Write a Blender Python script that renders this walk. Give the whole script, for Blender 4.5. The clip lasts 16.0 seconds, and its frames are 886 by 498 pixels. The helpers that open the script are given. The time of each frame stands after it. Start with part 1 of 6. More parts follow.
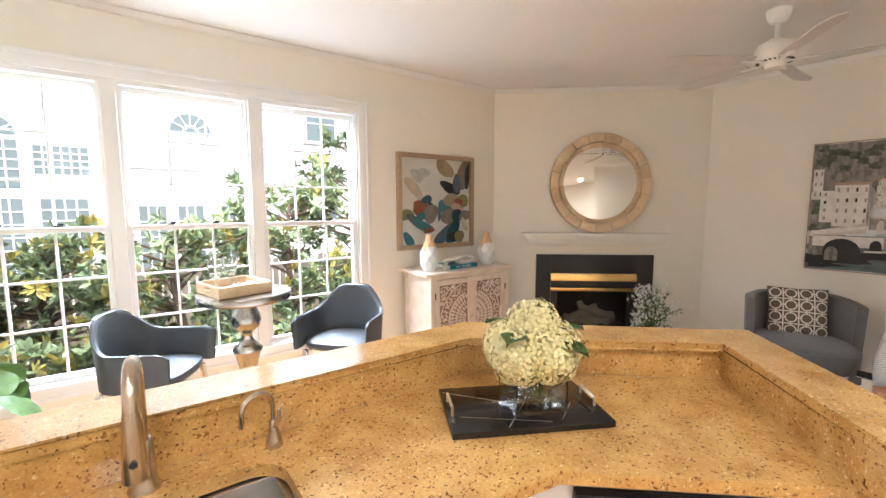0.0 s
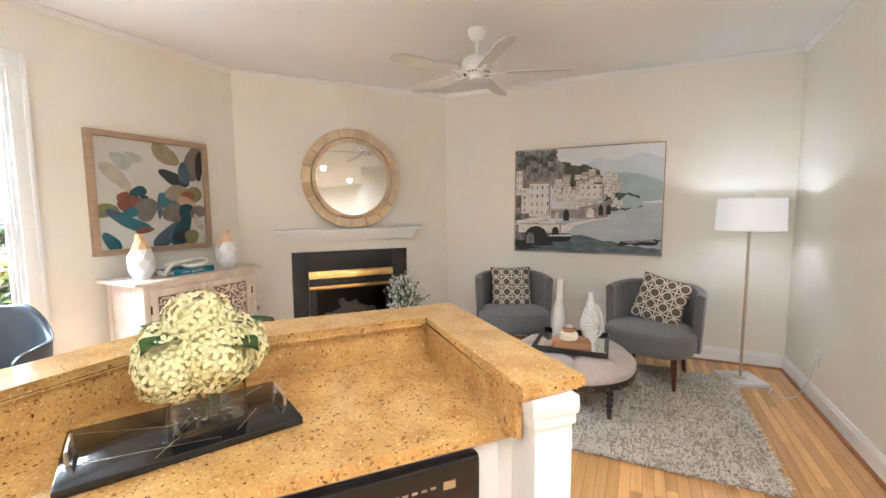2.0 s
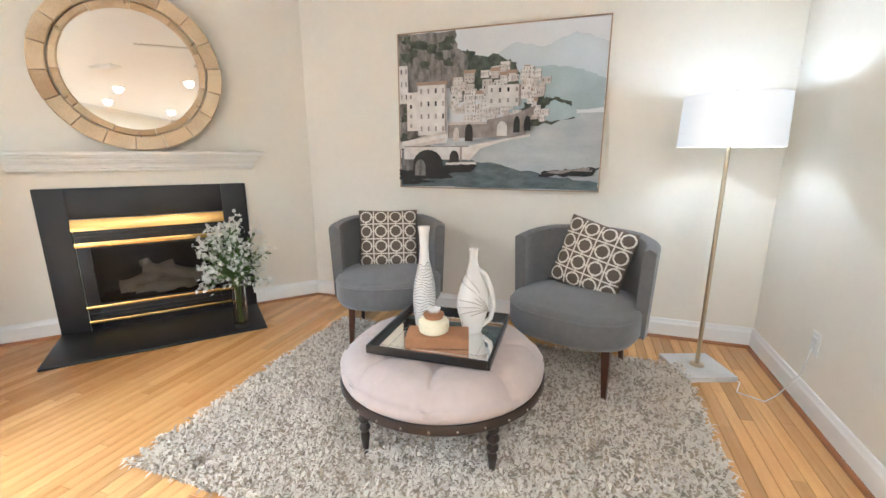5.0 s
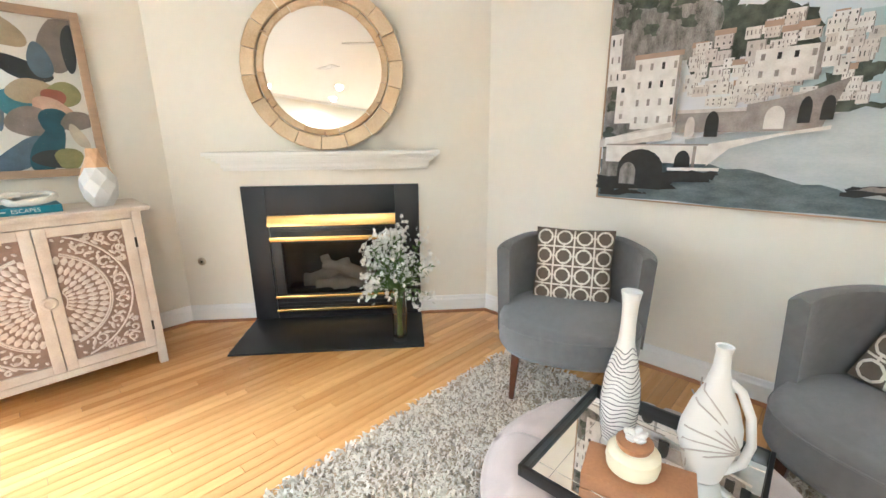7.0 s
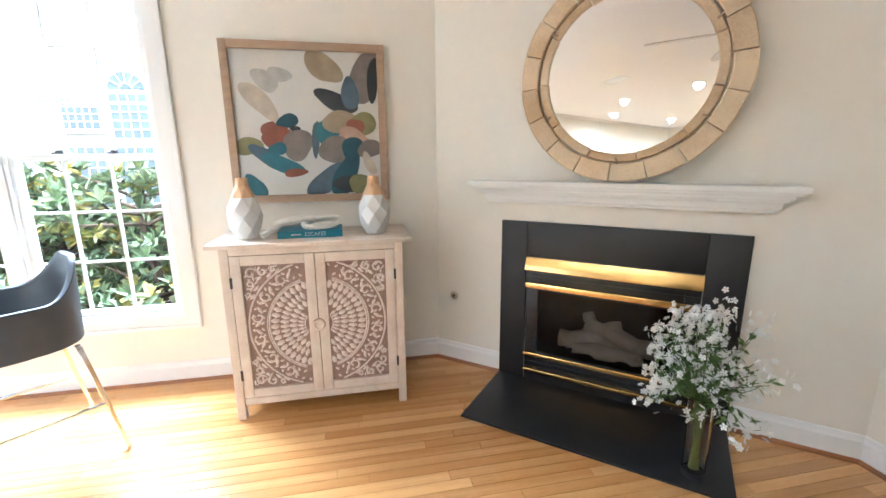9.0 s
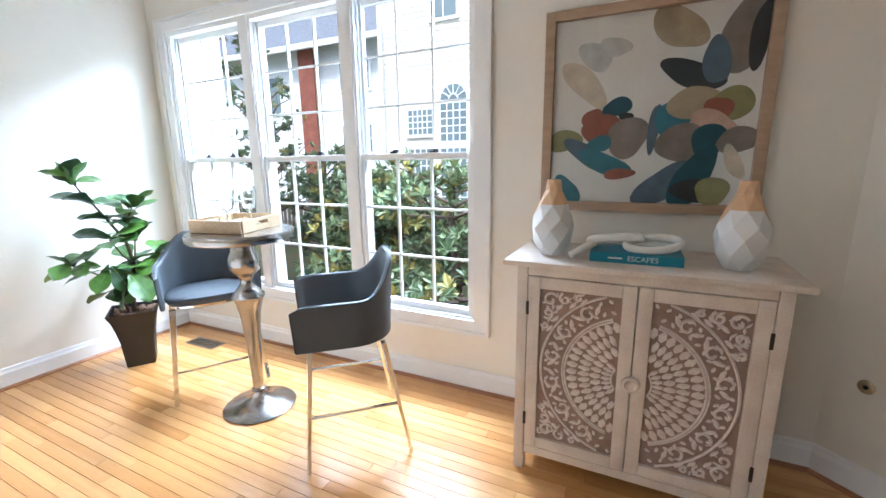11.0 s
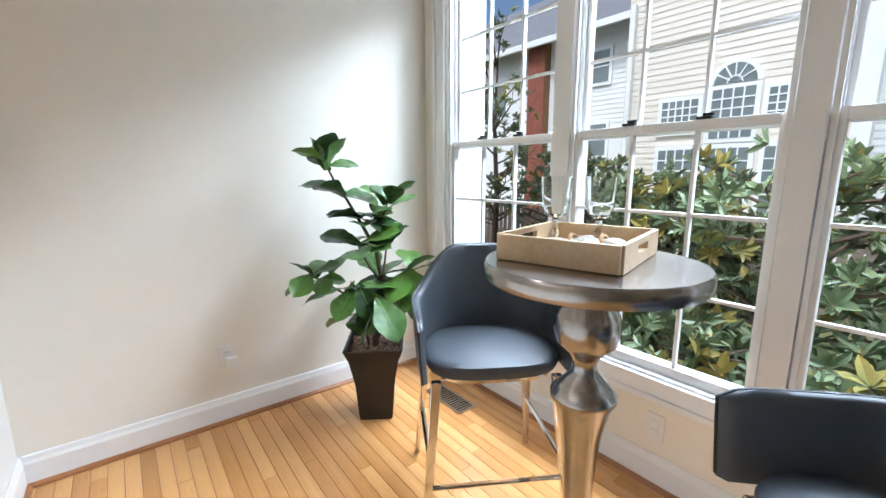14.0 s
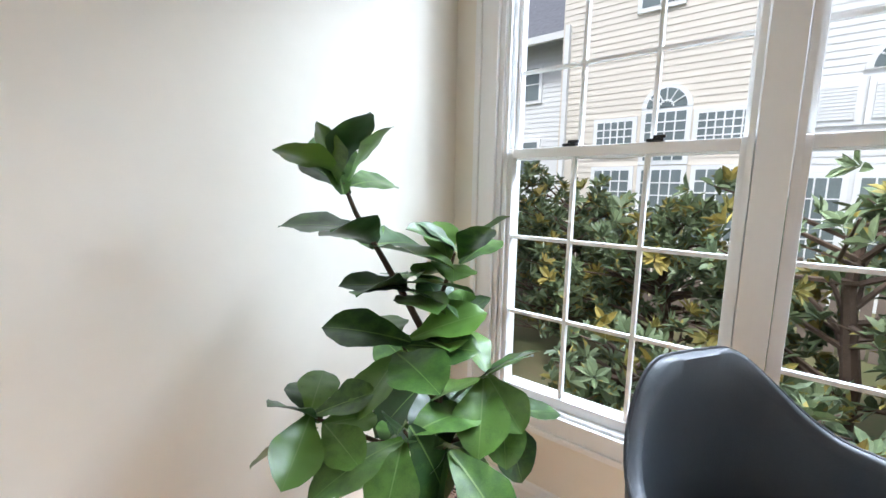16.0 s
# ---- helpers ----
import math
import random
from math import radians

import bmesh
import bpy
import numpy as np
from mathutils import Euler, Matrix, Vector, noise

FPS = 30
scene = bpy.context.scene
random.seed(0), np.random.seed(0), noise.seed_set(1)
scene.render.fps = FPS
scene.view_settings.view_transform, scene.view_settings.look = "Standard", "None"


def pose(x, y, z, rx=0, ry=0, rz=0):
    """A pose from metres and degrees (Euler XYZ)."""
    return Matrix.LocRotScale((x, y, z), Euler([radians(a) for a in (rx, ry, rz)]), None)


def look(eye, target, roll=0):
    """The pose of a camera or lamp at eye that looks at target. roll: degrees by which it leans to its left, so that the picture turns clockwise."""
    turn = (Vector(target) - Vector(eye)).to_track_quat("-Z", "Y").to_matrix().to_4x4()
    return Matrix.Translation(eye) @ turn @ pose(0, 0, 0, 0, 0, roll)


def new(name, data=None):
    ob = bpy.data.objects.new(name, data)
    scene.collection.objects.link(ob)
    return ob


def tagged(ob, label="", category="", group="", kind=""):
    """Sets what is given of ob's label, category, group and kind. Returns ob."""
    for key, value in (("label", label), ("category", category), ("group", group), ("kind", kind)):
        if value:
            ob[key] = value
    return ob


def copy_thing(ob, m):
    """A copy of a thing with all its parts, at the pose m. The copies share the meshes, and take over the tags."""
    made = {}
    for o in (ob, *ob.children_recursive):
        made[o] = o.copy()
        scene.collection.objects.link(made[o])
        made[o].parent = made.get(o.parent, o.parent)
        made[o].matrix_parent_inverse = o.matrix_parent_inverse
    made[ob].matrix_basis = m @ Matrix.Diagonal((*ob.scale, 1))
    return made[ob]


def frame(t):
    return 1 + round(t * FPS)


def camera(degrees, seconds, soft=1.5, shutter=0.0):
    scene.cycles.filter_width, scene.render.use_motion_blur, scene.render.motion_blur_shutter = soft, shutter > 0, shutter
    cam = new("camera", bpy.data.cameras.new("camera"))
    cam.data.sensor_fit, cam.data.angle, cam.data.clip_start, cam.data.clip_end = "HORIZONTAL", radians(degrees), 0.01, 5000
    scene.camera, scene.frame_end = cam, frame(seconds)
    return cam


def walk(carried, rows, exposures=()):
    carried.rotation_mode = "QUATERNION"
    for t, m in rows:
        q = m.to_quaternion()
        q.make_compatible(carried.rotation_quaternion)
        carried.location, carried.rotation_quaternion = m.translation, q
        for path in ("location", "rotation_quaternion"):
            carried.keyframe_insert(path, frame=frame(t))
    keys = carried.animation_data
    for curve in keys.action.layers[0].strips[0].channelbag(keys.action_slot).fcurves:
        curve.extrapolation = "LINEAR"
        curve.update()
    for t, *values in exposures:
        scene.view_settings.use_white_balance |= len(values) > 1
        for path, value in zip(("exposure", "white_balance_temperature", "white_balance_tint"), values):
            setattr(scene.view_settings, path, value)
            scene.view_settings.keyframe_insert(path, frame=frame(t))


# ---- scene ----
cam = camera(93.4, 16.0)
EXPOSURES = [(0, 0.9, 5750, 10), (1.5, 1.15, 5600, 9), (2.5, 1.35, 5150, 5), (5.5, 1.7, 5100, 4), (7, 1.9, 5050, 1), (8.5, 1.7, 4950, 3), (10, 1.0, 4950, 6), (12.5, 0.0, 5150, 5), (16, -0.25, 5550, 9)]
PATH = [
    (0, (0.192, 0.154, 1.609), (1.367, 1.759, 1.4), -0.1),
    (0.5, (0.232, 0.141, 1.595), (1.605, 1.58, 1.39), -0.3),
    (1, (0.292, 0.12, 1.573), (1.848, 1.361, 1.373), -0.3),
    (1.5, (0.383, 0.067, 1.542), (2.084, 1.101, 1.345), -0.4),
    (2, (0.517, 0.007, 1.514), (2.321, 0.848, 1.32), -0.4),
    (2.5, (0.785, -0.044, 1.45), (2.656, 0.635, 1.247), -0.5),
    (3, (1.046, -0.055, 1.337), (2.957, 0.493, 1.12), -0.3),
    (3.2, (1.189, -0.115, 1.344), (3.098, 0.418, 1.077), -0.6),
    (5.3, (2.219, -0.141, 1.279), (4.041, 0.529, 0.799), -0.3),
    (5.5, (2.297, -0.139, 1.284), (4.094, 0.596, 0.803), -0.4),
    (6, (2.458, -0.1, 1.297), (4.158, 0.829, 0.8), -0.4),
    (6.5, (2.604, 0.037, 1.322), (4.165, 1.18, 0.82), -0.4),
    (7, (2.693, 0.158, 1.374), (4.076, 1.509, 0.864), -0.5),
    (7.5, (2.777, 0.29, 1.39), (3.963, 1.823, 0.896), -0.4),
    (8, (2.881, 0.435, 1.414), (3.835, 2.129, 0.948), -0.4),
    (8.5, (2.946, 0.631, 1.411), (3.631, 2.457, 0.969), -0.4),
    (9, (2.969, 0.852, 1.429), (3.349, 2.77, 1.007), -0.5),
    (9.5, (2.966, 1.075, 1.463), (3.025, 3.026, 1.026), -0.4),
    (10, (2.953, 1.233, 1.464), (2.687, 3.17, 1.044), -0.5),
    (10.2, (2.929, 1.267, 1.46), (2.532, 3.182, 1.039), -0.6),
    (12.3, (2.184, 1.701, 1.332), (0.834, 3.126, 0.948), -0.5),
    (12.5, (2.104, 1.732, 1.314), (0.704, 3.108, 0.929), -0.5),
    (13, (1.844, 1.847, 1.284), (0.355, 3.124, 0.896), -0.6),
    (13.5, (1.603, 1.934, 1.277), (0.07, 3.162, 0.902), -0.4),
    (14, (1.317, 2.037, 1.295), (-0.238, 3.242, 0.932), -0.2),
    (14.5, (1.049, 2.08, 1.322), (-0.485, 3.307, 0.946), 0.3),
    (15, (0.782, 2.146, 1.348), (-0.733, 3.396, 0.968), 0.3),
    (15.5, (0.524, 2.219, 1.315), (-0.947, 3.534, 0.991), 0.6),
    (16, (0.138, 2.251, 1.323), (-1.121, 3.778, 1.032), 0.9),
]
walk(cam, [(t, look(eye, target, roll)) for t, eye, target, roll in PATH], EXPOSURES)

# ---- light ----
world = bpy.data.worlds.new("world")
scene.world = world
world.use_nodes = True
sky = world.node_tree.nodes.new("ShaderNodeTexSky")
sky.sky_type, sky.sun_disc = "NISHITA", False
sky.dust_density = 5.0
sky.sun_elevation, sky.sun_rotation = radians(55), radians(197)
world.node_tree.links.new(sky.outputs[0], world.node_tree.nodes["Background"].inputs[0])
world.node_tree.nodes["Background"].inputs[1].default_value = 0.15


def lamp(name, kind, m, watts, colour):
    data = bpy.data.lights.new(name, kind)
    data.energy, data.color = watts, colour
    ob = new(name, data)
    ob.matrix_basis = m
    return data


lamp("sun", "SUN", look((0, 0, 20), (-4, 13, 0)), 3.8, (1.0, 0.95, 0.88)).angle = radians(12)
# Added area lamp high outside, standing in for skylight through the window
sky_fill = lamp("sky_fill_over_window", "AREA", look((0.6, 5.3, 3.7), (1.7, 0.6, 0.9)), 790, (0.94, 0.97, 1.0))
sky_fill.shape, sky_fill.size, sky_fill.size_y = "RECTANGLE", 4.0, 1.2
bulb = lamp("lamp_bulb", "POINT", pose(4.79, -0.85, 1.50), 14, (0.93, 0.97, 1.0))
bulb.shadow_soft_size = 0.035
CANS = [(0.5, -0.6), (-0.4, -1.2), (1.7, -0.75), (-0.4, 0.3), (-0.2, -2.4), (1.4, -2.4)]
for cx, cy in CANS:
    spot = lamp("can_light", "SPOT", look((cx, cy, 2.855), (cx, cy, 0)), 39, (1.0, 0.93, 0.84))
    spot.spot_size, spot.spot_blend, spot.shadow_soft_size = radians(168), 0.9, 0.06


# ---- materials ----
def material(name, colour=(0.8, 0.8, 0.8), rough=0.5, metal=0.0, bump=0.0, bump_scale=200.0, vary=0.0, vary_scale=3.0, coat=0.0, each=0.0, second=None, stretch=(1, 1, 1), glass=False, emit=None, sheen=0.0, detail=6.0):
    """Principled surface with colour variation at two scales, fine relief and a per-object shift."""
    m = bpy.data.materials.new(name)
    m.use_nodes = True
    nt = m.node_tree
    n, link = nt.nodes, nt.links.new
    b = n["Principled BSDF"]
    b.inputs["Base Color"].default_value = (*colour, 1)
    b.inputs["Roughness"].default_value = rough
    b.inputs["Metallic"].default_value = metal
    b.inputs["Coat Weight"].default_value = coat
    b.inputs["Coat Roughness"].default_value = 0.12
    if sheen:
        b.inputs["Sheen Weight"].default_value = sheen
    if glass:
        b.inputs["Transmission Weight"].default_value = 1.0
        b.inputs["IOR"].default_value = 1.45
    if emit:
        b.inputs["Emission Color"].default_value = (*colour, 1)
        b.inputs["Emission Strength"].default_value = emit
    co = n.new("ShaderNodeTexCoord")
    mp = n.new("ShaderNodeMapping")
    mp.inputs["Scale"].default_value = stretch
    link(co.outputs["Object"], mp.inputs[0])
    if vary or second:
        big = n.new("ShaderNodeTexNoise")
        big.inputs["Scale"].default_value, big.inputs["Detail"].default_value = vary_scale, detail
        link(mp.outputs[0], big.inputs["Vector"])
        small = n.new("ShaderNodeTexNoise")
        small.inputs["Scale"].default_value, small.inputs["Detail"].default_value = vary_scale * 14, 3.0
        link(mp.outputs[0], small.inputs["Vector"])
        mixn = n.new("ShaderNodeMath")
        mixn.operation = "MULTIPLY_ADD"
        mixn.inputs[1].default_value = 0.35
        link(small.outputs[0], mixn.inputs[0])
        sc = n.new("ShaderNodeMath")
        sc.operation = "MULTIPLY"
        sc.inputs[1].default_value = 0.65
        link(big.outputs[0], sc.inputs[0])
        link(sc.outputs[0], mixn.inputs[2])
        last = mixn.outputs[0]
        if each:
            info = n.new("ShaderNodeObjectInfo")
            e = n.new("ShaderNodeMath")
            e.operation = "MULTIPLY_ADD"
            e.inputs[1].default_value = each
            link(info.outputs["Random"], e.inputs[0])
            off = n.new("ShaderNodeMath")
            off.operation = "SUBTRACT"
            off.inputs[1].default_value = each / 2
            link(last, off.inputs[0])
            link(off.outputs[0], e.inputs[2])
            last = e.outputs[0]
        ramp = n.new("ShaderNodeValToRGB")
        ramp.color_ramp.elements[0].position, ramp.color_ramp.elements[1].position = 0.3, 0.7
        lo = second or tuple(c * (1 - vary) for c in colour)
        hi = colour if second else tuple(min(1, c * (1 + vary * 0.5)) for c in colour)
        ramp.color_ramp.elements[0].color, ramp.color_ramp.elements[1].color = (*lo, 1), (*hi, 1)
        link(last, ramp.inputs[0])
        link(ramp.outputs[0], b.inputs["Base Color"])
    if bump:
        fine = n.new("ShaderNodeTexNoise")
        fine.inputs["Scale"].default_value, fine.inputs["Detail"].default_value = bump_scale, 4.0
        link(mp.outputs[0], fine.inputs["Vector"])
        bp = n.new("ShaderNodeBump")
        bp.inputs["Strength"].default_value, bp.inputs["Distance"].default_value = bump, 0.004
        link(fine.outputs[0], bp.inputs["Height"])
        link(bp.outputs[0], b.inputs["Normal"])
    return m


def granite_material():
    """Golden granite: mottled ochre ground, rusty clouds and dark brown flecks."""
    m = material("golden_granite", (0.66, 0.40, 0.14), 0.12, vary=0.35, vary_scale=9, coat=0.4)
    n, link = m.node_tree.nodes, m.node_tree.links.new
    b = n["Principled BSDF"]
    ramp = [x for x in n if x.bl_idname == "ShaderNodeValToRGB"][0]
    ramp.color_ramp.elements[0].color = (0.42, 0.21, 0.055, 1)
    ramp.color_ramp.elements[1].color = (0.72, 0.455, 0.155, 1)
    mp = [x for x in n if x.bl_idname == "ShaderNodeMapping"][0]
    colour = ramp.outputs[0]
    for scale, lo, hi, dark, seed in ((58.0, 0.615, 0.675, (0.27, 0.12, 0.04), 0.0), (100.0, 0.615, 0.665, (0.10, 0.045, 0.02), 4.0), (5.0, 0.60, 0.78, (0.38, 0.16, 0.04), 9.0), (95.0, 0.60, 0.7, (0.80, 0.60, 0.30), 2.0)):
        fleck = n.new("ShaderNodeTexNoise")
        fleck.noise_dimensions = "4D"
        fleck.inputs["W"].default_value = seed
        fleck.inputs["Scale"].default_value, fleck.inputs["Detail"].default_value = scale, 2.5
        link(mp.outputs[0], fleck.inputs["Vector"])
        r = n.new("ShaderNodeMapRange")
        r.inputs["From Min"].default_value, r.inputs["From Max"].default_value = lo, hi
        link(fleck.outputs[0], r.inputs["Value"])
        mx = n.new("ShaderNodeMix")
        mx.data_type = "RGBA"
        mx.inputs["B"].default_value = (*dark, 1)
        for s in mx.inputs:
            if s.identifier == "B_Color":
                s.default_value = (*dark, 1)
            if s.identifier == "A_Color":
                link(colour, s)
        link(r.outputs[0], mx.inputs[0])
        colour = [s for s in mx.outputs if s.identifier == "Result_Color"][0]
    link(colour, b.inputs["Base Color"])
    return m


PAINT = material("cream_wall_paint", (0.85, 0.81, 0.715), 0.65, vary=0.035, vary_scale=1.2, bump=0.06, bump_scale=260)
CEIL = material("ceiling_paint", (0.84, 0.825, 0.80), 0.8, vary=0.02, vary_scale=1.0, bump=0.05)
TRIM = material("white_trim_paint", (0.87, 0.87, 0.855), 0.35, vary=0.03, vary_scale=4)
MANTEL = material("cream_mantel_paint", (0.87, 0.855, 0.81), 0.4, vary=0.03, vary_scale=4)
BOARD = material("oak_floor_board", (0.71, 0.39, 0.14), 0.24, vary=0.3, vary_scale=5, stretch=(0.25, 5, 1), each=0.4, second=(0.50, 0.24, 0.072), coat=0.25, bump=0.05, bump_scale=60)
GAP = material("floor_joint", (0.24, 0.12, 0.045), 0.7, vary=0.2)
SHOE = material("oak_shoe_moulding", (0.34, 0.14, 0.045), 0.35, vary=0.2, vary_scale=6)
GRANITE = granite_material()
BLACKSTONE = material("black_slate", (0.014, 0.015, 0.018), 0.42, vary=0.3, vary_scale=6, bump=0.05, bump_scale=90)
BLACK = material("black_metal", (0.012, 0.012, 0.013), 0.3, vary=0.2, vary_scale=8)
GLOSSBLACK = material("gloss_black", (0.010, 0.010, 0.011), 0.12, vary=0.2, vary_scale=8)
BRASS = material("polished_brass", (0.83, 0.56, 0.20), 0.18, 1.0, vary=0.1, vary_scale=20)
SOFTBRASS = material("brushed_brass", (0.62, 0.53, 0.38), 0.3, 1.0, vary=0.1, vary_scale=20)
CHROME = material("polished_chrome", (0.78, 0.77, 0.75), 0.09, 1.0, vary=0.06, vary_scale=12)
NICKEL = material("brushed_nickel", (0.58, 0.50, 0.42), 0.24, 1.0, vary=0.1, vary_scale=30)
PEWTER = material("hammered_aluminium", (0.43, 0.41, 0.39), 0.22, 1.0, vary=0.3, vary_scale=9, bump=0.12, bump_scale=40)
STEEL = material("brushed_steel", (0.55, 0.53, 0.50), 0.3, 1.0, vary=0.1, vary_scale=30)
GREYCLOTH = material("grey_linen_upholstery", (0.155, 0.150, 0.145), 0.9, vary=0.16, vary_scale=30, bump=0.35, bump_scale=700, sheen=0.3)
LEATHER = material("blue_grey_leather", (0.060, 0.069, 0.080), 0.45, vary=0.12, vary_scale=14, bump=0.12, bump_scale=320)
PIPING = material("dark_piping", (0.02, 0.022, 0.025), 0.5, vary=0.1)
BEIGECLOTH = material("taupe_linen", (0.50, 0.415, 0.375), 0.92, vary=0.10, vary_scale=22, bump=0.3, bump_scale=600, sheen=0.3)
DARKWOOD = material("dark_walnut", (0.085, 0.030, 0.014), 0.3, vary=0.4, vary_scale=10, stretch=(1, 1, 0.2))
EBONY = material("ebony_wood", (0.035, 0.022, 0.016), 0.3, vary=0.4, vary_scale=10)
PALEWOOD = material("pale_bleached_wood", (0.72, 0.57, 0.37), 0.6, vary=0.2, vary_scale=6, second=(0.50, 0.345, 0.185), bump=0.15, bump_scale=80, each=0.35)
FRAMEWOOD = material("greyed_oak_frame", (0.42, 0.29, 0.185), 0.5, vary=0.2, vary_scale=7, stretch=(1, 1, 6))
WHITEWASH = material("whitewashed_wood", (0.74, 0.66, 0.56), 0.62, vary=0.15, vary_scale=9, second=(0.56, 0.45, 0.36), bump=0.15, bump_scale=90)
CARVEDBACK = material("brown_carved_ground", (0.30, 0.20, 0.15), 0.75, vary=0.3, vary_scale=16)
CARVED = material("whitewashed_carving", (0.76, 0.68, 0.60), 0.65, vary=0.25, vary_scale=40, second=(0.56, 0.45, 0.38), bump=0.2, bump_scale=150)
CERAMIC = material("white_ceramic", (0.72, 0.71, 0.69), 0.3, vary=0.03, vary_scale=12)
GREYLINE = material("grey_glaze_line", (0.14, 0.14, 0.15), 0.5, vary=0.1)
SANDCLAY = material("bare_tan_clay", (0.66, 0.42, 0.23), 0.7, vary=0.12, vary_scale=14)
ROPE = material("white_rope", (0.72, 0.68, 0.60), 0.85, vary=0.12, vary_scale=30, bump=0.4, bump_scale=220)
MIRROR = material("mirror_glass", (0.90, 0.90, 0.88), 0.015, 1.0)
GLASS = material("clear_glass", (0.97, 0.99, 0.98), 0.0, glass=True)
PANE = material("window_pane", (1, 1, 1), 0.0, glass=True)
PANE.node_tree.nodes["Principled BSDF"].inputs["IOR"].default_value = 1.02
SHADE = material("white_lampshade", (0.86, 0.85, 0.82), 0.9, emit=0.14, bump=0.1, bump_scale=500)
MARBLE = material("white_marble", (0.78, 0.76, 0.73), 0.2, vary=0.25, vary_scale=5, second=(0.58, 0.56, 0.54))
RUGBASE = material("rug_backing", (0.38, 0.32, 0.25), 0.95, vary=0.2, vary_scale=30)
RUG = material("shag_pile", (0.80, 0.72, 0.60), 0.9, vary=0.3, vary_scale=7, second=(0.62, 0.54, 0.44), detail=8)
# darker taupe tufts put the shadow between pile loops into the colour
RUGSHADE = material("shag_pile_taupe_shade", (0.44, 0.35, 0.25), 0.9, vary=0.3, vary_scale=9)
PLASTIC = material("white_plastic", (0.82, 0.81, 0.78), 0.35, vary=0.02)
PILLOWCLOTH = material("taupe_pillow_cloth", (0.15, 0.115, 0.085), 0.9, vary=0.1, vary_scale=40, bump=0.3, bump_scale=500)
LATTICE = material("cream_embroidery", (0.76, 0.70, 0.60), 0.85, vary=0.08, vary_scale=40)
POT = material("dark_bronze_pot", (0.012, 0.009, 0.008), 0.42, vary=0.3, vary_scale=6)
GRAVEL = material("brown_gravel", (0.36, 0.22, 0.14), 0.75, vary=0.5, vary_scale=60)
BARK = material("brown_bark", (0.11, 0.07, 0.045), 0.85, vary=0.35, vary_scale=18, bump=0.5, bump_scale=80)
LEAF = material("fiddle_leaf", (0.10, 0.20, 0.03), 0.35, vary=0.35, vary_scale=6, each=0.6, second=(0.022, 0.062, 0.014))
VEIN = material("leaf_vein", (0.16, 0.26, 0.07), 0.5, vary=0.1)
STEM = material("green_stem", (0.10, 0.17, 0.04), 0.6, vary=0.2)
PETAL = material("cream_petal", (0.84, 0.77, 0.46), 0.6, vary=0.12, vary_scale=14, second=(0.74, 0.66, 0.28))
BLOSSOM = material("white_blossom", (0.82, 0.82, 0.78), 0.6, vary=0.08, vary_scale=40)
MAGNOLIA = material("magnolia_leaf", (0.21, 0.25, 0.12), 0.4, vary=0.4, vary_scale=2.5, second=(0.075, 0.11, 0.05))
AUTUMN = material("yellowing_leaf", (0.36, 0.25, 0.05), 0.5, vary=0.3, vary_scale=3, second=(0.14, 0.16, 0.04))
SIDING = material("beige_siding", (0.74, 0.68, 0.58), 0.6, vary=0.04, vary_scale=2)
WHITESIDING = material("white_siding", (0.80, 0.80, 0.78), 0.6, vary=0.04, vary_scale=2)
ROOF = material("grey_shingles", (0.19, 0.19, 0.205), 0.85, vary=0.3, vary_scale=8, bump=0.4, bump_scale=20)
REDBRICK = material("red_brick", (0.36, 0.12, 0.075), 0.8, vary=0.3, vary_scale=4, each=0.4)
DARKPANE = material("dark_window_glass", (0.20, 0.235, 0.235), 0.08, vary=0.2, vary_scale=2)
GRASS = material("lawn", (0.16, 0.19, 0.07), 0.9, vary=0.4, vary_scale=1.2, second=(0.22, 0.17, 0.09), bump=0.6, bump_scale=30)
FENCE = material("weathered_fence", (0.24, 0.19, 0.15), 0.85, vary=0.3, vary_scale=4)
LOG = material("ceramic_log", (0.52, 0.45, 0.39), 0.9, vary=0.3, vary_scale=14, bump=0.6, bump_scale=40)
FIREBOX = material("firebox_metal", (0.02, 0.018, 0.017), 0.6, vary=0.3, vary_scale=5)
FIREGLASS = material("fire_glass", (0.55, 0.55, 0.55), 0.02, glass=True)
FIREGLASS.node_tree.nodes["Principled BSDF"].inputs["IOR"].default_value = 1.2
CANDLE = material("cream_wax", (0.84, 0.78, 0.58), 0.4, vary=0.04)
HONEYWOOD = material("honey_wood_block", (0.40, 0.19, 0.085), 0.5, vary=0.25, vary_scale=8)
BOOK = material("teal_book_cover", (0.02, 0.19, 0.27), 0.4, vary=0.1, vary_scale=10)
PAPER = material("book_pages", (0.75, 0.72, 0.64), 0.8, vary=0.05, vary_scale=60)
FANBLADE = material("off_white_fan_blade", (0.66, 0.63, 0.60), 0.45, vary=0.05, vary_scale=5)
RIBLINE = material("brown_glaze_line", (0.46, 0.42, 0.39), 0.5, vary=0.15)
LAMPDISC = material("can_light_lens", (1.0, 0.86, 0.66), 0.5, emit=9.0)


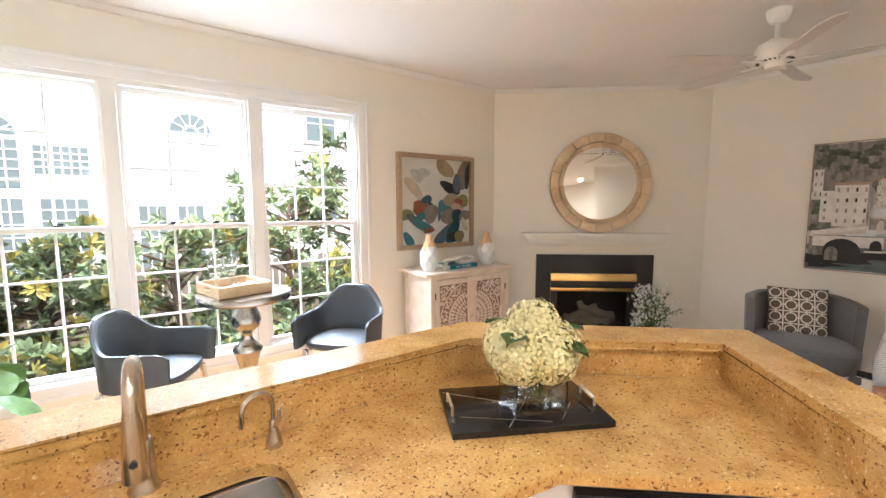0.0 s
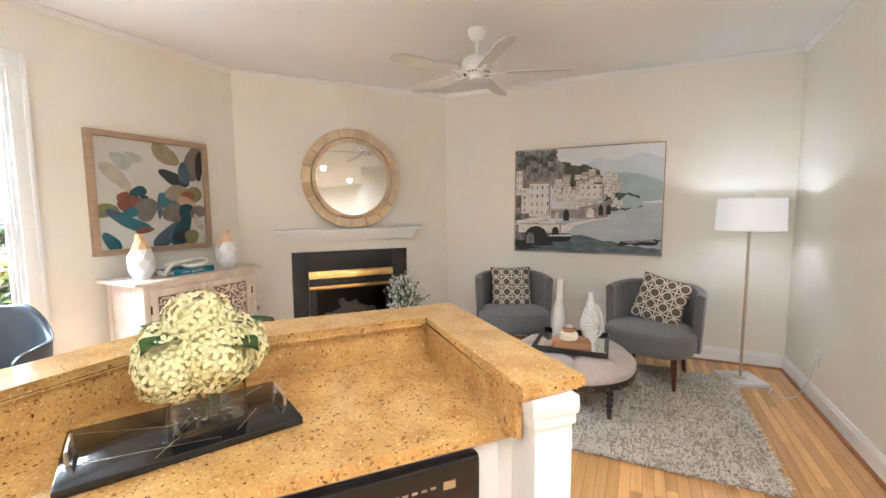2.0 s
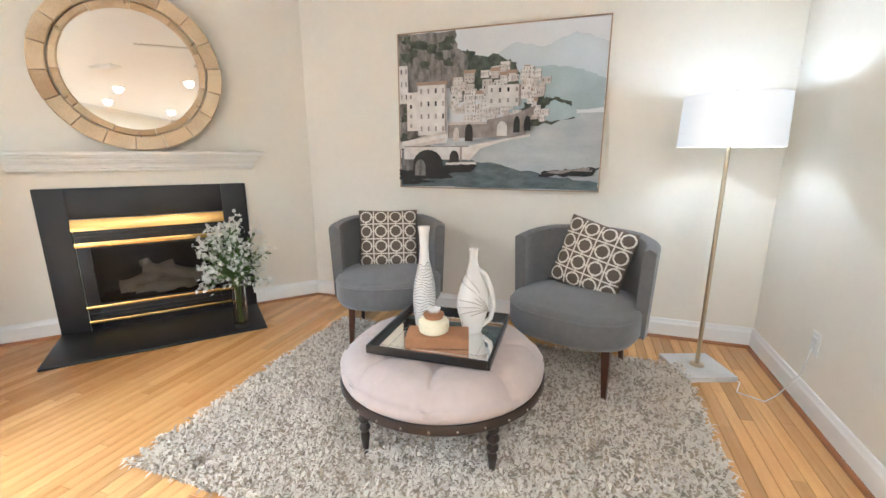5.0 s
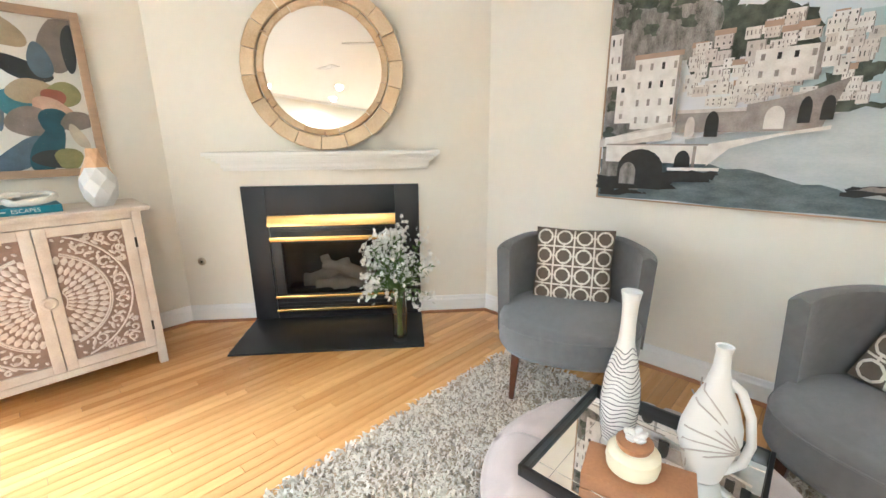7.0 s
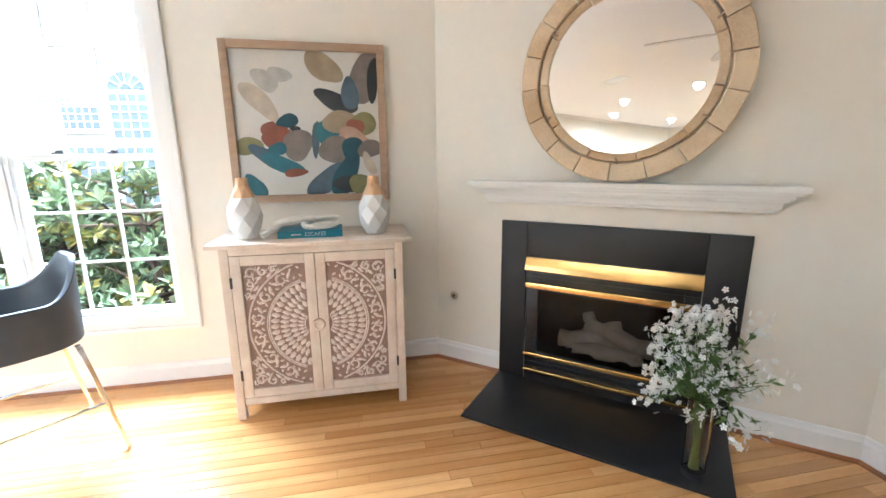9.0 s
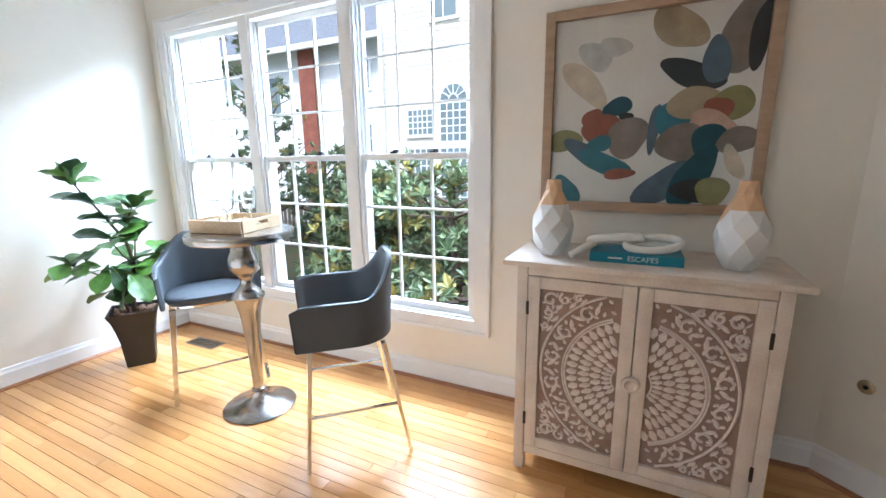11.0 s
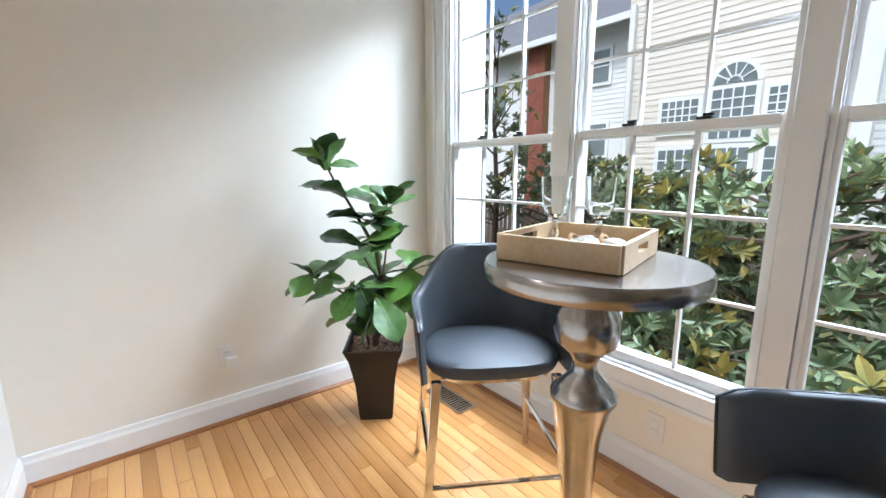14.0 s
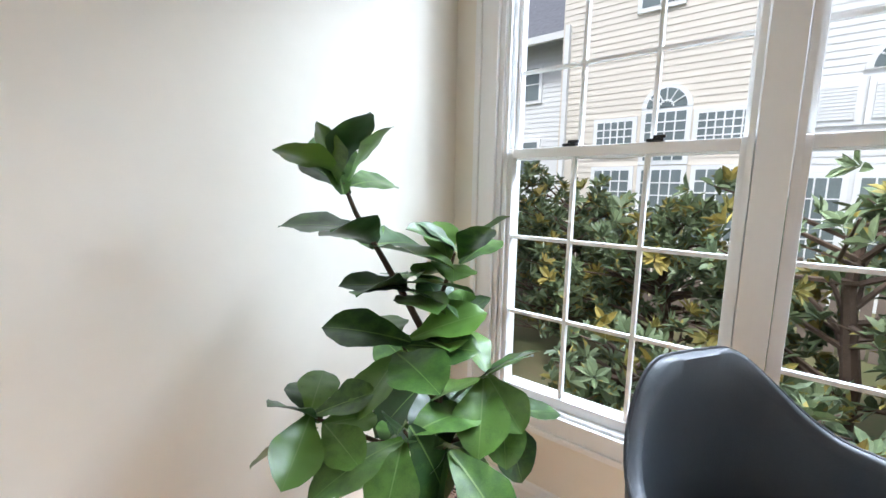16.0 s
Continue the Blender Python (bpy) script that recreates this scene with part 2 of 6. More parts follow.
# ---- mesh helpers ----
def add_box(bm, x0, x1, y0, y1, z0, z1, m=None, bevel=0.0):
    r = bmesh.ops.create_cube(bm, size=1)
    v = r["verts"]
    bmesh.ops.scale(bm, vec=(x1 - x0, y1 - y0, z1 - z0), verts=v)
    bmesh.ops.translate(bm, vec=((x0 + x1) / 2, (y0 + y1) / 2, (z0 + z1) / 2), verts=v)
    if bevel:
        edges = list({e for w in v for e in w.link_edges})
        v = list({w for f in bmesh.ops.bevel(bm, geom=edges, offset=bevel, segments=2, profile=0.6, affect="EDGES")["faces"] for w in f.verts} | {w for w in v if w.is_valid})
    if m is not None:
        bmesh.ops.transform(bm, matrix=m, verts=v)
    return v


def add_lathe(bm, profile, n=40, m=None, close=True):
    rings = []
    for r, z in profile:
        rings.append([bm.verts.new((r * math.cos(2 * math.pi * k / n), r * math.sin(2 * math.pi * k / n), z)) for k in range(n)])
    for a, b in zip(rings, rings[1:]):
        for k in range(n):
            bm.faces.new((a[k], a[(k + 1) % n], b[(k + 1) % n], b[k]))
    if close:
        bm.faces.new(rings[0][::-1])
        bm.faces.new(rings[-1])
    verts = [v for ring in rings for v in ring]
    if m is not None:
        bmesh.ops.transform(bm, matrix=m, verts=verts)
    return verts


def add_tube(bm, points, radius, n=8, closed=False):
    """A round tube along points; radius is a number or one per point."""
    pts = [Vector(p) for p in points]
    rad = radius if isinstance(radius, (list, tuple)) else [radius] * len(pts)
    rings, side = [], None
    for k, p in enumerate(pts):
        a = pts[k - 1] if (k or closed) else p
        b = pts[(k + 1) % len(pts)] if (k + 1 < len(pts) or closed) else p
        d = (b - a).normalized()
        if side is None:
            side = d.orthogonal().normalized()
        side = (side - d * side.dot(d)).normalized()
        up = d.cross(side)
        rings.append([bm.verts.new(p + rad[k] * (math.cos(2 * math.pi * j / n) * side + math.sin(2 * math.pi * j / n) * up)) for j in range(n)])
    pairs = list(zip(rings, rings[1:])) + ([(rings[-1], rings[0])] if closed else [])
    for a, b in pairs:
        for j in range(n):
            bm.faces.new((a[j], a[(j + 1) % n], b[(j + 1) % n], b[j]))
    if not closed:
        bm.faces.new(rings[0][::-1])
        bm.faces.new(rings[-1])
    return [v for r in rings for v in r]


def add_prism(bm, outline, z0, z1):
    lo = [bm.verts.new((x, y, z0)) for x, y in outline]
    hi = [bm.verts.new((x, y, z1)) for x, y in outline]
    bm.faces.new(lo[::-1])
    bm.faces.new(hi)
    k = len(outline)
    for j in range(k):
        bm.faces.new((lo[j], lo[(j + 1) % k], hi[(j + 1) % k], hi[j]))
    return lo + hi


def finish(name, bm, mat, parent=None, smooth=False, m=None, label="", angle=40):
    bmesh.ops.recalc_face_normals(bm, faces=bm.faces)
    me = bpy.data.meshes.new(name)
    bm.to_mesh(me)
    bm.free()
    for one in mat if isinstance(mat, (list, tuple)) else [mat]:
        me.materials.append(one)
    if smooth:
        me.shade_smooth()
        me.set_sharp_from_angle(angle=radians(angle))
    ob = new(name, me)
    if parent:
        ob.parent = parent
    if m is not None:
        ob.matrix_basis = m
    if label:
        ob["label"] = label
    return ob


def thing(name, label, category, m=None, group="", kind=""):
    ob = tagged(new(name), label, category, group, kind)
    ob.empty_display_size = 0.1
    if m is not None:
        ob.matrix_basis = m
    return ob


def box_part(parent, name, mat, x0, x1, y0, y1, z0, z1, bevel=0.0, m=None, label=""):
    bm = bmesh.new()
    add_box(bm, x0, x1, y0, y1, z0, z1, None, bevel)
    return finish(name, bm, mat, parent, bevel > 0, m, label)


def lathe_part(parent, name, mat, profile, n=40, m=None, label="", angle=40, close=True):
    bm = bmesh.new()
    add_lathe(bm, profile, n, None, close)
    return finish(name, bm, mat, parent, True, m, label, angle)


def structure(name, bm, mat, label, category="", smooth=False):
    return tagged(finish(name, bm, mat, smooth=smooth), label, category or name.split("_")[0], kind="structure")


# ---- the room ----
X0, X1, Y0, Y1, H = -0.98, 5.25, -1.27, 3.68, 2.88
WX = [-0.35, 0.53, 1.41]
WIN = (-0.77, 1.83, 0.47, 2.43)
P0, P1 = Vector((3.49, 3.68, 0)), Vector((5.25, 2.165, 0))
DIAG = Matrix.Translation(P0) @ Matrix.Rotation(math.atan2(P1.y - P0.y, P1.x - P0.x), 4, "Z")
DL = (P1 - P0).length


def walls():
    bm = bmesh.new()
    a, b, c, d = WIN
    for box in ((X0 - 0.16, a, 0, H), (b, 3.62, 0, H), (a, b, 0, c), (a, b, d, H)):
        add_box(bm, box[0], box[1], Y1, Y1 + 0.16, box[2], box[3])
    structure("wall_north", bm, PAINT, "cream painted wall round a triple window", "wall")
    bm = bmesh.new()
    add_box(bm, X0 - 0.16, X0, -3.2, Y1 - 0.002, 0, H)
    structure("wall_west", bm, PAINT, "cream painted plain wall beside the window nook", "wall")
    bm = bmesh.new()
    add_box(bm, X1, X1 + 0.16, Y0, 2.6, 0, H)
    structure("wall_east", bm, PAINT, "cream painted wall behind the sitting area", "wall")
    bm = bmesh.new()
    add_box(bm, 2.3, X1 + 0.16, Y0 - 0.16, Y0, 0, H)
    structure("wall_south", bm, PAINT, "cream painted wall with a light switch", "wall")
    bm = bmesh.new()
    add_box(bm, 2.3, 2.46, -3.2, Y0 - 0.16, 0, H)
    structure("wall_kitchen_east", bm, PAINT, "cream painted kitchen wall", "wall")
    bm = bmesh.new()
    add_box(bm, X0 - 0.16, 2.46, -3.36, -3.2, 0, H)
    structure("wall_kitchen_south", bm, PAINT, "cream painted kitchen end wall", "wall")
    # diagonal chimney breast with the firebox opening cut through
    bm = bmesh.new()
    u0, u1, zt = 0.66, 1.60, 0.83
    for box in ((-0.02, u0, 0, H), (u1, DL + 0.02, 0, H), (u0, u1, zt, H)):
        add_box(bm, box[0], box[1], 0, 0.12, box[2], box[3], DIAG)
    # unseen corner walls added behind, so no outdoor light leaks into the firebox
    add_box(bm, 3.62, X1 + 0.16, Y1 + 0.02, Y1 + 0.16, 0, H)
    add_box(bm, X1 + 0.02, X1 + 0.16, 2.6, Y1 + 0.02, 0, H)
    structure("wall_chimney", bm, PAINT, "cream painted diagonal chimney breast wall", "wall")
    bm = bmesh.new()
    add_box(bm, X0 - 0.2, X1 + 0.2, -3.4, Y1 + 0.2, H, H + 0.15)
    structure("ceiling", bm, CEIL, "smooth off-white painted ceiling", "ceiling")


def run_moulding(name, mat, profile, legs, label, category):
    """Extrudes a profile (out, up) along straight legs on the walls: start, end, way out from the wall."""
    bm = bmesh.new()
    for a, b, out in legs:
        a, b, out = Vector((*a, 0)), Vector((*b, 0)), Vector((*out, 0)).normalized()
        ra = [bm.verts.new(a + out * o + Vector((0, 0, z))) for o, z in profile]
        rb = [bm.verts.new(b + out * o + Vector((0, 0, z))) for o, z in profile]
        k = len(profile)
        for j in range(k):
            bm.faces.new((ra[j], ra[(j + 1) % k], rb[(j + 1) % k], rb[j]))
        bm.faces.new(ra)
        bm.faces.new(rb[::-1])
    return structure(name, bm, mat, label, category)


def on_diag(u, n=0.0, z=0.0):
    return DIAG @ Vector((u, -n, z))


def mouldings():
    dn = DIAG.to_3x3() @ Vector((0, -1, 0))
    out = (dn.x, dn.y)
    d0, d1, d2, d3 = (on_diag(u).xy[:] for u in (0, 0.49, 1.785, DL))
    legs = [((X0, Y1), (3.49, Y1), (0, -1)), (d0, d1, out), (d2, d3, out), ((X1, 2.165), (X1, Y0), (-1, 0)), ((X1, Y0), (2.3, Y0), (0, 1)), ((X0, Y1), (X0, 1.6), (1, 0)), ((X0, 1.587), (1.37, 1.587), (0, 1))]
    base = [(0, 0.0), (0.016, 0.0), (0.016, 0.105), (0.011, 0.118), (0.008, 0.135), (0.004, 0.14), (0, 0.14)]
    run_moulding("baseboard", TRIM, base, legs, "white painted baseboard with a moulded top", "baseboard")
    shoe = [(0.0165, 0.0), (0.034, 0.0), (0.031, 0.009), (0.024, 0.016), (0.0165, 0.019)]
    run_moulding("trim_shoe", SHOE, shoe, legs, "stained oak quarter-round along the baseboard", "trim")
    legs = [((X0, Y1), (3.49, Y1), (0, -1)), (d0, d3, out), ((X1, 2.165), (X1, Y0), (-1, 0)), ((X1, Y0), (2.3, Y0), (0, 1)), ((X0, Y1), (X0, -3.2), (1, 0))]
    crown = [(0, H - 0.045), (0.008, H - 0.045), (0.011, H - 0.036), (0.026, H - 0.014), (0.032, H - 0.011), (0.032, H - 0.001), (0, H - 0.001)]
    run_moulding("trim_crown", CEIL, crown, legs, "off-white painted crown moulding at the ceiling", "trim")


def windows():
    a, b, c, d = WIN
    casing = bmesh.new()
    for x0, x1, z0, z1 in ((a - 0.09, a, c - 0.085, d + 0.09), (b, b + 0.09, c - 0.085, d + 0.09), (a, b, d, d + 0.09), (a, b, c - 0.085, c)):
        add_box(casing, x0, x1, Y1 - 0.022, Y1 - 0.002, z0, z1, None, 0.005)
    for x0, x1, z0, z1 in ((a - 0.098, a - 0.072, c - 0.093, d + 0.098), (b + 0.072, b + 0.098, c - 0.093, d + 0.098), (a - 0.072, b + 0.072, d + 0.072, d + 0.098), (a - 0.072, b + 0.072, c - 0.093, c - 0.068)):
        add_box(casing, x0, x1, Y1 - 0.032, Y1 - 0.004, z0, z1, None, 0.005)
    structure("trim_casing", casing, TRIM, "white painted moulded window casing", "trim", True)
    for k, cx in enumerate(WX):
        win = thing(f"window_{k + 1}", "white double-hung window with nine panes a sash", "window", pose(cx, Y1, 0), kind="structure")
        x0, x1 = (a - cx if k == 0 else -0.44), (b - cx if k == 2 else 0.44)
        bm = bmesh.new()
        add_box(bm, x0, -0.40, -0.004, 0.15, c, d)
        add_box(bm, 0.40, x1, -0.004, 0.15, c, d)
        add_box(bm, -0.40, 0.40, 0.0, 0.15, d - 0.03, d)
        add_box(bm, -0.40, 0.40, -0.003, 0.17, c, c + 0.012)
        for s in (-1, 1):
            for yy in (0.018, 0.062):
                add_box(bm, s * 0.388 - 0.008, s * 0.388 + 0.008, yy - 0.012, yy - 0.002, c, d)
        finish("frame", bm, TRIM, win)
        for z0, z1, y, top in ((0.482, 1.475, 0.022, 0), (1.435, 2.40, 0.066, 1)):
            finish_sash(win, z0, z1, y, top)
        for lx in (-0.14, 0.14):
            bm = bmesh.new()
            add_box(bm, lx - 0.025, lx + 0.025, 0.022, 0.052, 1.476, 1.486, None, 0.003)
            add_box(bm, lx - 0.006, lx + 0.03, 0.026, 0.042, 1.486, 1.497, None, 0.003)
            finish("sash_lock", bm, BLACK, win, True, label="small dark metal sash lock")


def finish_sash(win, z0, z1, y, top):
    bm = bmesh.new()
    w, lo, hi = 0.375, z0 + (0.04 if not top else 0.035), z1 - (0.036 if not top else 0.04)
    for box in ((-0.398, -w + 0.012, z0, z1), (w - 0.012, 0.398, z0, z1), (-w + 0.012, w - 0.012, z0, lo), (-w + 0.012, w - 0.012, hi, z1)):
        add_box(bm, box[0], box[1], y, y + 0.036, box[2], box[3], None, 0.004)
    sash = finish("sash", bm, TRIM, win, True)
    bm = bmesh.new()
    for k in (1, 2):
        x = -w + 0.012 + k * (2 * w - 0.024) / 3
        add_box(bm, x - 0.0075, x + 0.0075, y + 0.006, y + 0.03, lo, hi, None, 0.004)
        z = lo + k * (hi - lo) / 3
        add_box(bm, -w, w, y + 0.008, y + 0.028, z - 0.0075, z + 0.0075, None, 0.004)
    finish("muntin", bm, TRIM, sash, True)
    bm = bmesh.new()
    add_box(bm, -w, w, y + 0.016, y + 0.020, lo, hi)
    pane = finish("pane", bm, PANE, sash)
    pane.visible_shadow = False
    return sash


walls()
mouldings()
windows()



# ---- breakfast bar and kitchen counter ----
def kitchen():
    bar = thing("breakfast_bar", "raised golden granite breakfast bar on a white knee wall", "breakfast bar", kind="structure")
    bm = bmesh.new()
    add_prism(bm, [(X0, 1.63), (1.40, 1.63), (2.30, 0.795), (1.652, 0.118), (1.487, 0.247), (2.02, 0.785), (1.26, 1.435), (X0, 1.435)], 1.034, 1.07)
    edges = [e for e in bm.edges if abs(e.verts[0].co.z - e.verts[1].co.z) < 1e-5]
    bmesh.ops.bevel(bm, geom=edges, offset=0.007, segments=2, affect="EDGES")
    finish("bar_top", bm, GRANITE, bar, True, label="polished golden granite bar top")
    bm = bmesh.new()
    add_prism(bm, [(X0, 1.462), (1.296, 1.462), (2.066, 0.797), (1.541, 0.262), (1.527, 0.276), (2.038, 0.797), (1.288, 1.442), (X0, 1.442)], 0.915, 1.0335)
    finish("backsplash", bm, GRANITE, bar, label="golden granite riser below the bar top")
    bm = bmesh.new()
    add_prism(bm, [(X0, 1.587), (1.372, 1.587), (2.232, 0.793), (1.652, 0.185), (1.560, 0.262), (2.070, 0.797), (1.298, 1.464), (X0, 1.464)], 0, 1.0335)
    finish("knee_wall", bm, MANTEL, bar, label="white painted knee wall")
    # end post with a small moulded cap
    post = Matrix.Translation((1.596, 0.204, 0)) @ Matrix.Rotation(radians(45), 4, "Z")
    bm = bmesh.new()
    add_box(bm, -0.04, 0.06, -0.046, 0.066, 0, 0.955, post, 0.003)
    add_box(bm, -0.045, 0.065, -0.051, 0.071, 0, 0.13, post, 0.004)
    add_box(bm, -0.047, 0.068, -0.054, 0.074, 0.955, 0.985, post, 0.006)
    add_box(bm, -0.052, 0.073, -0.06, 0.08, 0.985, 1.033, post, 0.006)
    finish("end_post", bm, MANTEL, bar, True, label="white painted end post with a moulded cap")

    unit = thing("kitchen_counter", "golden granite kitchen counter over white base cabinets", "counter", kind="structure")
    sx0, sx1, sy0, sy1 = -0.36, 0.47, 0.93, 1.31
    bm = bmesh.new()
    z0, z1 = 0.879, 0.915
    add_prism(bm, [(sx1, 0.83), (0.84, 0.83), (1.045, 0.80), (1.60, 0.305), (2.036, 0.797), (1.287, 1.441), (sx1, 1.441)], z0, z1)
    add_prism(bm, [(X0, sy1), (sx1, sy1), (sx1, 1.441), (X0, 1.441)], z0, z1)
    add_prism(bm, [(X0, 0.83), (sx1, 0.83), (sx1, sy0), (X0, sy0)], z0, z1)
    add_prism(bm, [(X0, sy0), (sx0, sy0), (sx0, sy1), (X0, sy1)], z0, z1)
    r = 0.09
    for cx, cy, s, t in ((sx1, sy1, -1, -1), (sx1, sy0, -1, 1), (sx0, sy1, 1, -1), (sx0, sy0, 1, 1)):
        arc = [(cx + s * r * (1 - math.sin(q)), cy + t * r * (1 - math.cos(q))) for q in (k * math.pi / 16 for k in range(9))]
        ring = [(cx, cy)] + arc
        add_prism(bm, ring if s * t > 0 else ring[::-1], z0, z1)
    finish("counter_top", bm, GRANITE, unit, label="polished golden granite worktop")
    bm = bmesh.new()
    add_prism(bm, [(X0, 0.87), (0.86, 0.87), (1.06, 0.835), (1.60, 0.345), (1.60, 0.30), (2.03, 0.80), (1.287, 1.44), (0.48, 1.44), (0.48, 0.92), (X0, 0.92)], 0.10, 0.8785)
    finish("base_cabinet", bm, TRIM, unit, label="white painted base cabinet")
    bm = bmesh.new()
    add_box(bm, sx0 - 0.01, sx1 + 0.01, sy0 - 0.01, sy1 + 0.01, 0.68, 0.8785, None, 0.03)
    bmesh.ops.delete(bm, geom=[f for f in bm.faces if f.calc_center_median().z > 0.877], context="FACES")
    finish("sink_bowl", bm, STEEL, unit, True, label="brushed steel undermount sink bowl")

    front = Vector((1.60, 0.305, 0)) - Vector((1.045, 0.80, 0))
    m = Matrix.Translation((1.045, 0.80, 0)) @ Matrix.Rotation(math.atan2(front.y, front.x), 4, "Z")
    dw = thing("dishwasher", "gloss black dishwasher built in under the granite counter", "dishwasher", m)
    box_part(dw, "door", GLOSSBLACK, 0.035, 0.64, 0.004, 0.03, 0.12, 0.72, 0.006)
    bm = bmesh.new()
    add_box(bm, 0.035, 0.64, -0.012, 0.03, 0.725, 0.862, None, 0.014)
    finish("control_panel", bm, GLOSSBLACK, dw, True)
    bm = bmesh.new()
    for k in range(6):
        add_box(bm, 0.37 + 0.025 * k, 0.385 + 0.025 * k, -0.0145, -0.0122, 0.80, 0.806)
    add_box(bm, 0.53, 0.565, -0.0145, -0.0122, 0.79, 0.812)
    finish("buttons", bm, STEEL, dw, label="row of small silver button marks")

    tap = thing("kitchen_faucet", "brushed nickel pull-down kitchen faucet on the granite counter", "faucet", pose(0.167, 1.365, 0.915, 0, 0, -4))
    lathe_part(tap, "base", NICKEL, [(0.036, 0), (0.036, 0.006), (0.029, 0.018), (0.026, 0.06), (0.025, 0.12), (0.020, 0.13)], 28)
    bm = bmesh.new()
    pts = [(0, 0, 0.12), (0, 0, 0.26)] + [(0, -0.075 + 0.075 * math.cos(q), 0.26 + 0.085 * math.sin(q)) for q in (k * math.pi / 12 for k in range(1, 13))]
    add_tube(bm, pts, 0.0155, 14)
    add_tube(bm, [(0, -0.150, 0.262), (0, -0.152, 0.20), (0, -0.153, 0.115)], [0.0165, 0.021, 0.025], 16)
    finish("spout", bm, NICKEL, tap, True)
    lathe_part(tap, "button", BLACK, [(0.008, 0), (0.008, 0.004), (0.005, 0.006)], 14, pose(0, -0.177, 0.16, 90, 0, 0))
    bm = bmesh.new()
    add_tube(bm, [(0, 0.022, 0.07), (0, 0.05, 0.08), (0, 0.07, 0.10)], [0.012, 0.009, 0.006], 10)
    finish("lever", bm, NICKEL, tap, True)

    soap = thing("filter_tap", "small brushed nickel filtered water tap on the granite counter", "faucet", pose(0.474, 1.372, 0.915, 0, 0, -75))
    lathe_part(soap, "base", NICKEL, [(0.025, 0), (0.025, 0.005), (0.021, 0.022), (0.013, 0.05), (0.011, 0.075), (0.008, 0.08)], 24)
    bm = bmesh.new()
    add_tube(bm, [(0, 0, 0.075), (0, 0, 0.125)] + [(0, -0.045 + 0.045 * math.cos(q), 0.125 + 0.045 * math.sin(q)) for q in (k * math.pi / 10 for k in range(1, 11))] + [(0, -0.091, 0.105), (0, -0.092, 0.09)], 0.0075, 10)
    add_tube(bm, [(0.008, 0, 0.062), (0.03, 0, 0.085), (0.034, 0, 0.12)], [0.008, 0.007, 0.005], 8)
    finish("spout", bm, NICKEL, soap, True)


# ---- fireplace ----
def fireplace():
    m = DIAG
    fp = thing("fireplace", "gas fireplace with black slate surround and brass trims", "fireplace", m, kind="")
    bm = bmesh.new()
    a, b, z = 0.49, 1.785, 1.05
    for box in ((a, 0.655, 0, z), (1.605, b, 0, z), (0.655, 1.605, 0.835, z)):
        add_box(bm, box[0], box[1], -0.028, -0.002, box[2], box[3], None, 0.003)
    finish("surround", bm, BLACKSTONE, fp, True, label="black slate surround")
    box_part(fp, "hearth", BLACKSTONE, a, b, -0.60, -0.03, 0.0005, 0.014, 0.003, label="black slate hearth slab")
    bm = bmesh.new()
    for box in ((0.66, 0.735, 0.03, 0.83), (1.525, 1.60, 0.03, 0.83), (0.735, 1.525, 0.615, 0.83), (0.735, 1.525, 0.03, 0.20)):
        add_box(bm, box[0], box[1], -0.018, 0.012, box[2], box[3], None, 0.003)
    for zz in (0.70, 0.725, 0.10, 0.13):
        add_box(bm, 0.67, 1.59, -0.024, -0.017, zz, zz + 0.008, None, 0.002)
    finish("insert_frame", bm, BLACK, fp, True, label="black metal insert frame with louvres")
    bm = bmesh.new()
    # first box is an added filler that blocks light under the insert
    for box in ((0.661, 1.599, -0.015, 0.24, 0.0005, 0.05), (0.665, 1.595, 0.23, 0.24, 0.05, 0.8), (0.665, 0.675, 0.012, 0.24, 0.05, 0.8), (1.585, 1.595, 0.012, 0.24, 0.05, 0.8), (0.665, 1.595, 0.012, 0.24, 0.8, 0.81), (0.74, 1.52, 0.03, 0.2, 0.2, 0.235)):
        add_box(bm, *box)
    finish("firebox", bm, FIREBOX, fp, label="dark firebox interior")
    bm = bmesh.new()
    v = add_box(bm, 0.655, 1.605, -0.062, -0.016, 0.752, 0.832, None, 0.006)
    for w in v:
        if w.co.z > 0.80 and w.co.y < -0.04:
            w.co.y += 0.03
    finish("hood", bm, BRASS, fp, True, label="polished brass hood")
    for z0, z1 in ((0.632, 0.668), (0.172, 0.198), (0.062, 0.085)):
        box_part(fp, "brass_strip", BRASS, 0.655, 1.605, -0.034, -0.016, z0, z1, 0.004, label="polished brass strip")
    box_part(fp, "glass", FIREGLASS, 0.735, 1.525, -0.004, 0.0, 0.20, 0.615)
    bm = bmesh.new()
    rnd = random.Random(4)
    for x0, z0, x1, z1, y, r in ((0.85, 0.27, 1.42, 0.29, 0.14, 0.05), (0.90, 0.27, 1.22, 0.42, 0.10, 0.042), (1.02, 0.42, 1.40, 0.30, 0.09, 0.04), (0.95, 0.25, 1.35, 0.26, 0.07, 0.042), (1.10, 0.30, 1.02, 0.47, 0.12, 0.03)):
        pts = [(x0 + (x1 - x0) * k / 8, y + rnd.uniform(-0.008, 0.008), z0 + (z1 - z0) * k / 8 + rnd.uniform(-0.01, 0.01)) for k in range(9)]
        add_tube(bm, pts, [r * rnd.uniform(1.05, 1.4) for _ in pts], 10)
    finish("log", bm, LOG, fp, True, label="pale ceramic logs", angle=80)

    mantel = thing("mantel_shelf", "cream painted stepped mantel shelf on the chimney breast", "mantel", m)
    bm = bmesh.new()
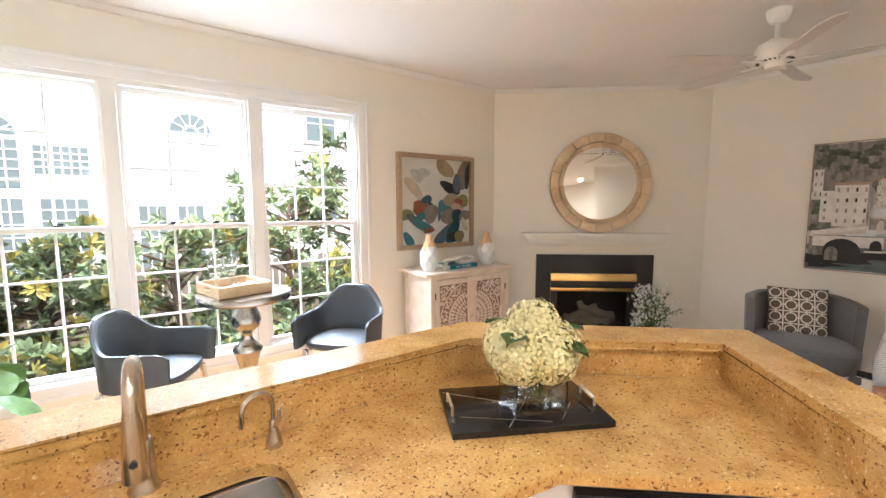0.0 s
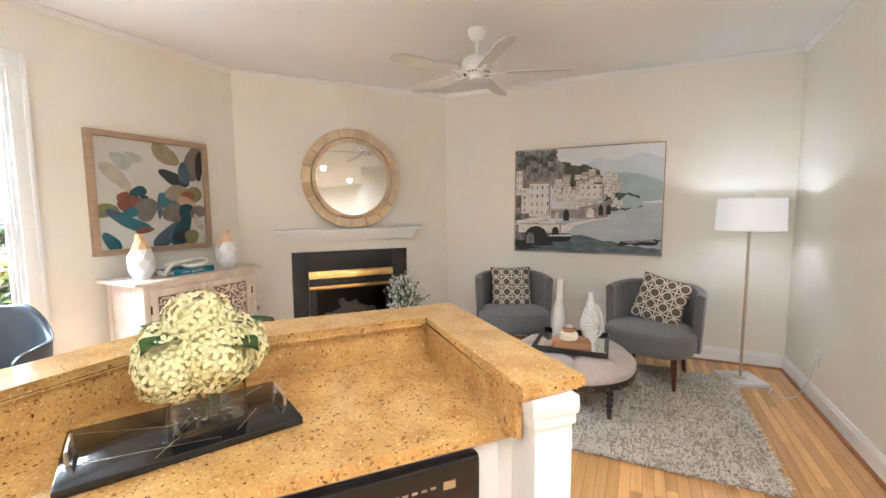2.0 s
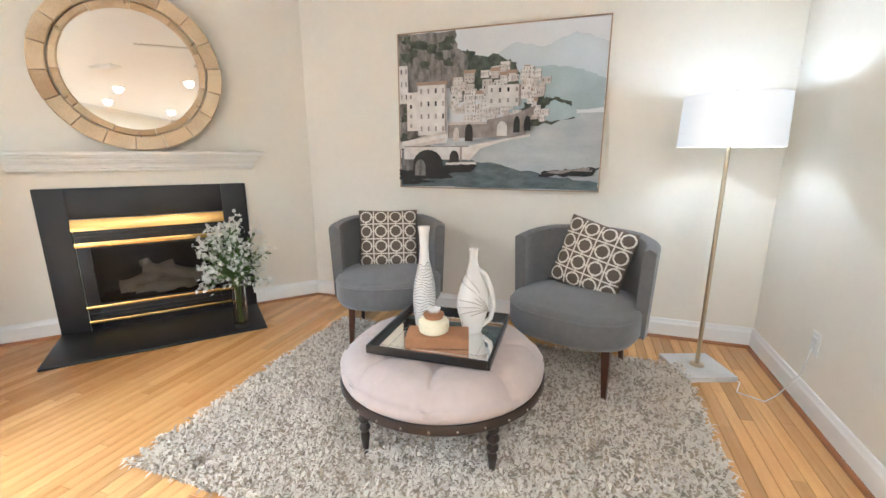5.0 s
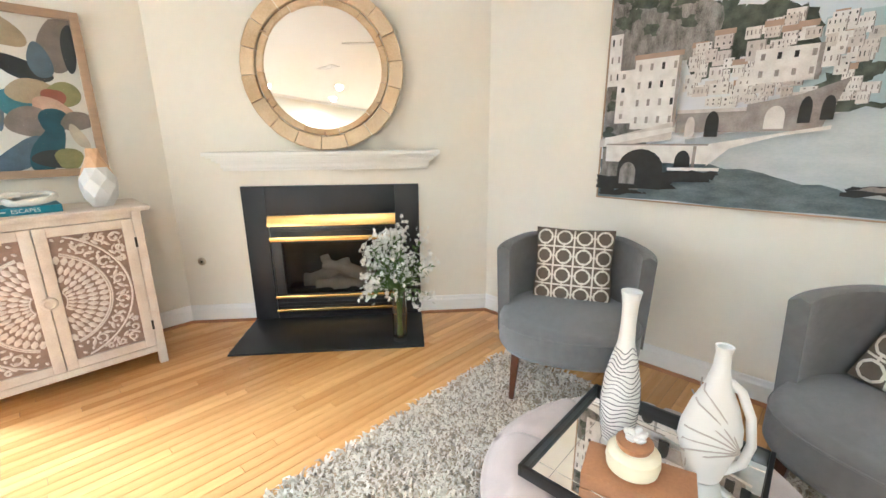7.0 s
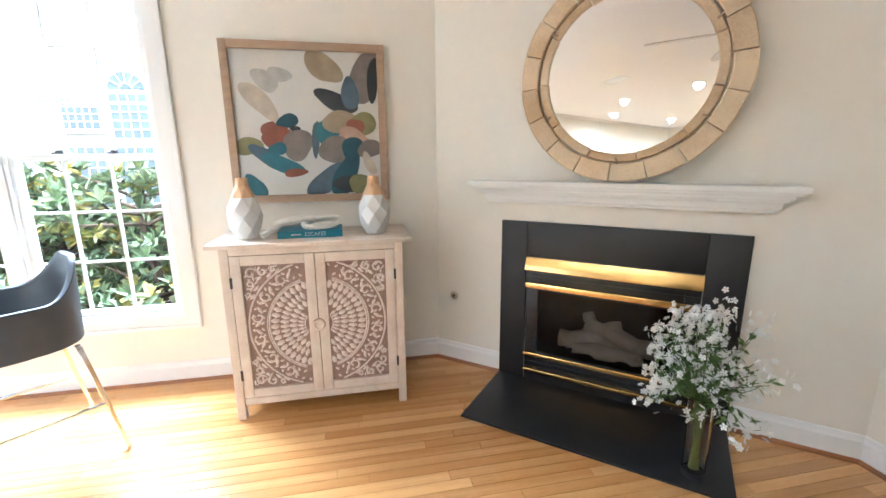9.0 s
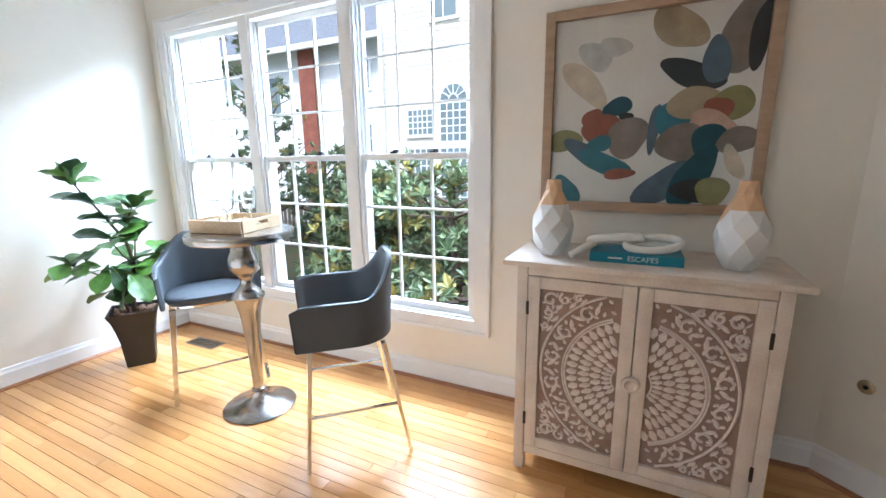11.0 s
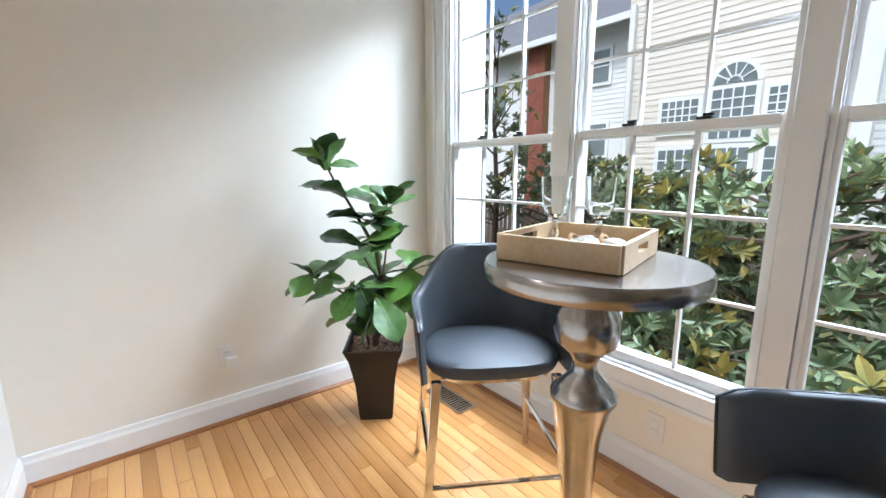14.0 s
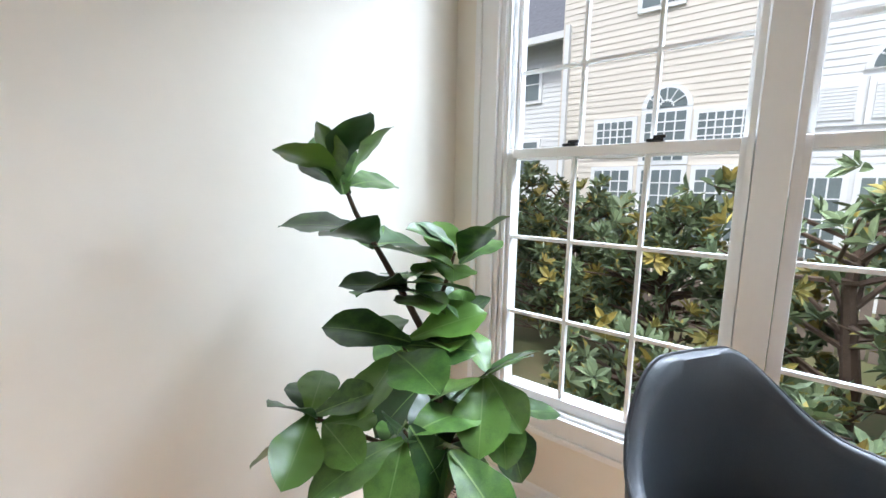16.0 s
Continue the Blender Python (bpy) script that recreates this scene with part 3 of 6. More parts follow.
    for u0, u1, d, z0, z1 in ((0.318, 1.938, 0.175, 1.272, 1.298), (0.335, 1.921, 0.155, 1.258, 1.272), (0.36, 1.896, 0.125, 1.236, 1.258), (0.375, 1.881, 0.105, 1.222, 1.236), (0.392, 1.864, 0.07, 1.185, 1.222), (0.40, 1.856, 0.055, 1.165, 1.185)):
        add_box(bm, u0, u1, -d, -0.002, z0, z1, None, 0.004)
    finish("shelf", bm, MANTEL, mantel, True)

    # gas key plate on the chimney wall
    key = thing("gas_key_valve", "small round brass gas key valve on the wall", "valve", m @ pose(0.135, -0.001, 0.49, 90, 0, 0))
    lathe_part(key, "plate", SOFTBRASS, [(0.030, 0), (0.030, 0.003), (0.022, 0.006), (0.010, 0.007)], 24)
    lathe_part(key, "socket", BLACK, [(0.009, 0.006), (0.009, 0.010), (0.004, 0.010)], 12)

    # round mirror resting on the mantel, leaning on the wall
    lean = m @ pose(1.155, -0.085, 1.2985, -3.0, 0, 0)
    mir = thing("round_mirror", "round mirror in a pieced pale wood frame on the mantel", "mirror", lean)
    R = 0.545
    centre = Matrix.Translation((0, 0, R)) @ Matrix.Rotation(radians(90), 4, "X")

    def arc_piece(r0, r1, t0, t1, q0, q1):
        bm = bmesh.new()
        steps = 8
        sec = [(r0, t0), (r1, t0), (r1, t1 - 0.006), (r1 - 0.006, t1), (r0 + 0.006, t1), (r0, t1 - 0.006)]
        rings = []
        for k in range(steps + 1):
            q = q0 + (q1 - q0) * k / steps
            rings.append([bm.verts.new((r * math.cos(q), r * math.sin(q), t)) for r, t in sec])
        for p, w in zip(rings, rings[1:]):
            for j in range(6):
                bm.faces.new((p[j], p[(j + 1) % 6], w[(j + 1) % 6], w[j]))
        bm.faces.new(rings[0])
        bm.faces.new(rings[-1][::-1])
        return bm

    for count, r0, r1, t0, t1, off in ((18, 0.445, R, 0.0, 0.040, 0.1), (11, 0.395, 0.443, 0.0, 0.028, 0.35)):
        for k in range(count):
            q0, q1 = 2 * math.pi * k / count + off, 2 * math.pi * (k + 1) / count + off - 0.012
            finish("frame_piece", arc_piece(r0 + rnd.uniform(-0.003, 0.003), r1 - rnd.uniform(0, 0.006), t0, t1 + rnd.uniform(-0.004, 0.002), q0, q1), PALEWOOD, mir, True, centre)
    for k in range(6):
        bm = bmesh.new()
        q = 2 * math.pi * k / 6 + 0.5
        add_tube(bm, [((0.435 + 0.018 * s) * math.cos(q + 0.015 * s), (0.435 + 0.018 * s) * math.sin(q + 0.015 * s), 0.03) for s in (-1, 1)], 0.006, 6)
        finish("peg", bm, FRAMEWOOD, mir, True, centre)
    bm = bmesh.new()
    add_lathe(bm, [(0.40, 0.004), (0.40, 0.012)], 64)
    finish("glass", bm, MIRROR, mir, False, centre, "mirror glass")


# ---- sitting area ----
def shag_rug():
    rug = thing("shag_rug", "cream and taupe shag rug on the oak floor", "rug", pose(3.1, -0.765, 0))
    w, d = 1.66, 2.36
    box_part(rug, "backing", RUGBASE, 0.01, w - 0.01, 0.01, d - 0.01, 0.0005, 0.012)
    rnd = np.random.default_rng(5)
    n = 34000
    px, py = rnd.uniform(-0.005, w + 0.005, n), rnd.uniform(-0.005, d + 0.005, n)
    ang, ln = rnd.uniform(0, 6.283, n), rnd.uniform(0.025, 0.055, n)
    rise, wid = rnd.uniform(0.012, 0.034, n), rnd.uniform(0.003, 0.0075, n)
    dx, dy = np.cos(ang), np.sin(ang)
    z0 = np.full(n, 0.010)
    base = np.stack([px, py, z0], 1)
    side = np.stack([-dy * wid, dx * wid, 0 * wid], 1)
    mid = base + np.stack([dx * ln * 0.45, dy * ln * 0.45, rise], 1)
    tip = base + np.stack([dx * ln, dy * ln, rise * 0.75], 1)
    verts = np.stack([base - side, base + side, mid + side, mid - side, tip], 1).reshape(-1, 3)
    k = np.arange(n) * 5
    faces = [t for a in k.tolist() for t in ((a, a + 1, a + 2, a + 3), (a + 3, a + 2, a + 4))]
    me = bpy.data.meshes.new("pile")
    me.from_pydata(verts.tolist(), [], faces)
    me.materials.append(RUG)
    me.materials.append(RUGSHADE)
    # random darker tufts imitate the shadow contrast of the loops
    me.polygons.foreach_set("material_index", np.repeat((rnd.random(n) < 0.30).astype(np.int32), 2))
    ob = tagged(new("pile", me), kind="stuff")
    ob.parent = rug


def barrel_shell(inner, thick, top, bottom, a0, n=40, rows=8, squash=1.0, flare=0.0):
    """A curved upright shell: inner(angle) radius, top(angle) height; angle 0 points back (-x)."""
    bm = bmesh.new()

    def ring(q, out):
        r = inner(q) + (thick if out else 0)
        pts = []
        for k in range(rows + 1):
            z = bottom + (top(q) - bottom) * k / rows
            f = 1 + flare * (z - bottom)
            pts.append(Vector((-r * math.cos(q) * f, r * math.sin(q) * squash * f, z)))
        return pts

    cols = []
    for j in range(n + 1):
        q = -a0 + 2 * a0 * j / n
        i, o = ring(q, False), ring(q, True)
        crest = (i[-1] + o[-1]) / 2 + Vector((0, 0, thick * 0.28))
        loop = i + [crest] + o[::-1]
        cols.append([bm.verts.new(p) for p in loop])
    k = len(cols[0])
    for a, b in zip(cols, cols[1:]):
        for j in range(k):
            bm.faces.new((a[j], a[(j + 1) % k], b[(j + 1) % k], b[j]))
    bm.faces.new(cols[0])
    bm.faces.new(cols[-1][::-1])
    return bm


def cushion(bm, outline, z0, z1, round_=0.03, crown=0.012):
    """A padded block from a plan outline with rounded rims."""
    cx, cy = sum(p[0] for p in outline) / len(outline), sum(p[1] for p in outline) / len(outline)
    rings = []
    for s, z in ((1 - 0.5 * round_ / 0.3, z0), (1, z0 + round_), (1, z1 - round_), (1 - 0.3 * round_ / 0.3, z1 - 0.3 * round_), (0.85, z1), (0.5, z1 + crown)):
        rings.append([bm.verts.new((cx + (x - cx) * s, cy + (y - cy) * s, z)) for x, y in outline])
    k = len(outline)
    for a, b in zip(rings, rings[1:]):
        for j in range(k):
            bm.faces.new((a[j], a[(j + 1) % k], b[(j + 1) % k], b[j]))
    bm.faces.new(rings[0][::-1])
    bm.faces.new(rings[-1])


def slipper_chair(m):
    ch = thing("slipper_chair", "grey linen barrel-back slipper chair on dark tapered wooden legs", "chair", m, "grey chairs")
    shell = barrel_shell(lambda q: 0.30, 0.06, lambda q: 0.805 - 0.035 * max(0, abs(q) - 0.8), 0.30, radians(98), 44, 8, 1.06, 0.10)
    finish("backrest", shell, GREYCLOTH, ch, True, pose(0, 0, 0), angle=60)
    out = []
    for k in range(48):
        q = 2 * math.pi * k / 48
        c, s = math.cos(q), math.sin(q)
        x = 0.33 * abs(c) ** 0.6 * (1 if c > 0 else -1)
        y = 0.36 * abs(s) ** 0.6 * (1 if s > 0 else -1)
        y *= 1.0 if x > 0 else 1 + 0.30 * x
        x += 0.035 * math.cos(y * 4.5) if x > 0 else 0.03
        out.append((x, y))
    bm = bmesh.new()
    cushion(bm, out, 0.285, 0.465, 0.035, 0.018)
    finish("seat", bm, GREYCLOTH, ch, True, angle=60)
    bm = bmesh.new()
    add_tube(bm, [(x * 0.997, y * 0.997, 0.432) for x, y in out], 0.004, 6, True)
    finish("piping", bm, GREYCLOTH, ch, True)
    for x, y, lx, ly in ((0.25, 0.24, 0.02, 0.015), (0.25, -0.24, 0.02, -0.015), (-0.20, 0.20, -0.05, 0.02), (-0.20, -0.20, -0.05, -0.02)):
        bm = bmesh.new()
        v = add_box(bm, -0.013, 0.013, -0.013, 0.013, 0, 0.29)
        for w in v:
            if w.co.z > 0.2:
                w.co.x, w.co.y = w.co.x * 1.7, w.co.y * 1.7
            else:
                w.co.x, w.co.y = w.co.x + lx, w.co.y + ly
        bmesh.ops.bevel(bm, geom=list(bm.edges), offset=0.003, segments=1, affect="EDGES")
        finish("leg", bm, DARKWOOD, ch, True, pose(x, y, 0))
    return ch


def pillow(m):
    p = thing("throw_pillow", "taupe square pillow with cream lattice embroidery on the grey chair", "pillow", m, "lattice pillows")
    half, n = 0.215, 22

    def at(u, v, side):
        k = (1 - abs(u) ** 3.0) * (1 - abs(v) ** 3.0)
        pinch = 1 - 0.05 * (1 - abs(u * v)) * max(abs(u), abs(v)) ** 4
        return Vector((side * 0.075 * max(k, 0) ** 0.55, half * u * pinch, half * v * pinch))

    bm = bmesh.new()
    for side in (1, -1):
        grid = [[bm.verts.new(at(2 * a / n - 1, 2 * b / n - 1, side)) for b in range(n + 1)] for a in range(n + 1)]
        for a in range(n):
            for b in range(n):
                bm.faces.new((grid[a][b], grid[a + 1][b], grid[a + 1][b + 1], grid[a][b + 1]))
    bmesh.ops.remove_doubles(bm, verts=bm.verts, dist=0.0005)
    finish("cover", bm, PILLOWCLOTH, p, True, angle=80)
    bm = bmesh.new()

    def strip(points, wide):
        prev = None
        for a, b in zip(points, points[1:]):
            for k in range(5):
                u, v = a[0] + (b[0] - a[0]) * k / 4, a[1] + (b[1] - a[1]) * k / 4
                d = Vector((b[0] - a[0], b[1] - a[1])).normalized() * wide
                if max(abs(u), abs(v)) > 0.97:
                    prev = None
                    continue
                l, r = at(u - d.y, v + d.x, 1), at(u + d.y, v - d.x, 1)
                now = [bm.verts.new(q + Vector((0.0022, 0, 0))) for q in (l, r)]
                if prev and k:
                    bm.faces.new((prev[0], prev[1], now[1], now[0]))
                prev = now

    cell = 0.5
    for a in range(-2, 2):
        for b in range(-2, 2):
            cu, cv = (a + 0.5) * cell, (b + 0.5) * cell
            oct_ = [(cu + 0.19 * math.cos(q), cv + 0.19 * math.sin(q)) for q in (radians(22.5 + 45 * k) for k in range(9))]
            strip(oct_, 0.025)
            for du, dv in ((1, 0), (0, 1), (-1, 0), (0, -1)):
                strip([(cu + 0.17 * du, cv + 0.17 * dv), (cu + 0.25 * du, cv + 0.25 * dv)], 0.022)
    for a in range(-1, 2):
        steps = [-0.96 + 0.12 * k for k in range(17)]
        strip([(a * cell, v) for v in steps], 0.022)
        strip([(u, a * cell) for u in steps], 0.022)
    finish("lattice", bm, LATTICE, p, label="cream lattice embroidery")
    return p


def ottoman():
    o = thing("tufted_ottoman", "round taupe tufted ottoman with nailhead trim on turned legs", "ottoman", pose(3.79, 0.44, 0))
    R = 0.455
    bm = bmesh.new()
    spokes = 8
    buttons = [(0, 0)] + [(0.235 * math.cos(2 * math.pi * k / spokes + 0.2), 0.235 * math.sin(2 * math.pi * k / spokes + 0.2)) for k in range(spokes)]

    def height(x, y):
        r = math.hypot(x, y) / R
        z = 0.462 - 0.020 * r**2 - 0.075 * max(0, r - 0.80) ** 1.6 * 12
        for bx, by in buttons:
            d = math.hypot(x - bx, y - by)
            z -= 0.042 * math.exp(-((d / 0.034) ** 2))
        q = (math.atan2(y, x) - 0.2) / (2 * math.pi / spokes)
        off = abs(q - round(q)) * 2 * math.pi / spokes * math.hypot(x, y)
        if r > 0.5:
            z -= 0.020 * math.exp(-((off / 0.012) ** 2))
        elif r > 0.03:
            z -= 0.006 * math.exp(-((off / 0.014) ** 2))
        return z

    rings, nq = [], 128
    radii = [0.02 * k for k in range(1, 23)] + [0.452]
    for r in radii:
        rings.append([bm.verts.new((r * math.cos(2 * math.pi * k / nq), r * math.sin(2 * math.pi * k / nq), height(r * math.cos(2 * math.pi * k / nq), r * math.sin(2 * math.pi * k / nq)))) for k in range(nq)])
    for rr, z in ((0.462, 0.372), (0.460, 0.335), (0.452, 0.318), (0.43, 0.315)):
        rings.append([bm.verts.new((rr * math.cos(2 * math.pi * k / nq), rr * math.sin(2 * math.pi * k / nq), z)) for k in range(nq)])
    for a, b in zip(rings, rings[1:]):
        for k in range(nq):
            bm.faces.new((a[k], a[(k + 1) % nq], b[(k + 1) % nq], b[k]))
    bm.faces.new(rings[0])
    bm.faces.new(rings[-1][::-1])
    finish("cushion", bm, BEIGECLOTH, o, True, angle=70)
    lathe_part(o, "apron", EBONY, [(0.40, 0.272), (0.452, 0.272), (0.466, 0.285), (0.468, 0.31), (0.462, 0.322), (0.40, 0.322)], 80, label="dark wooden apron ring")
    for k in range(28):
        bm = bmesh.new()
        q = 2 * math.pi * k / 28
        bmesh.ops.create_icosphere(bm, subdivisions=1, radius=0.0065, matrix=Matrix.Translation((0.468 * math.cos(q), 0.468 * math.sin(q), 0.30)))
        finish("nailhead", bm, CHROME, o, True, label="silver nailhead")
    prof = [(0.012, 0), (0.017, 0.01), (0.012, 0.03), (0.018, 0.075), (0.020, 0.10), (0.013, 0.115), (0.024, 0.13), (0.024, 0.14), (0.014, 0.155), (0.026, 0.172), (0.026, 0.184), (0.015, 0.198), (0.025, 0.215), (0.024, 0.228), (0.016, 0.24), (0.030, 0.26), (0.030, 0.278)]
    for k in range(4):
        q = radians(140 + 90 * k)
        lathe_part(o, "leg", EBONY, prof, 20, pose(0.39 * math.cos(q), 0.39 * math.sin(q), 0))
    for bx, by in buttons[1:]:
        bm = bmesh.new()
        bmesh.ops.create_uvsphere(bm, u_segments=10, v_segments=6, radius=0.010, matrix=Matrix.Translation((bx, by, height(bx, by) + 0.003)) @ Matrix.Diagonal((1, 1, 0.5, 1)))
        finish("button", bm, BEIGECLOTH, o, True)

    tz = 0.463
    tr = thing("mirrored_tray", "square mirrored tray with a black rim on the ottoman", "tray", pose(3.80, 0.435, tz, 0, 0, 2))
    h = 0.264
    bm = bmesh.new()
    for box in ((-h, h, -h, -h + 0.012), (-h, h, h - 0.012, h), (-h, -h + 0.012, -h + 0.012, h - 0.012), (h - 0.012, h, -h + 0.012, h - 0.012)):
        add_box(bm, box[0], box[1], box[2], box[3], 0, 0.036, None, 0.002)
    add_box(bm, -h + 0.012, h - 0.012, -h + 0.012, h - 0.012, 0, 0.008)
    finish("rim", bm, BLACK, tr, True)
    bm = bmesh.new()
    g = h - 0.014
    add_box(bm, -g, g, -g, g, 0.008, 0.011)
    finish("mirror", bm, MIRROR, tr)
    bm = bmesh.new()
    for s in (-1, 1):
        add_box(bm, s * (g - 0.06) - 0.0015, s * (g - 0.06) + 0.0015, -g, g, 0.0112, 0.0125)
        add_box(bm, -g, g, s * (g - 0.06) - 0.0015, s * (g - 0.06) + 0.0015, 0.0114, 0.0127)
    finish("mirror_bevel", bm, MIRROR, tr)
    top = tz + 0.0125

    blk = thing("wood_block", "honey brown wooden box on the mirrored tray", "box", pose(3.70, 0.43, top, 0, 0, 16))
    box_part(blk, "body", HONEYWOOD, -0.07, 0.07, -0.135, 0.135, 0, 0.045, 0.003)
    can = thing("candle_jar", "cream candle jar with a wooden lid and flower knob", "candle", pose(3.705, 0.45, top + 0.045))
    lathe_part(can, "jar", CANDLE, [(0.052, 0), (0.064, 0.008), (0.068, 0.03), (0.066, 0.052), (0.052, 0.064), (0.046, 0.066)], 36)
    lathe_part(can, "lid", HONEYWOOD, [(0.040, 0.066), (0.046, 0.078), (0.046, 0.084), (0.03, 0.088), (0.012, 0.089)], 32)
    bm = bmesh.new()
    for k in range(9):
        q = 2 * math.pi * k / 9 + (0.35 if k % 2 else 0)
        r = 0.014 if k % 2 else 0.02
        bmesh.ops.create_uvsphere(bm, u_segments=10, v_segments=6, radius=0.016, matrix=Matrix.Translation((r * math.cos(q), r * math.sin(q), 0.098)) @ Matrix.Rotation(q, 4, "Z") @ Matrix.Rotation(radians(-35), 4, "Y") @ Matrix.Diagonal((1, 0.8, 0.4, 1)))
    finish("knob", bm, CERAMIC, can, True, label="white flower-shaped knob")

    v1 = thing("bottle_vase", "tall white ceramic bottle vase with grey contour lines", "vase", pose(3.84, 0.545, top))
    prof = [(0.034, 0), (0.042, 0.01), (0.052, 0.08), (0.055, 0.14), (0.050, 0.21), (0.036, 0.28), (0.023, 0.33), (0.020, 0.39), (0.022, 0.45), (0.028, 0.485), (0.022, 0.482), (0.016, 0.45), (0.016, 0.40)]
    lathe_part(v1, "body", CERAMIC, prof, 40)

    def radius(z):
        for (r0, z0), (r1, z1) in zip(prof, prof[1:]):
            if z0 <= z <= z1:
                return r0 + (r1 - r0) * (z - z0) / (z1 - z0)
        return 0.02

    bm = bmesh.new()
    for k in range(23):
        z = 0.015 + 0.0135 * k
        loop = []
        for j in range(48):
            q = 2 * math.pi * j / 48
            zz = z + 0.006 * math.sin(3 * q + k * 0.35) + 0.004 * math.sin(5 * q - k * 0.6)
            r = radius(zz) + 0.0002
            loop.append((r * math.cos(q), r * math.sin(q), zz))
        add_tube(bm, loop, 0.0014, 4, True)
    finish("lines", bm, GREYLINE, v1, label="dark grey contour lines")

    v2 = thing("ribbed_pitcher", "white ceramic pitcher with raised shell ribs and handle", "pitcher", pose(3.86, 0.315, top, 0, 0, -62))
    bm = bmesh.new()
    nq = 36
    rings = []
    for r, z, f in ((0.040, 0, 0.75), (0.045, 0.012, 0.75), (0.066, 0.07, 0.62), (0.083, 0.125, 0.55), (0.080, 0.165, 0.55), (0.055, 0.23, 0.62), (0.032, 0.28, 0.8), (0.020, 0.33, 1), (0.017, 0.37, 1), (0.021, 0.392, 1), (0.016, 0.39, 1), (0.012, 0.36, 1)):
        rings.append([bm.verts.new((r * math.cos(2 * math.pi * k / nq) * (1 if r < 0.06 else 0.92), f * r * math.sin(2 * math.pi * k / nq), z)) for k in range(nq)])
    for a, b in zip(rings, rings[1:]):
        for k in range(nq):
            bm.faces.new((a[k], a[(k + 1) % nq], b[(k + 1) % nq], b[k]))
    bm.faces.new(rings[0][::-1])
    bm.faces.new(rings[-1])
    finish("body", bm, CERAMIC, v2, True)
    bm = bmesh.new()
    add_tube(bm, [(0.02, 0, 0.30), (0.055, 0, 0.27), (0.085, 0, 0.20), (0.098, 0, 0.12), (0.085, 0, 0.06), (0.05, 0, 0.03), (0.03, 0, 0.02)], [0.011, 0.012, 0.012, 0.012, 0.012, 0.011, 0.010], 10)
    finish("handle", bm, CERAMIC, v2, True)
    bm = bmesh.new()
    for s in (-1, 1):
        for k in range(7):
            pts = []
            for j in range(9):
                f = j / 8
                x = 0.075 - (0.135 + 0.01 * k) * f + 0.01 * math.sin(f * 3)
                z = 0.105 + (0.185 - 0.042 * k) * f ** 1.2 + 0.02 * math.sin(f * 3.1)
                z = min(max(z, 0.03), 0.34)
                rr, ff = (0.080, 0.55) if 0.09 < z < 0.18 else ((0.06, 0.62) if z < 0.25 else (0.04, 0.75))
                x = min(max(x, -0.9 * rr), 0.9 * rr)
                y = s * (ff * math.sqrt(max(rr * rr - min(x * x, rr * rr * 0.95), 0)) + 0.001)
                pts.append((x * 0.95, y, z))
            add_tube(bm, pts, 0.0022, 5)
    finish("rib", bm, RIBLINE, v2, True, label="raised shell ribs")


def floor_lamp():
    f = thing("floor_lamp", "lit floor lamp with white drum shade and marble foot", "lamp", pose(4.79, -0.85, 0))
    bm = bmesh.new()
    add_box(bm, -0.15, 0.15, -0.15, 0.15, 0, 0.032, None, 0.004)
    finish("foot", bm, MARBLE, f, True, pose(0, 0, 0, 0, 0, 20), "white marble foot")
    lathe_part(f, "pole", SOFTBRASS, [(0.04, 0.032), (0.04, 0.04), (0.012, 0.046), (0.011, 1.40), (0.018, 1.405), (0.018, 1.45), (0.004, 1.455), (0.004, 1.585)], 20)
    lathe_part(f, "finial", SOFTBRASS, [(0.004, 1.583), (0.010, 1.587), (0.012, 1.597), (0.006, 1.607), (0.002, 1.61)], 14)
    bm = bmesh.new()
    add_lathe(bm, [(0.246, 1.315), (0.248, 1.315), (0.240, 1.578), (0.238, 1.578), (0.246, 1.315)], 64, None, False)
    for q in (0, 2.094, 4.189):
        add_tube(bm, [(0, 0, 1.575), (0.238 * math.cos(q), 0.238 * math.sin(q), 1.572)], 0.002, 5)
    finish("shade", bm, SHADE, f, True, label="glowing white drum shade")
    lathe_part(f, "bulb", LAMPDISC, [(0.013, 1.45), (0.03, 1.475), (0.032, 1.50), (0.02, 1.525), (0.005, 1.533)], 18)
    bm = bmesh.new()
    add_tube(bm, [(0.05, -0.05, 0.006), (-0.1, -0.2, 0.006), (-0.22, -0.15, 0.006), (-0.28, -0.26, 0.006), (-0.2, -0.34, 0.01), (-0.29, -0.385, 0.2), (-0.29, -0.405, 0.34)], 0.003, 6)
    finish("cord", bm, PLASTIC, f, True, label="white cord to the wall outlet")


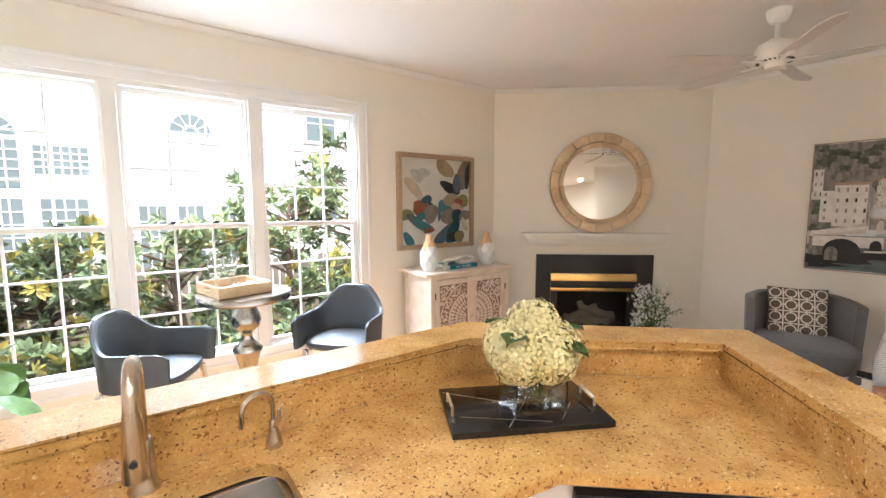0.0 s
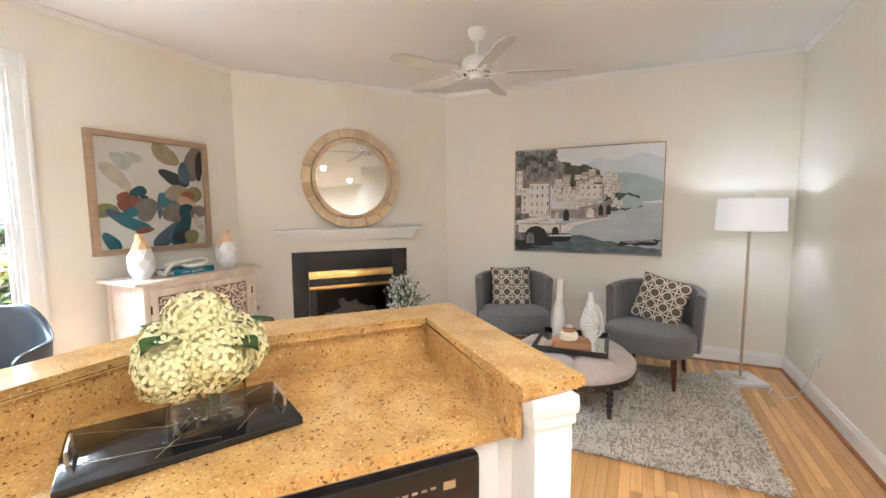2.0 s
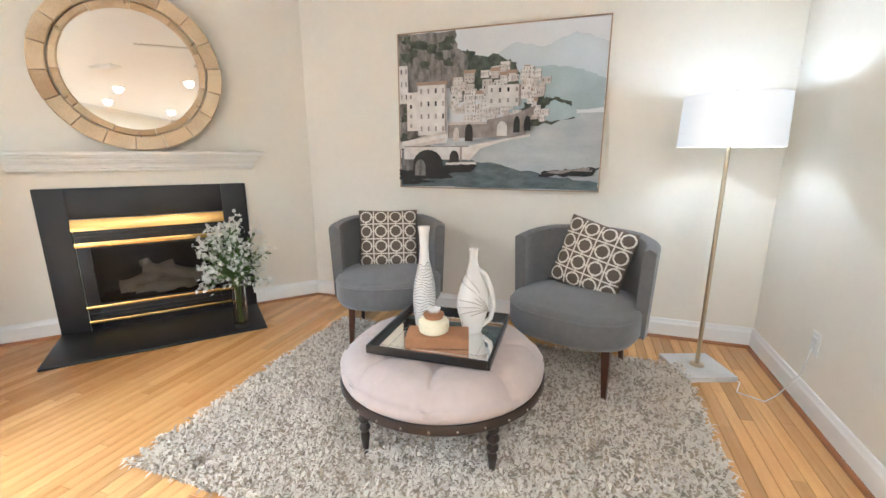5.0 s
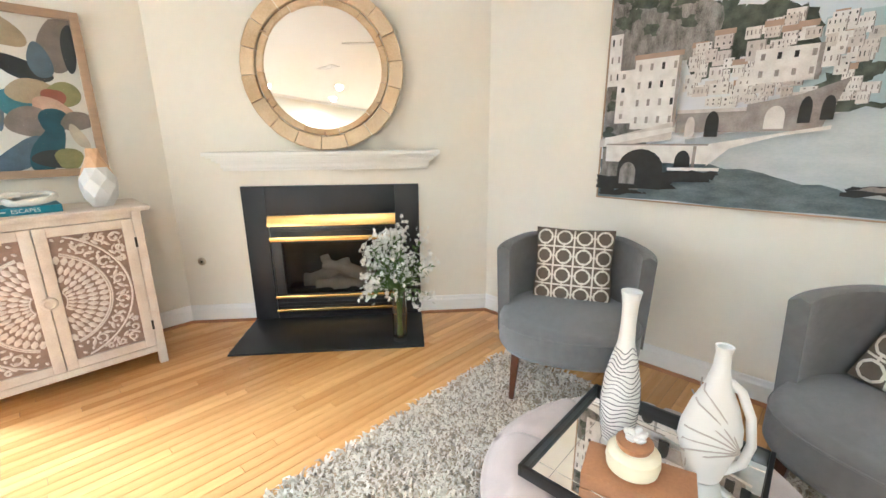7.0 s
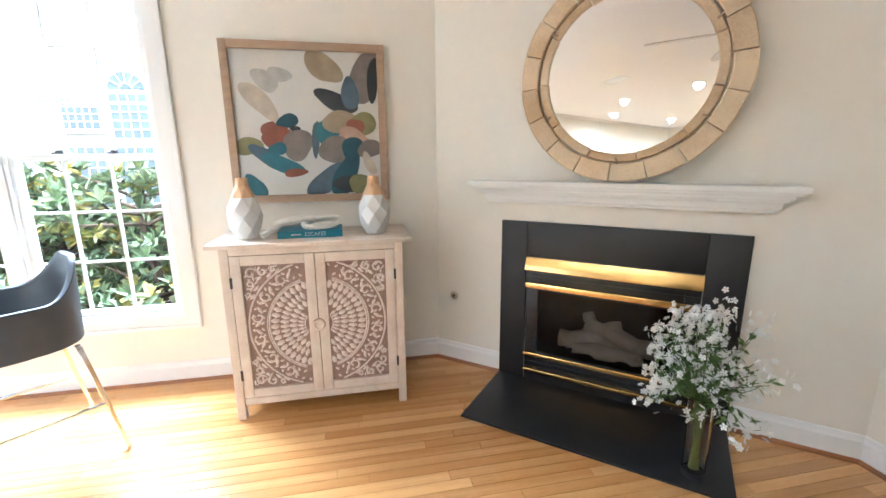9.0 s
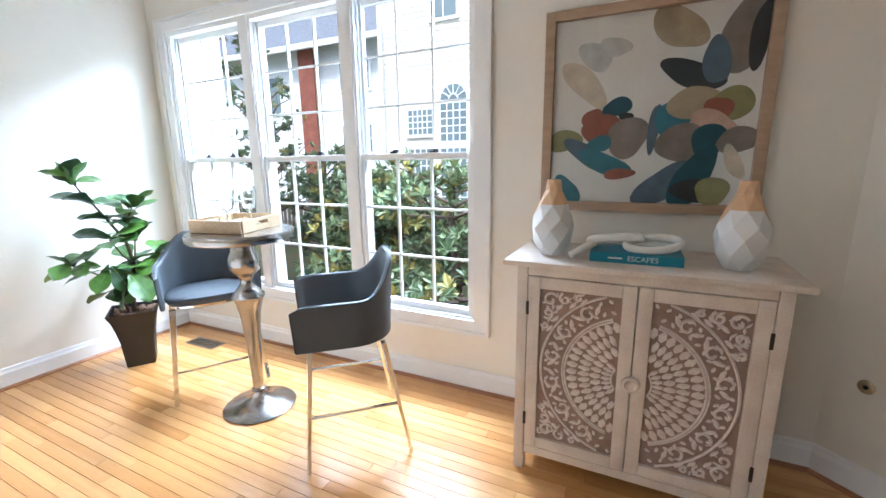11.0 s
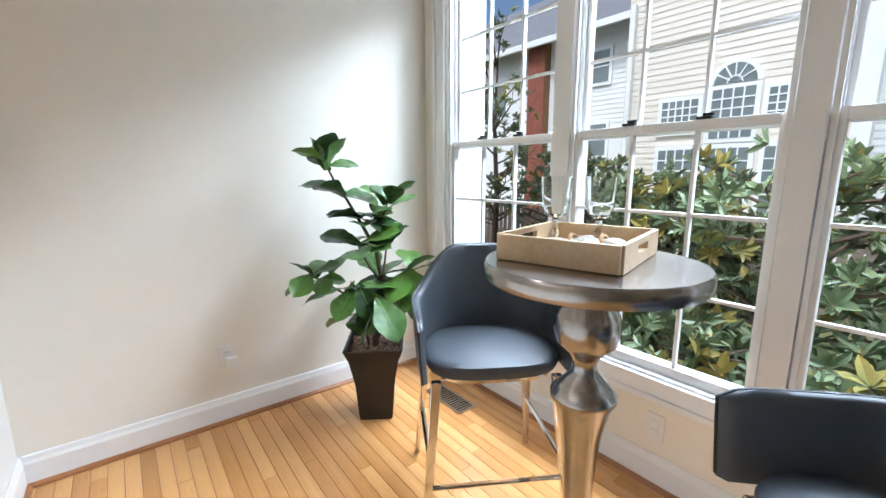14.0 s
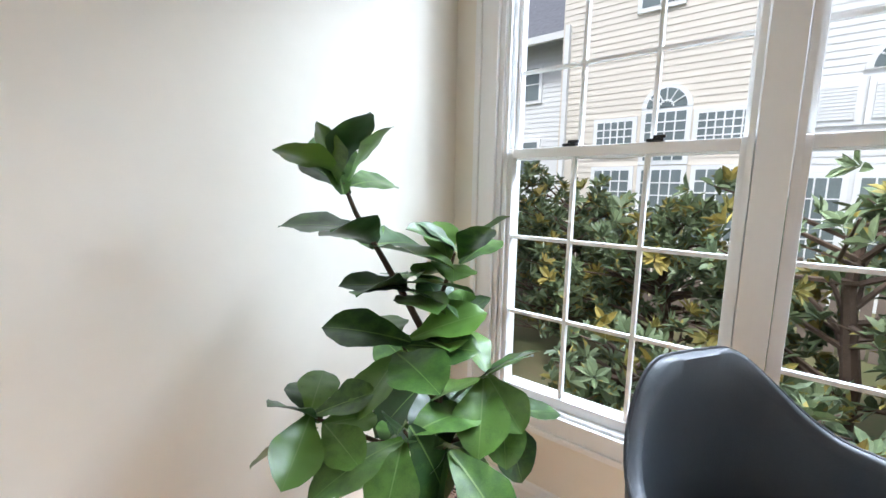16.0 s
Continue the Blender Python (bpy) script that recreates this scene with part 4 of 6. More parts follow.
def town_print():
    """Wide canvas print of a cliff town by the sea, built flat in layers."""
    W, T = 1.49, 1.12
    m = Matrix.Translation((X1 - 0.001, 1.276, 1.025)) @ Matrix.Rotation(radians(-90), 4, "Z")
    pic = thing("canvas_print", "large canvas print of a white coastal town under cliffs", "picture", m)
    # local x runs across the picture, local -y points into the room
    box_part(pic, "canvas", material("canvas_sky", (0.74, 0.75, 0.77), 0.8, vary=0.05, vary_scale=3), 0, W, -0.035, -0.003, 0, T, 0.002)
    mats = {"mist": material("print_mist", (0.60, 0.65, 0.68), 0.8, vary=0.08, vary_scale=6),
            "ridge": material("print_ridge", (0.44, 0.53, 0.55), 0.8, vary=0.15, vary_scale=8),
            "sea": material("print_sea", (0.56, 0.58, 0.59), 0.7, vary=0.25, vary_scale=5, stretch=(1, 1, 3), second=(0.40, 0.45, 0.47)),
            "deep": material("print_deep_sea", (0.20, 0.24, 0.25), 0.7, vary=0.4, vary_scale=9, stretch=(1, 1, 3), second=(0.06, 0.085, 0.095)),
            "cliff": material("print_cliff", (0.44, 0.41, 0.38), 0.8, vary=0.5, vary_scale=15, second=(0.035, 0.035, 0.03), stretch=(2, 1, 0.8), detail=9),
            "bush": material("print_bush", (0.15, 0.17, 0.13), 0.8, vary=0.5, vary_scale=22, second=(0.025, 0.032, 0.026)),
            "house": material("print_house", (0.86, 0.83, 0.80), 0.8, vary=0.2, vary_scale=16, second=(0.60, 0.56, 0.52), detail=8),
            "house2": material("print_house_pink", (0.74, 0.68, 0.63), 0.8, vary=0.2, vary_scale=18, second=(0.48, 0.43, 0.40), detail=8),
            "shade": material("print_wall_shade", (0.42, 0.38, 0.35), 0.8, vary=0.4, vary_scale=18, second=(0.20, 0.17, 0.16), detail=8),
            "dark": material("print_dark", (0.035, 0.035, 0.035), 0.8, vary=0.3, vary_scale=20),
            "tile": material("print_roof_tile", (0.44, 0.31, 0.23), 0.8, vary=0.15, vary_scale=20),
            "frame": FRAMEWOOD}
    order = list(mats)
    rnd = random.Random(11)
    bm = bmesh.new()
    layer = [0.0355]

    def poly(kind, pts, step=True):
        if step:
            layer[0] += 0.00012
        f = bm.faces.new([bm.verts.new((min(max(x, 0), 1) * W, -layer[0], min(max(z, 0), 1) * T)) for x, z in pts])
        f.material_index = order.index(kind)

    def rough(pts, amp=0.012, cuts=7):
        out = []
        for (x0, z0), (x1, z1) in zip(pts, pts[1:] + pts[:1]):
            for k in range(cuts):
                f = k / cuts
                j = amp if k else 0
                out.append((x0 + (x1 - x0) * f + rnd.uniform(-j, j), z0 + (z1 - z0) * f + rnd.uniform(-j, j)))
        return out

    def rect(kind, x0, x1, z0, z1, step=False):
        poly(kind, [(x0, z0), (x1, z0), (x1, z1), (x0, z1)], step)

    def arch(kind, x0, x1, z0, z1):
        c, r = (x0 + x1) / 2, (x1 - x0) / 2
        poly(kind, [(x0, z0), (x1, z0)] + [(c + r * math.cos(q), z1 - 0.5 * (z1 - z0) + 0.5 * (z1 - z0) * math.sin(q)) for q in (k * math.pi / 10 for k in range(11))])

    poly("mist", rough([(0.45, 0.6), (1, 0.55), (1, 0.86), (0.86, 0.93), (0.72, 0.86), (0.6, 0.9), (0.45, 0.8)], 0.006))
    poly("ridge", rough([(0.55, 0.45), (1, 0.5), (1, 0.66), (0.9, 0.72), (0.78, 0.75), (0.62, 0.74)], 0.006))
    poly("sea", [(0.3, 0), (1, 0), (1, 0.47), (0.88, 0.47), (0.6, 0.36), (0.3, 0.3)])
    poly("deep", rough([(0.0, 0.0), (1.0, 0.0), (1.0, 0.05), (0.75, 0.09), (0.5, 0.17), (0.3, 0.2), (0.0, 0.2)], 0.01))
    poly("bush", rough([(0.28, 0.55), (0.62, 0.60), (0.60, 0.78), (0.50, 0.84), (0.42, 0.83), (0.36, 0.88), (0.28, 0.85)], 0.012))
    poly("cliff", rough([(0, 0.62), (0.36, 0.66), (0.36, 0.84), (0.31, 0.9), (0.30, 1.0), (0, 1.0)], 0.008))
    for _ in range(16):
        x, z = rnd.uniform(0.02, 0.31), rnd.uniform(0.80, 0.98)
        poly("bush", rough([(x - 0.02, z - 0.02), (x + 0.03, z - 0.03), (x + 0.025, z + 0.02), (x - 0.015, z + 0.025)], 0.010, 4))
    poly("bush", rough([(0.64, 0.38), (0.88, 0.44), (0.86, 0.52), (0.78, 0.57), (0.68, 0.58), (0.62, 0.5)], 0.012))
    poly("ridge", rough([(0.72, 0.42), (0.90, 0.45), (0.85, 0.52), (0.78, 0.55), (0.73, 0.5)], 0.008))
    poly("cliff", rough([(0, 0.05), (0.16, 0.05), (0.18, 0.4), (0.10, 0.62), (0.03, 0.72), (0, 0.72)], 0.01))
    for _ in range(10):
        x, z = rnd.uniform(0.0, 0.08), rnd.uniform(0.1, 0.6)
        poly("bush", rough([(x - 0.015, z - 0.02), (x + 0.02, z - 0.02), (x + 0.02, z + 0.02), (x - 0.01, z + 0.02)], 0.008, 4))

    def house(x, z, w, h, cols, rows, kind="house", roof=False):
        rect(kind, x, x + w, z, z + h, True)
        layer[0] += 0.00012
        for a in range(cols):
            for b in range(rows):
                cx, cz = x + w * (a + 0.5) / cols, z + h * (b + 0.55) / rows
                rect(rnd.choice(("dark", "shade", "shade")), cx - w / cols * 0.13, cx + w / cols * 0.13, cz - h / rows * 0.20, cz + h / rows * 0.18)
        rect("shade", x + w * 0.93, x + w, z, z + h)
        if roof:
            rect("tile", x - 0.004, x + w + 0.004, z + h, z + h + 0.022)

    for k in range(120):
        x = rnd.uniform(0.27, 0.72)
        top = 0.80 - 0.30 * abs(x - 0.52)
        z = rnd.uniform(0.42, max(top - 0.06, 0.44))
        house(x, z, rnd.uniform(0.022, 0.060), rnd.uniform(0.03, 0.06), rnd.randint(2, 4), rnd.randint(1, 2), rnd.choice(("house", "house", "house2")), rnd.random() < 0.10)
    house(0.01, 0.56, 0.05, 0.24, 2, 3)
    house(0.05, 0.38, 0.09, 0.25, 2, 4)
    house(0.11, 0.35, 0.155, 0.32, 4, 4, "house", True)
    house(0.47, 0.52, 0.16, 0.13, 4, 2)
    poly("house2", [(0.0, 0.30), (0.26, 0.38), (0.26, 0.30), (0.0, 0.26)])
    poly("house", [(0.02, 0.27), (0.28, 0.34), (0.28, 0.36), (0.02, 0.31)])
    rect("shade", 0.27, 0.66, 0.33, 0.42, True)
    rect("house2", 0.27, 0.68, 0.415, 0.43, True)
    poly("shade", [(0.47, 0.33), (0.66, 0.35), (0.70, 0.52), (0.60, 0.47), (0.47, 0.44)])
    for x0, x1, z0, z1, kind in ((0.30, 0.33, 0.31, 0.40, "house2"), (0.36, 0.40, 0.31, 0.42, "dark"), (0.52, 0.57, 0.34, 0.43, "house"), (0.60, 0.63, 0.36, 0.46, "dark"), (0.65, 0.68, 0.37, 0.46, "dark")):
        arch(kind, x0, x1, z0, z1)
    for x0, x1, z0, z1 in ((0.0, 0.30, 0.05, 0.12), (0.10, 0.40, 0.09, 0.15), (0.02, 0.2, 0.015, 0.05)):
        poly("dark", rough([(x0, z0), (x1, z0 + 0.02), (x1 - 0.04, z1), (x0, z1)], 0.009))
    rect("house", 0.03, 0.38, 0.19, 0.275, True)
    rect("shade", 0.03, 0.38, 0.272, 0.28, True)
    arch("dark", 0.08, 0.245, 0.06, 0.255)
    arch("cliff", 0.09, 0.15, 0.08, 0.19)
    arch("dark", 0.28, 0.33, 0.15, 0.25)
    rect("shade", 0.335, 0.345, 0.15, 0.27, True)
    poly("house", [(0.38, 0.18), (0.44, 0.26), (0.56, 0.31), (0.68, 0.335), (0.68, 0.35), (0.38, 0.28)])
    poly("house", rough([(0.26, 0.155), (0.42, 0.16), (0.42, 0.175), (0.26, 0.17)], 0.002))
    poly("dark", rough([(0.26, 0.11), (0.41, 0.12), (0.42, 0.155), (0.27, 0.155)], 0.008))
    poly("dark", rough([(0.73, 0.085), (0.98, 0.10), (1.0, 0.15), (0.9, 0.135), (0.75, 0.125)], 0.010))
    poly("shade", rough([(0.75, 0.11), (0.97, 0.12), (0.96, 0.145), (0.85, 0.13)], 0.010))
    finish("print", bm, [mats[k] for k in order], pic, label="printed town, cliffs and sea")
    bm = bmesh.new()
    for x0, x1, z0, z1 in ((-0.008, 0, -0.008, T + 0.008), (W, W + 0.008, -0.008, T + 0.008), (0, W, -0.008, 0), (0, W, T, T + 0.008)):
        add_box(bm, x0, x1, -0.040, -0.002, z0, z1)
    finish("frame", bm, FRAMEWOOD, pic, label="thin brown float frame")


def blossom_vase():
    v = thing("blossom_vase", "tall glass vase of small white blossoms on the hearth", "vase", pose(4.395, 2.245, 0.0145))
    lathe_part(v, "vase", GLASS, [(0.046, 0), (0.048, 0.02), (0.050, 0.39), (0.046, 0.39), (0.043, 0.03), (0.0, 0.03)], 36, label="clear glass cylinder vase", close=False)
    rnd = random.Random(8)
    stems, flowers, leaves = bmesh.new(), bmesh.new(), bmesh.new()
    for k in range(85):
        q, out = rnd.uniform(0, 6.283), rnd.uniform(0.02, 0.25)
        top = Vector((out * math.cos(q), out * math.sin(q), rnd.uniform(0.42, 0.82) - 0.5 * out))
        base = Vector((0.02 * math.cos(q + 2), 0.02 * math.sin(q + 2), 0.04))
        mid = Vector((0.03 * math.cos(q), 0.03 * math.sin(q), 0.38))
        add_tube(stems, [base, mid, (mid + top) / 2 + Vector((0, 0, 0.03)), top], 0.0016, 4)
        for _ in range(9):
            p = top + Vector((rnd.gauss(0, 0.026), rnd.gauss(0, 0.026), rnd.gauss(0, 0.03)))
            t = Matrix.Translation(p) @ Euler((rnd.uniform(0, 6), rnd.uniform(0, 6), 0)).to_matrix().to_4x4()
            for j in range(5):
                w = 2 * math.pi * j / 5
                a = [t @ Vector(c) for c in ((0, 0, 0), (0.012 * math.cos(w - 0.5), 0.012 * math.sin(w - 0.5), 0.003), (0.016 * math.cos(w), 0.016 * math.sin(w), 0.002), (0.012 * math.cos(w + 0.5), 0.012 * math.sin(w + 0.5), 0.003))]
                flowers.faces.new([flowers.verts.new(c) for c in a])
        for _ in range(7):
            p = mid.lerp(top, rnd.uniform(0.3, 0.95))
            t = Matrix.Translation(p) @ Euler((rnd.uniform(-1, 1), rnd.uniform(-1, 1), rnd.uniform(0, 6))).to_matrix().to_4x4()
            leaves.faces.new([leaves.verts.new(t @ Vector(c)) for c in ((0, 0, 0), (0.02, 0.008, 0.003), (0.045, 0, 0), (0.02, -0.008, 0.003))])
    finish("stem", stems, STEM, v)
    tagged(finish("flower", flowers, BLOSSOM, v), kind="stuff")
    tagged(finish("leaf", leaves, STEM, v), kind="stuff")


def ceiling_fan():
    f = thing("ceiling_fan", "white five-blade ceiling fan on a short rod", "fan", pose(3.68, 1.18, 0))
    lathe_part(f, "canopy", TRIM, [(0.03, H - 0.085), (0.05, H - 0.07), (0.068, H - 0.03), (0.07, H - 0.001)], 32)
    lathe_part(f, "rod", TRIM, [(0.013, 2.69), (0.013, H - 0.07)], 16)
    lathe_part(f, "motor", TRIM, [(0.03, 2.505), (0.055, 2.51), (0.06, 2.54), (0.10, 2.555), (0.115, 2.58), (0.118, 2.63), (0.10, 2.665), (0.05, 2.69), (0.02, 2.705)], 40)
    bm = bmesh.new()
    for k in range(24):
        q = 2 * math.pi * k / 24
        add_box(bm, 0.082, 0.104, -0.005, 0.005, 2.548, 2.5555, Matrix.Rotation(q, 4, "Z"))
    finish("vent_slot", bm, BLACK, f, label="dark motor vent slots")
    bm = bmesh.new()
    add_box(bm, 0.0, 0.56, -0.065, 0.065, -0.004, 0.004)
    bmesh.ops.subdivide_edges(bm, edges=list(bm.edges), cuts=6, use_grid_fill=True)
    for w in bm.verts:
        end = max(0.0, w.co.x - 0.50)
        w.co.y *= (0.75 + 0.5 * w.co.x) * math.sqrt(max(0.05, 1 - (end / 0.068) ** 2))
    blade = bm.copy()
    bm.free()
    first = None
    for k in range(5):
        q = 1 + 72 * k
        if first is None:
            first = finish("blade", blade, FANBLADE, f, True, pose(0, 0, 2.558, 0, 0, q) @ pose(0.16, 0, 0, 11, 0, 0))
        else:
            b = new("blade", first.data)
            b.parent = f
            b.matrix_basis = pose(0, 0, 2.558, 0, 0, q) @ pose(0.16, 0, 0, 11, 0, 0)
        bm = bmesh.new()
        add_box(bm, 0.07, 0.22, -0.016, 0.016, 2.545, 2.553, Matrix.Rotation(radians(q), 4, "Z"), 0.003)
        finish("blade_iron", bm, TRIM, f, True)


kitchen()
fireplace()
shag_rug()
chair = slipper_chair(pose(4.56, -0.14, 0.012, 0, 0, 163))
copy_thing(chair, pose(4.69, 1.15, 0.012, 0, 0, 205))
cushion_a = pillow(pose(4.56, -0.14, 0, 0, 0, 163) @ pose(-0.17, 0.02, 0.665, 0, -16, 0) @ pose(0, 0, 0, -13, 0, 0))
copy_thing(cushion_a, pose(4.69, 1.15, 0, 0, 0, 205) @ pose(-0.17, 0.0, 0.665, 0, -14, 0))
ottoman()
floor_lamp()
town_print()
blossom_vase()
ceiling_fan()



# ---- sideboard wall ----
def sideboard():
    c = thing("carved_cabinet", "whitewashed two-door cabinet with carved medallion fronts", "cabinet", pose(2.715, 3.13, 0))
    bm = bmesh.new()
    add_box(bm, -0.535, 0.525, -0.02, 0.47, 0.985, 1.008, None, 0.004)
    finish("top", bm, WHITEWASH, c, True)
    bm = bmesh.new()
    for x0, x1 in ((-0.475, -0.43), (0.43, 0.475)):
        for y0, y1 in ((0.0, 0.045), (0.41, 0.455)):
            add_box(bm, x0, x1, y0, y1, 0, 0.985, None, 0.004)
    for y0, y1, z0, z1 in ((0.006, 0.03, 0.945, 0.985), (0.006, 0.03, 0.085, 0.125), (0.425, 0.45, 0.1, 0.985)):
        add_box(bm, -0.43, 0.43, y0, y1, z0, z1, None, 0.002)
    for x in (-0.465, 0.445):
        add_box(bm, x, x + 0.02, 0.045, 0.41, 0.10, 0.985)
    add_box(bm, -0.43, 0.43, 0.03, 0.425, 0.10, 0.12)
    finish("body", bm, WHITEWASH, c, True)
    cx, cz, z0, z1 = 0.0, 0.537, 0.13, 0.942
    for side in (-1, 1):
        xa, xb = (-0.428, -0.002) if side < 0 else (0.002, 0.428)
        bm = bmesh.new()
        s = 0.052
        for box in ((xa, xa + s, z0, z1), (xb - s, xb, z0, z1), (xa + s, xb - s, z0, z0 + s), (xa + s, xb - s, z1 - s, z1)):
            add_box(bm, box[0], box[1], 0.0, 0.022, box[2], box[3], None, 0.004)
        door = finish("door", bm, WHITEWASH, c, True, label="whitewashed door with a carved panel")
        px0, px1, pz0, pz1 = xa + s, xb - s, z0 + s, z1 - s
        box_part(door, "panel", CARVEDBACK, px0, px1, 0.014, 0.020, pz0, pz1)
        bm = bmesh.new()

        def inside(x, z, pad=0.004):
            return px0 + pad < x < px1 - pad and pz0 + pad < z < pz1 - pad

        def lobe(x, z, q, ln, wd, y=0.0125):
            if inside(x + ln * math.cos(q) * 0.8, z + ln * math.sin(q) * 0.8) and inside(x - ln * math.cos(q) * 0.8, z - ln * math.sin(q) * 0.8):
                bmesh.ops.create_icosphere(bm, subdivisions=1, radius=1, matrix=Matrix.Translation((x, y, z)) @ Matrix.Rotation(-q, 4, "Y") @ Matrix.Diagonal((ln, 0.006, wd, 1)))

        def arc(r, q0, q1, wd, ox=cx, oz=cz, shrink=0.0):
            run, n = [], 60
            for k in range(n + 1):
                q = q0 + (q1 - q0) * k / n
                rr = r * (1 - shrink * k / n)
                p = (ox + rr * math.cos(q), 0.012, oz + rr * math.sin(q))
                if inside(p[0], p[2]):
                    run.append(p)
                else:
                    if len(run) > 2:
                        add_tube(bm, run, wd, 5)
                    run = []
            if len(run) > 2:
                add_tube(bm, run, wd, 5)

        for r, wd in ((0.075, 0.004), (0.262, 0.006), (0.272, 0.004), (0.365, 0.006)):
            arc(r, 0, 2 * math.pi, wd)
        for count, r, ln, wd, off in ((22, 0.052, 0.018, 0.007, 0), (30, 0.096, 0.023, 0.0095, 0.1), (30, 0.138, 0.025, 0.0135, 0.0), (44, 0.184, 0.028, 0.0125, 0.05), (44, 0.234, 0.026, 0.0158, 0.0)):
            for k in range(count):
                q = 2 * math.pi * (k + off) / count
                lobe(cx + r * math.cos(q), cz + r * math.sin(q), q, ln, wd)
        for k in range(16):
            q = 2 * math.pi * (k + 0.5) / 16
            ox, oz = cx + 0.318 * math.cos(q), cz + 0.318 * math.sin(q)
            if inside(ox, oz, 0.02):
                arc(0.032, q, q + 5.5, 0.0065, ox, oz, 0.75)
                for j in (-1, 1):
                    lobe(ox + 0.04 * math.cos(q + j * 1.6), oz + 0.04 * math.sin(q + j * 1.6), q + j * 0.9, 0.026, 0.010)
                lobe(ox + 0.03 * math.cos(q), oz + 0.03 * math.sin(q), q + 1.2, 0.016, 0.006)
        for count, r, ln, wd in ((52, 0.296, 0.013, 0.0075), (52, 0.342, 0.012, 0.0075)):
            for k in range(count):
                q = 2 * math.pi * (k + 0.3) / count
                lobe(cx + r * math.cos(q), cz + r * math.sin(q), q + (0.7 if k % 2 else -0.7), ln, wd)
        fill = random.Random(40 + side)
        for _ in range(260):
            x, z = fill.uniform(px0, px1), fill.uniform(pz0, pz1)
            if math.hypot(x - cx, z - cz) > 0.385:
                lobe(x, z, fill.uniform(0, 3.1), fill.uniform(0.010, 0.017), fill.uniform(0.004, 0.007))
        ex = px0 if side < 0 else px1
        for ez, t in ((pz0, 1), (pz1, -1)):
            for dx, dz, r, start in ((0.045, 0.045, 0.032, 0.5), (0.105, 0.035, 0.026, 2.0), (0.035, 0.105, 0.026, 4.0), (0.16, 0.025, 0.016, 1.0), (0.024, 0.16, 0.016, 3.0)):
                ox, oz = ex + side * -1 * dx, ez + t * dz
                arc(r, start, start + 6.6, 0.0065, ox, oz, 0.8)
                lobe(ox + r * 1.2 * side * -1, oz + t * r * 0.9, 0.8 * t * side, 0.022, 0.009)
        finish("carving", bm, CARVED, door, True, label="whitewashed carved scrolls and petals")
        for hz in (0.27, 0.80):
            bm = bmesh.new()
            xx = xa if side < 0 else xb
            add_box(bm, xx - 0.006, xx + 0.006, -0.006, 0.002, hz - 0.03, hz + 0.03, None, 0.002)
            finish("hinge", bm, EBONY, door, True)
    lathe_part(c, "knob", WHITEWASH, [(0.032, 0), (0.036, 0.006), (0.034, 0.014), (0.024, 0.017), (0.02, 0.014), (0.006, 0.013)], 28, pose(0, 0.0, 0.537, 90, 0, 0))

    def faceted(x, seed):
        v = thing("faceted_vase", "white faceted ceramic vase with a bare clay neck", "vase", pose(x, 3.31, 1.0085, 0, 0, seed * 20), "faceted vases")
        n = 7
        prof = [(0.052, 0), (0.082, 0.055), (0.094, 0.12), (0.088, 0.165), (0.064, 0.225), (0.036, 0.285), (0.031, 0.33), (0.024, 0.33), (0.02, 0.30)]
        bm = bmesh.new()
        rings = []
        for j, (r, z) in enumerate(prof):
            rings.append([bm.verts.new((r * math.cos(2 * math.pi * (k + 0.5 * (j % 2)) / n), r * math.sin(2 * math.pi * (k + 0.5 * (j % 2)) / n), z)) for k in range(n)])
        for j, (a, b) in enumerate(zip(rings, rings[1:])):
            for k in range(n):
                if j % 2:
                    tris = ((a[k], a[(k + 1) % n], b[(k + 1) % n]), (a[k], b[(k + 1) % n], b[k]))
                else:
                    tris = ((a[k], a[(k + 1) % n], b[k]), (b[k], a[(k + 1) % n], b[(k + 1) % n]))
                for t in tris:
                    f = bm.faces.new(t)
                    zz = f.calc_center_median().z + 0.02 * math.sin(k * 2.4 + seed)
                    f.material_index = 1 if zz > 0.215 else 0
        bm.faces.new(rings[0][::-1])
        finish("body", bm, [CERAMIC, SANDCLAY], v)

    faceted(2.345, 1)
    faceted(3.05, 3)
    bk = thing("teal_book", "teal hardback book lying on the cabinet", "book", pose(2.52, 3.22, 1.0085, 0, 0, 2))
    bm = bmesh.new()
    for box in ((0, 0.345, 0, 0.21, 0, 0.003), (0, 0.345, 0, 0.21, 0.037, 0.04), (0, 0.345, 0, 0.004, 0.003, 0.037)):
        add_box(bm, *box)
    finish("cover", bm, BOOK, bk)
    box_part(bk, "pages", PAPER, 0.004, 0.341, 0.005, 0.206, 0.0032, 0.0368)
    font = bpy.data.curves.new("title", "FONT")
    font.body, font.size, font.extrude = "ESCAPES", 0.03, 0.0004
    font.align_x, font.align_y = "CENTER", "CENTER"
    font.materials.append(CERAMIC)
    t = new("title", font)
    t.parent, t.matrix_basis = bk, pose(0.20, -0.0012, 0.02, 90, 0, 0)
    box_part(bk, "spine_mark", CERAMIC, 0.07, 0.125, -0.0012, -0.0002, 0.017, 0.024)
    kn = thing("rope_knot", "white rope knot ornament lying on the teal book", "ornament", pose(2.68, 3.30, 1.0485))
    bm = bmesh.new()
    for s, off in ((1, 0), (-1, 0.01)):
        pts = []
        for k in range(28):
            q = 2 * math.pi * k / 28
            pts.append((s * 0.072 + 0.098 * math.cos(q), 0.048 * math.sin(q), 0.034 + 0.020 * math.sin(q * 1.0 + (0.5 if s > 0 else 2.6)) + off))
        add_tube(bm, pts, 0.0165, 9, True)
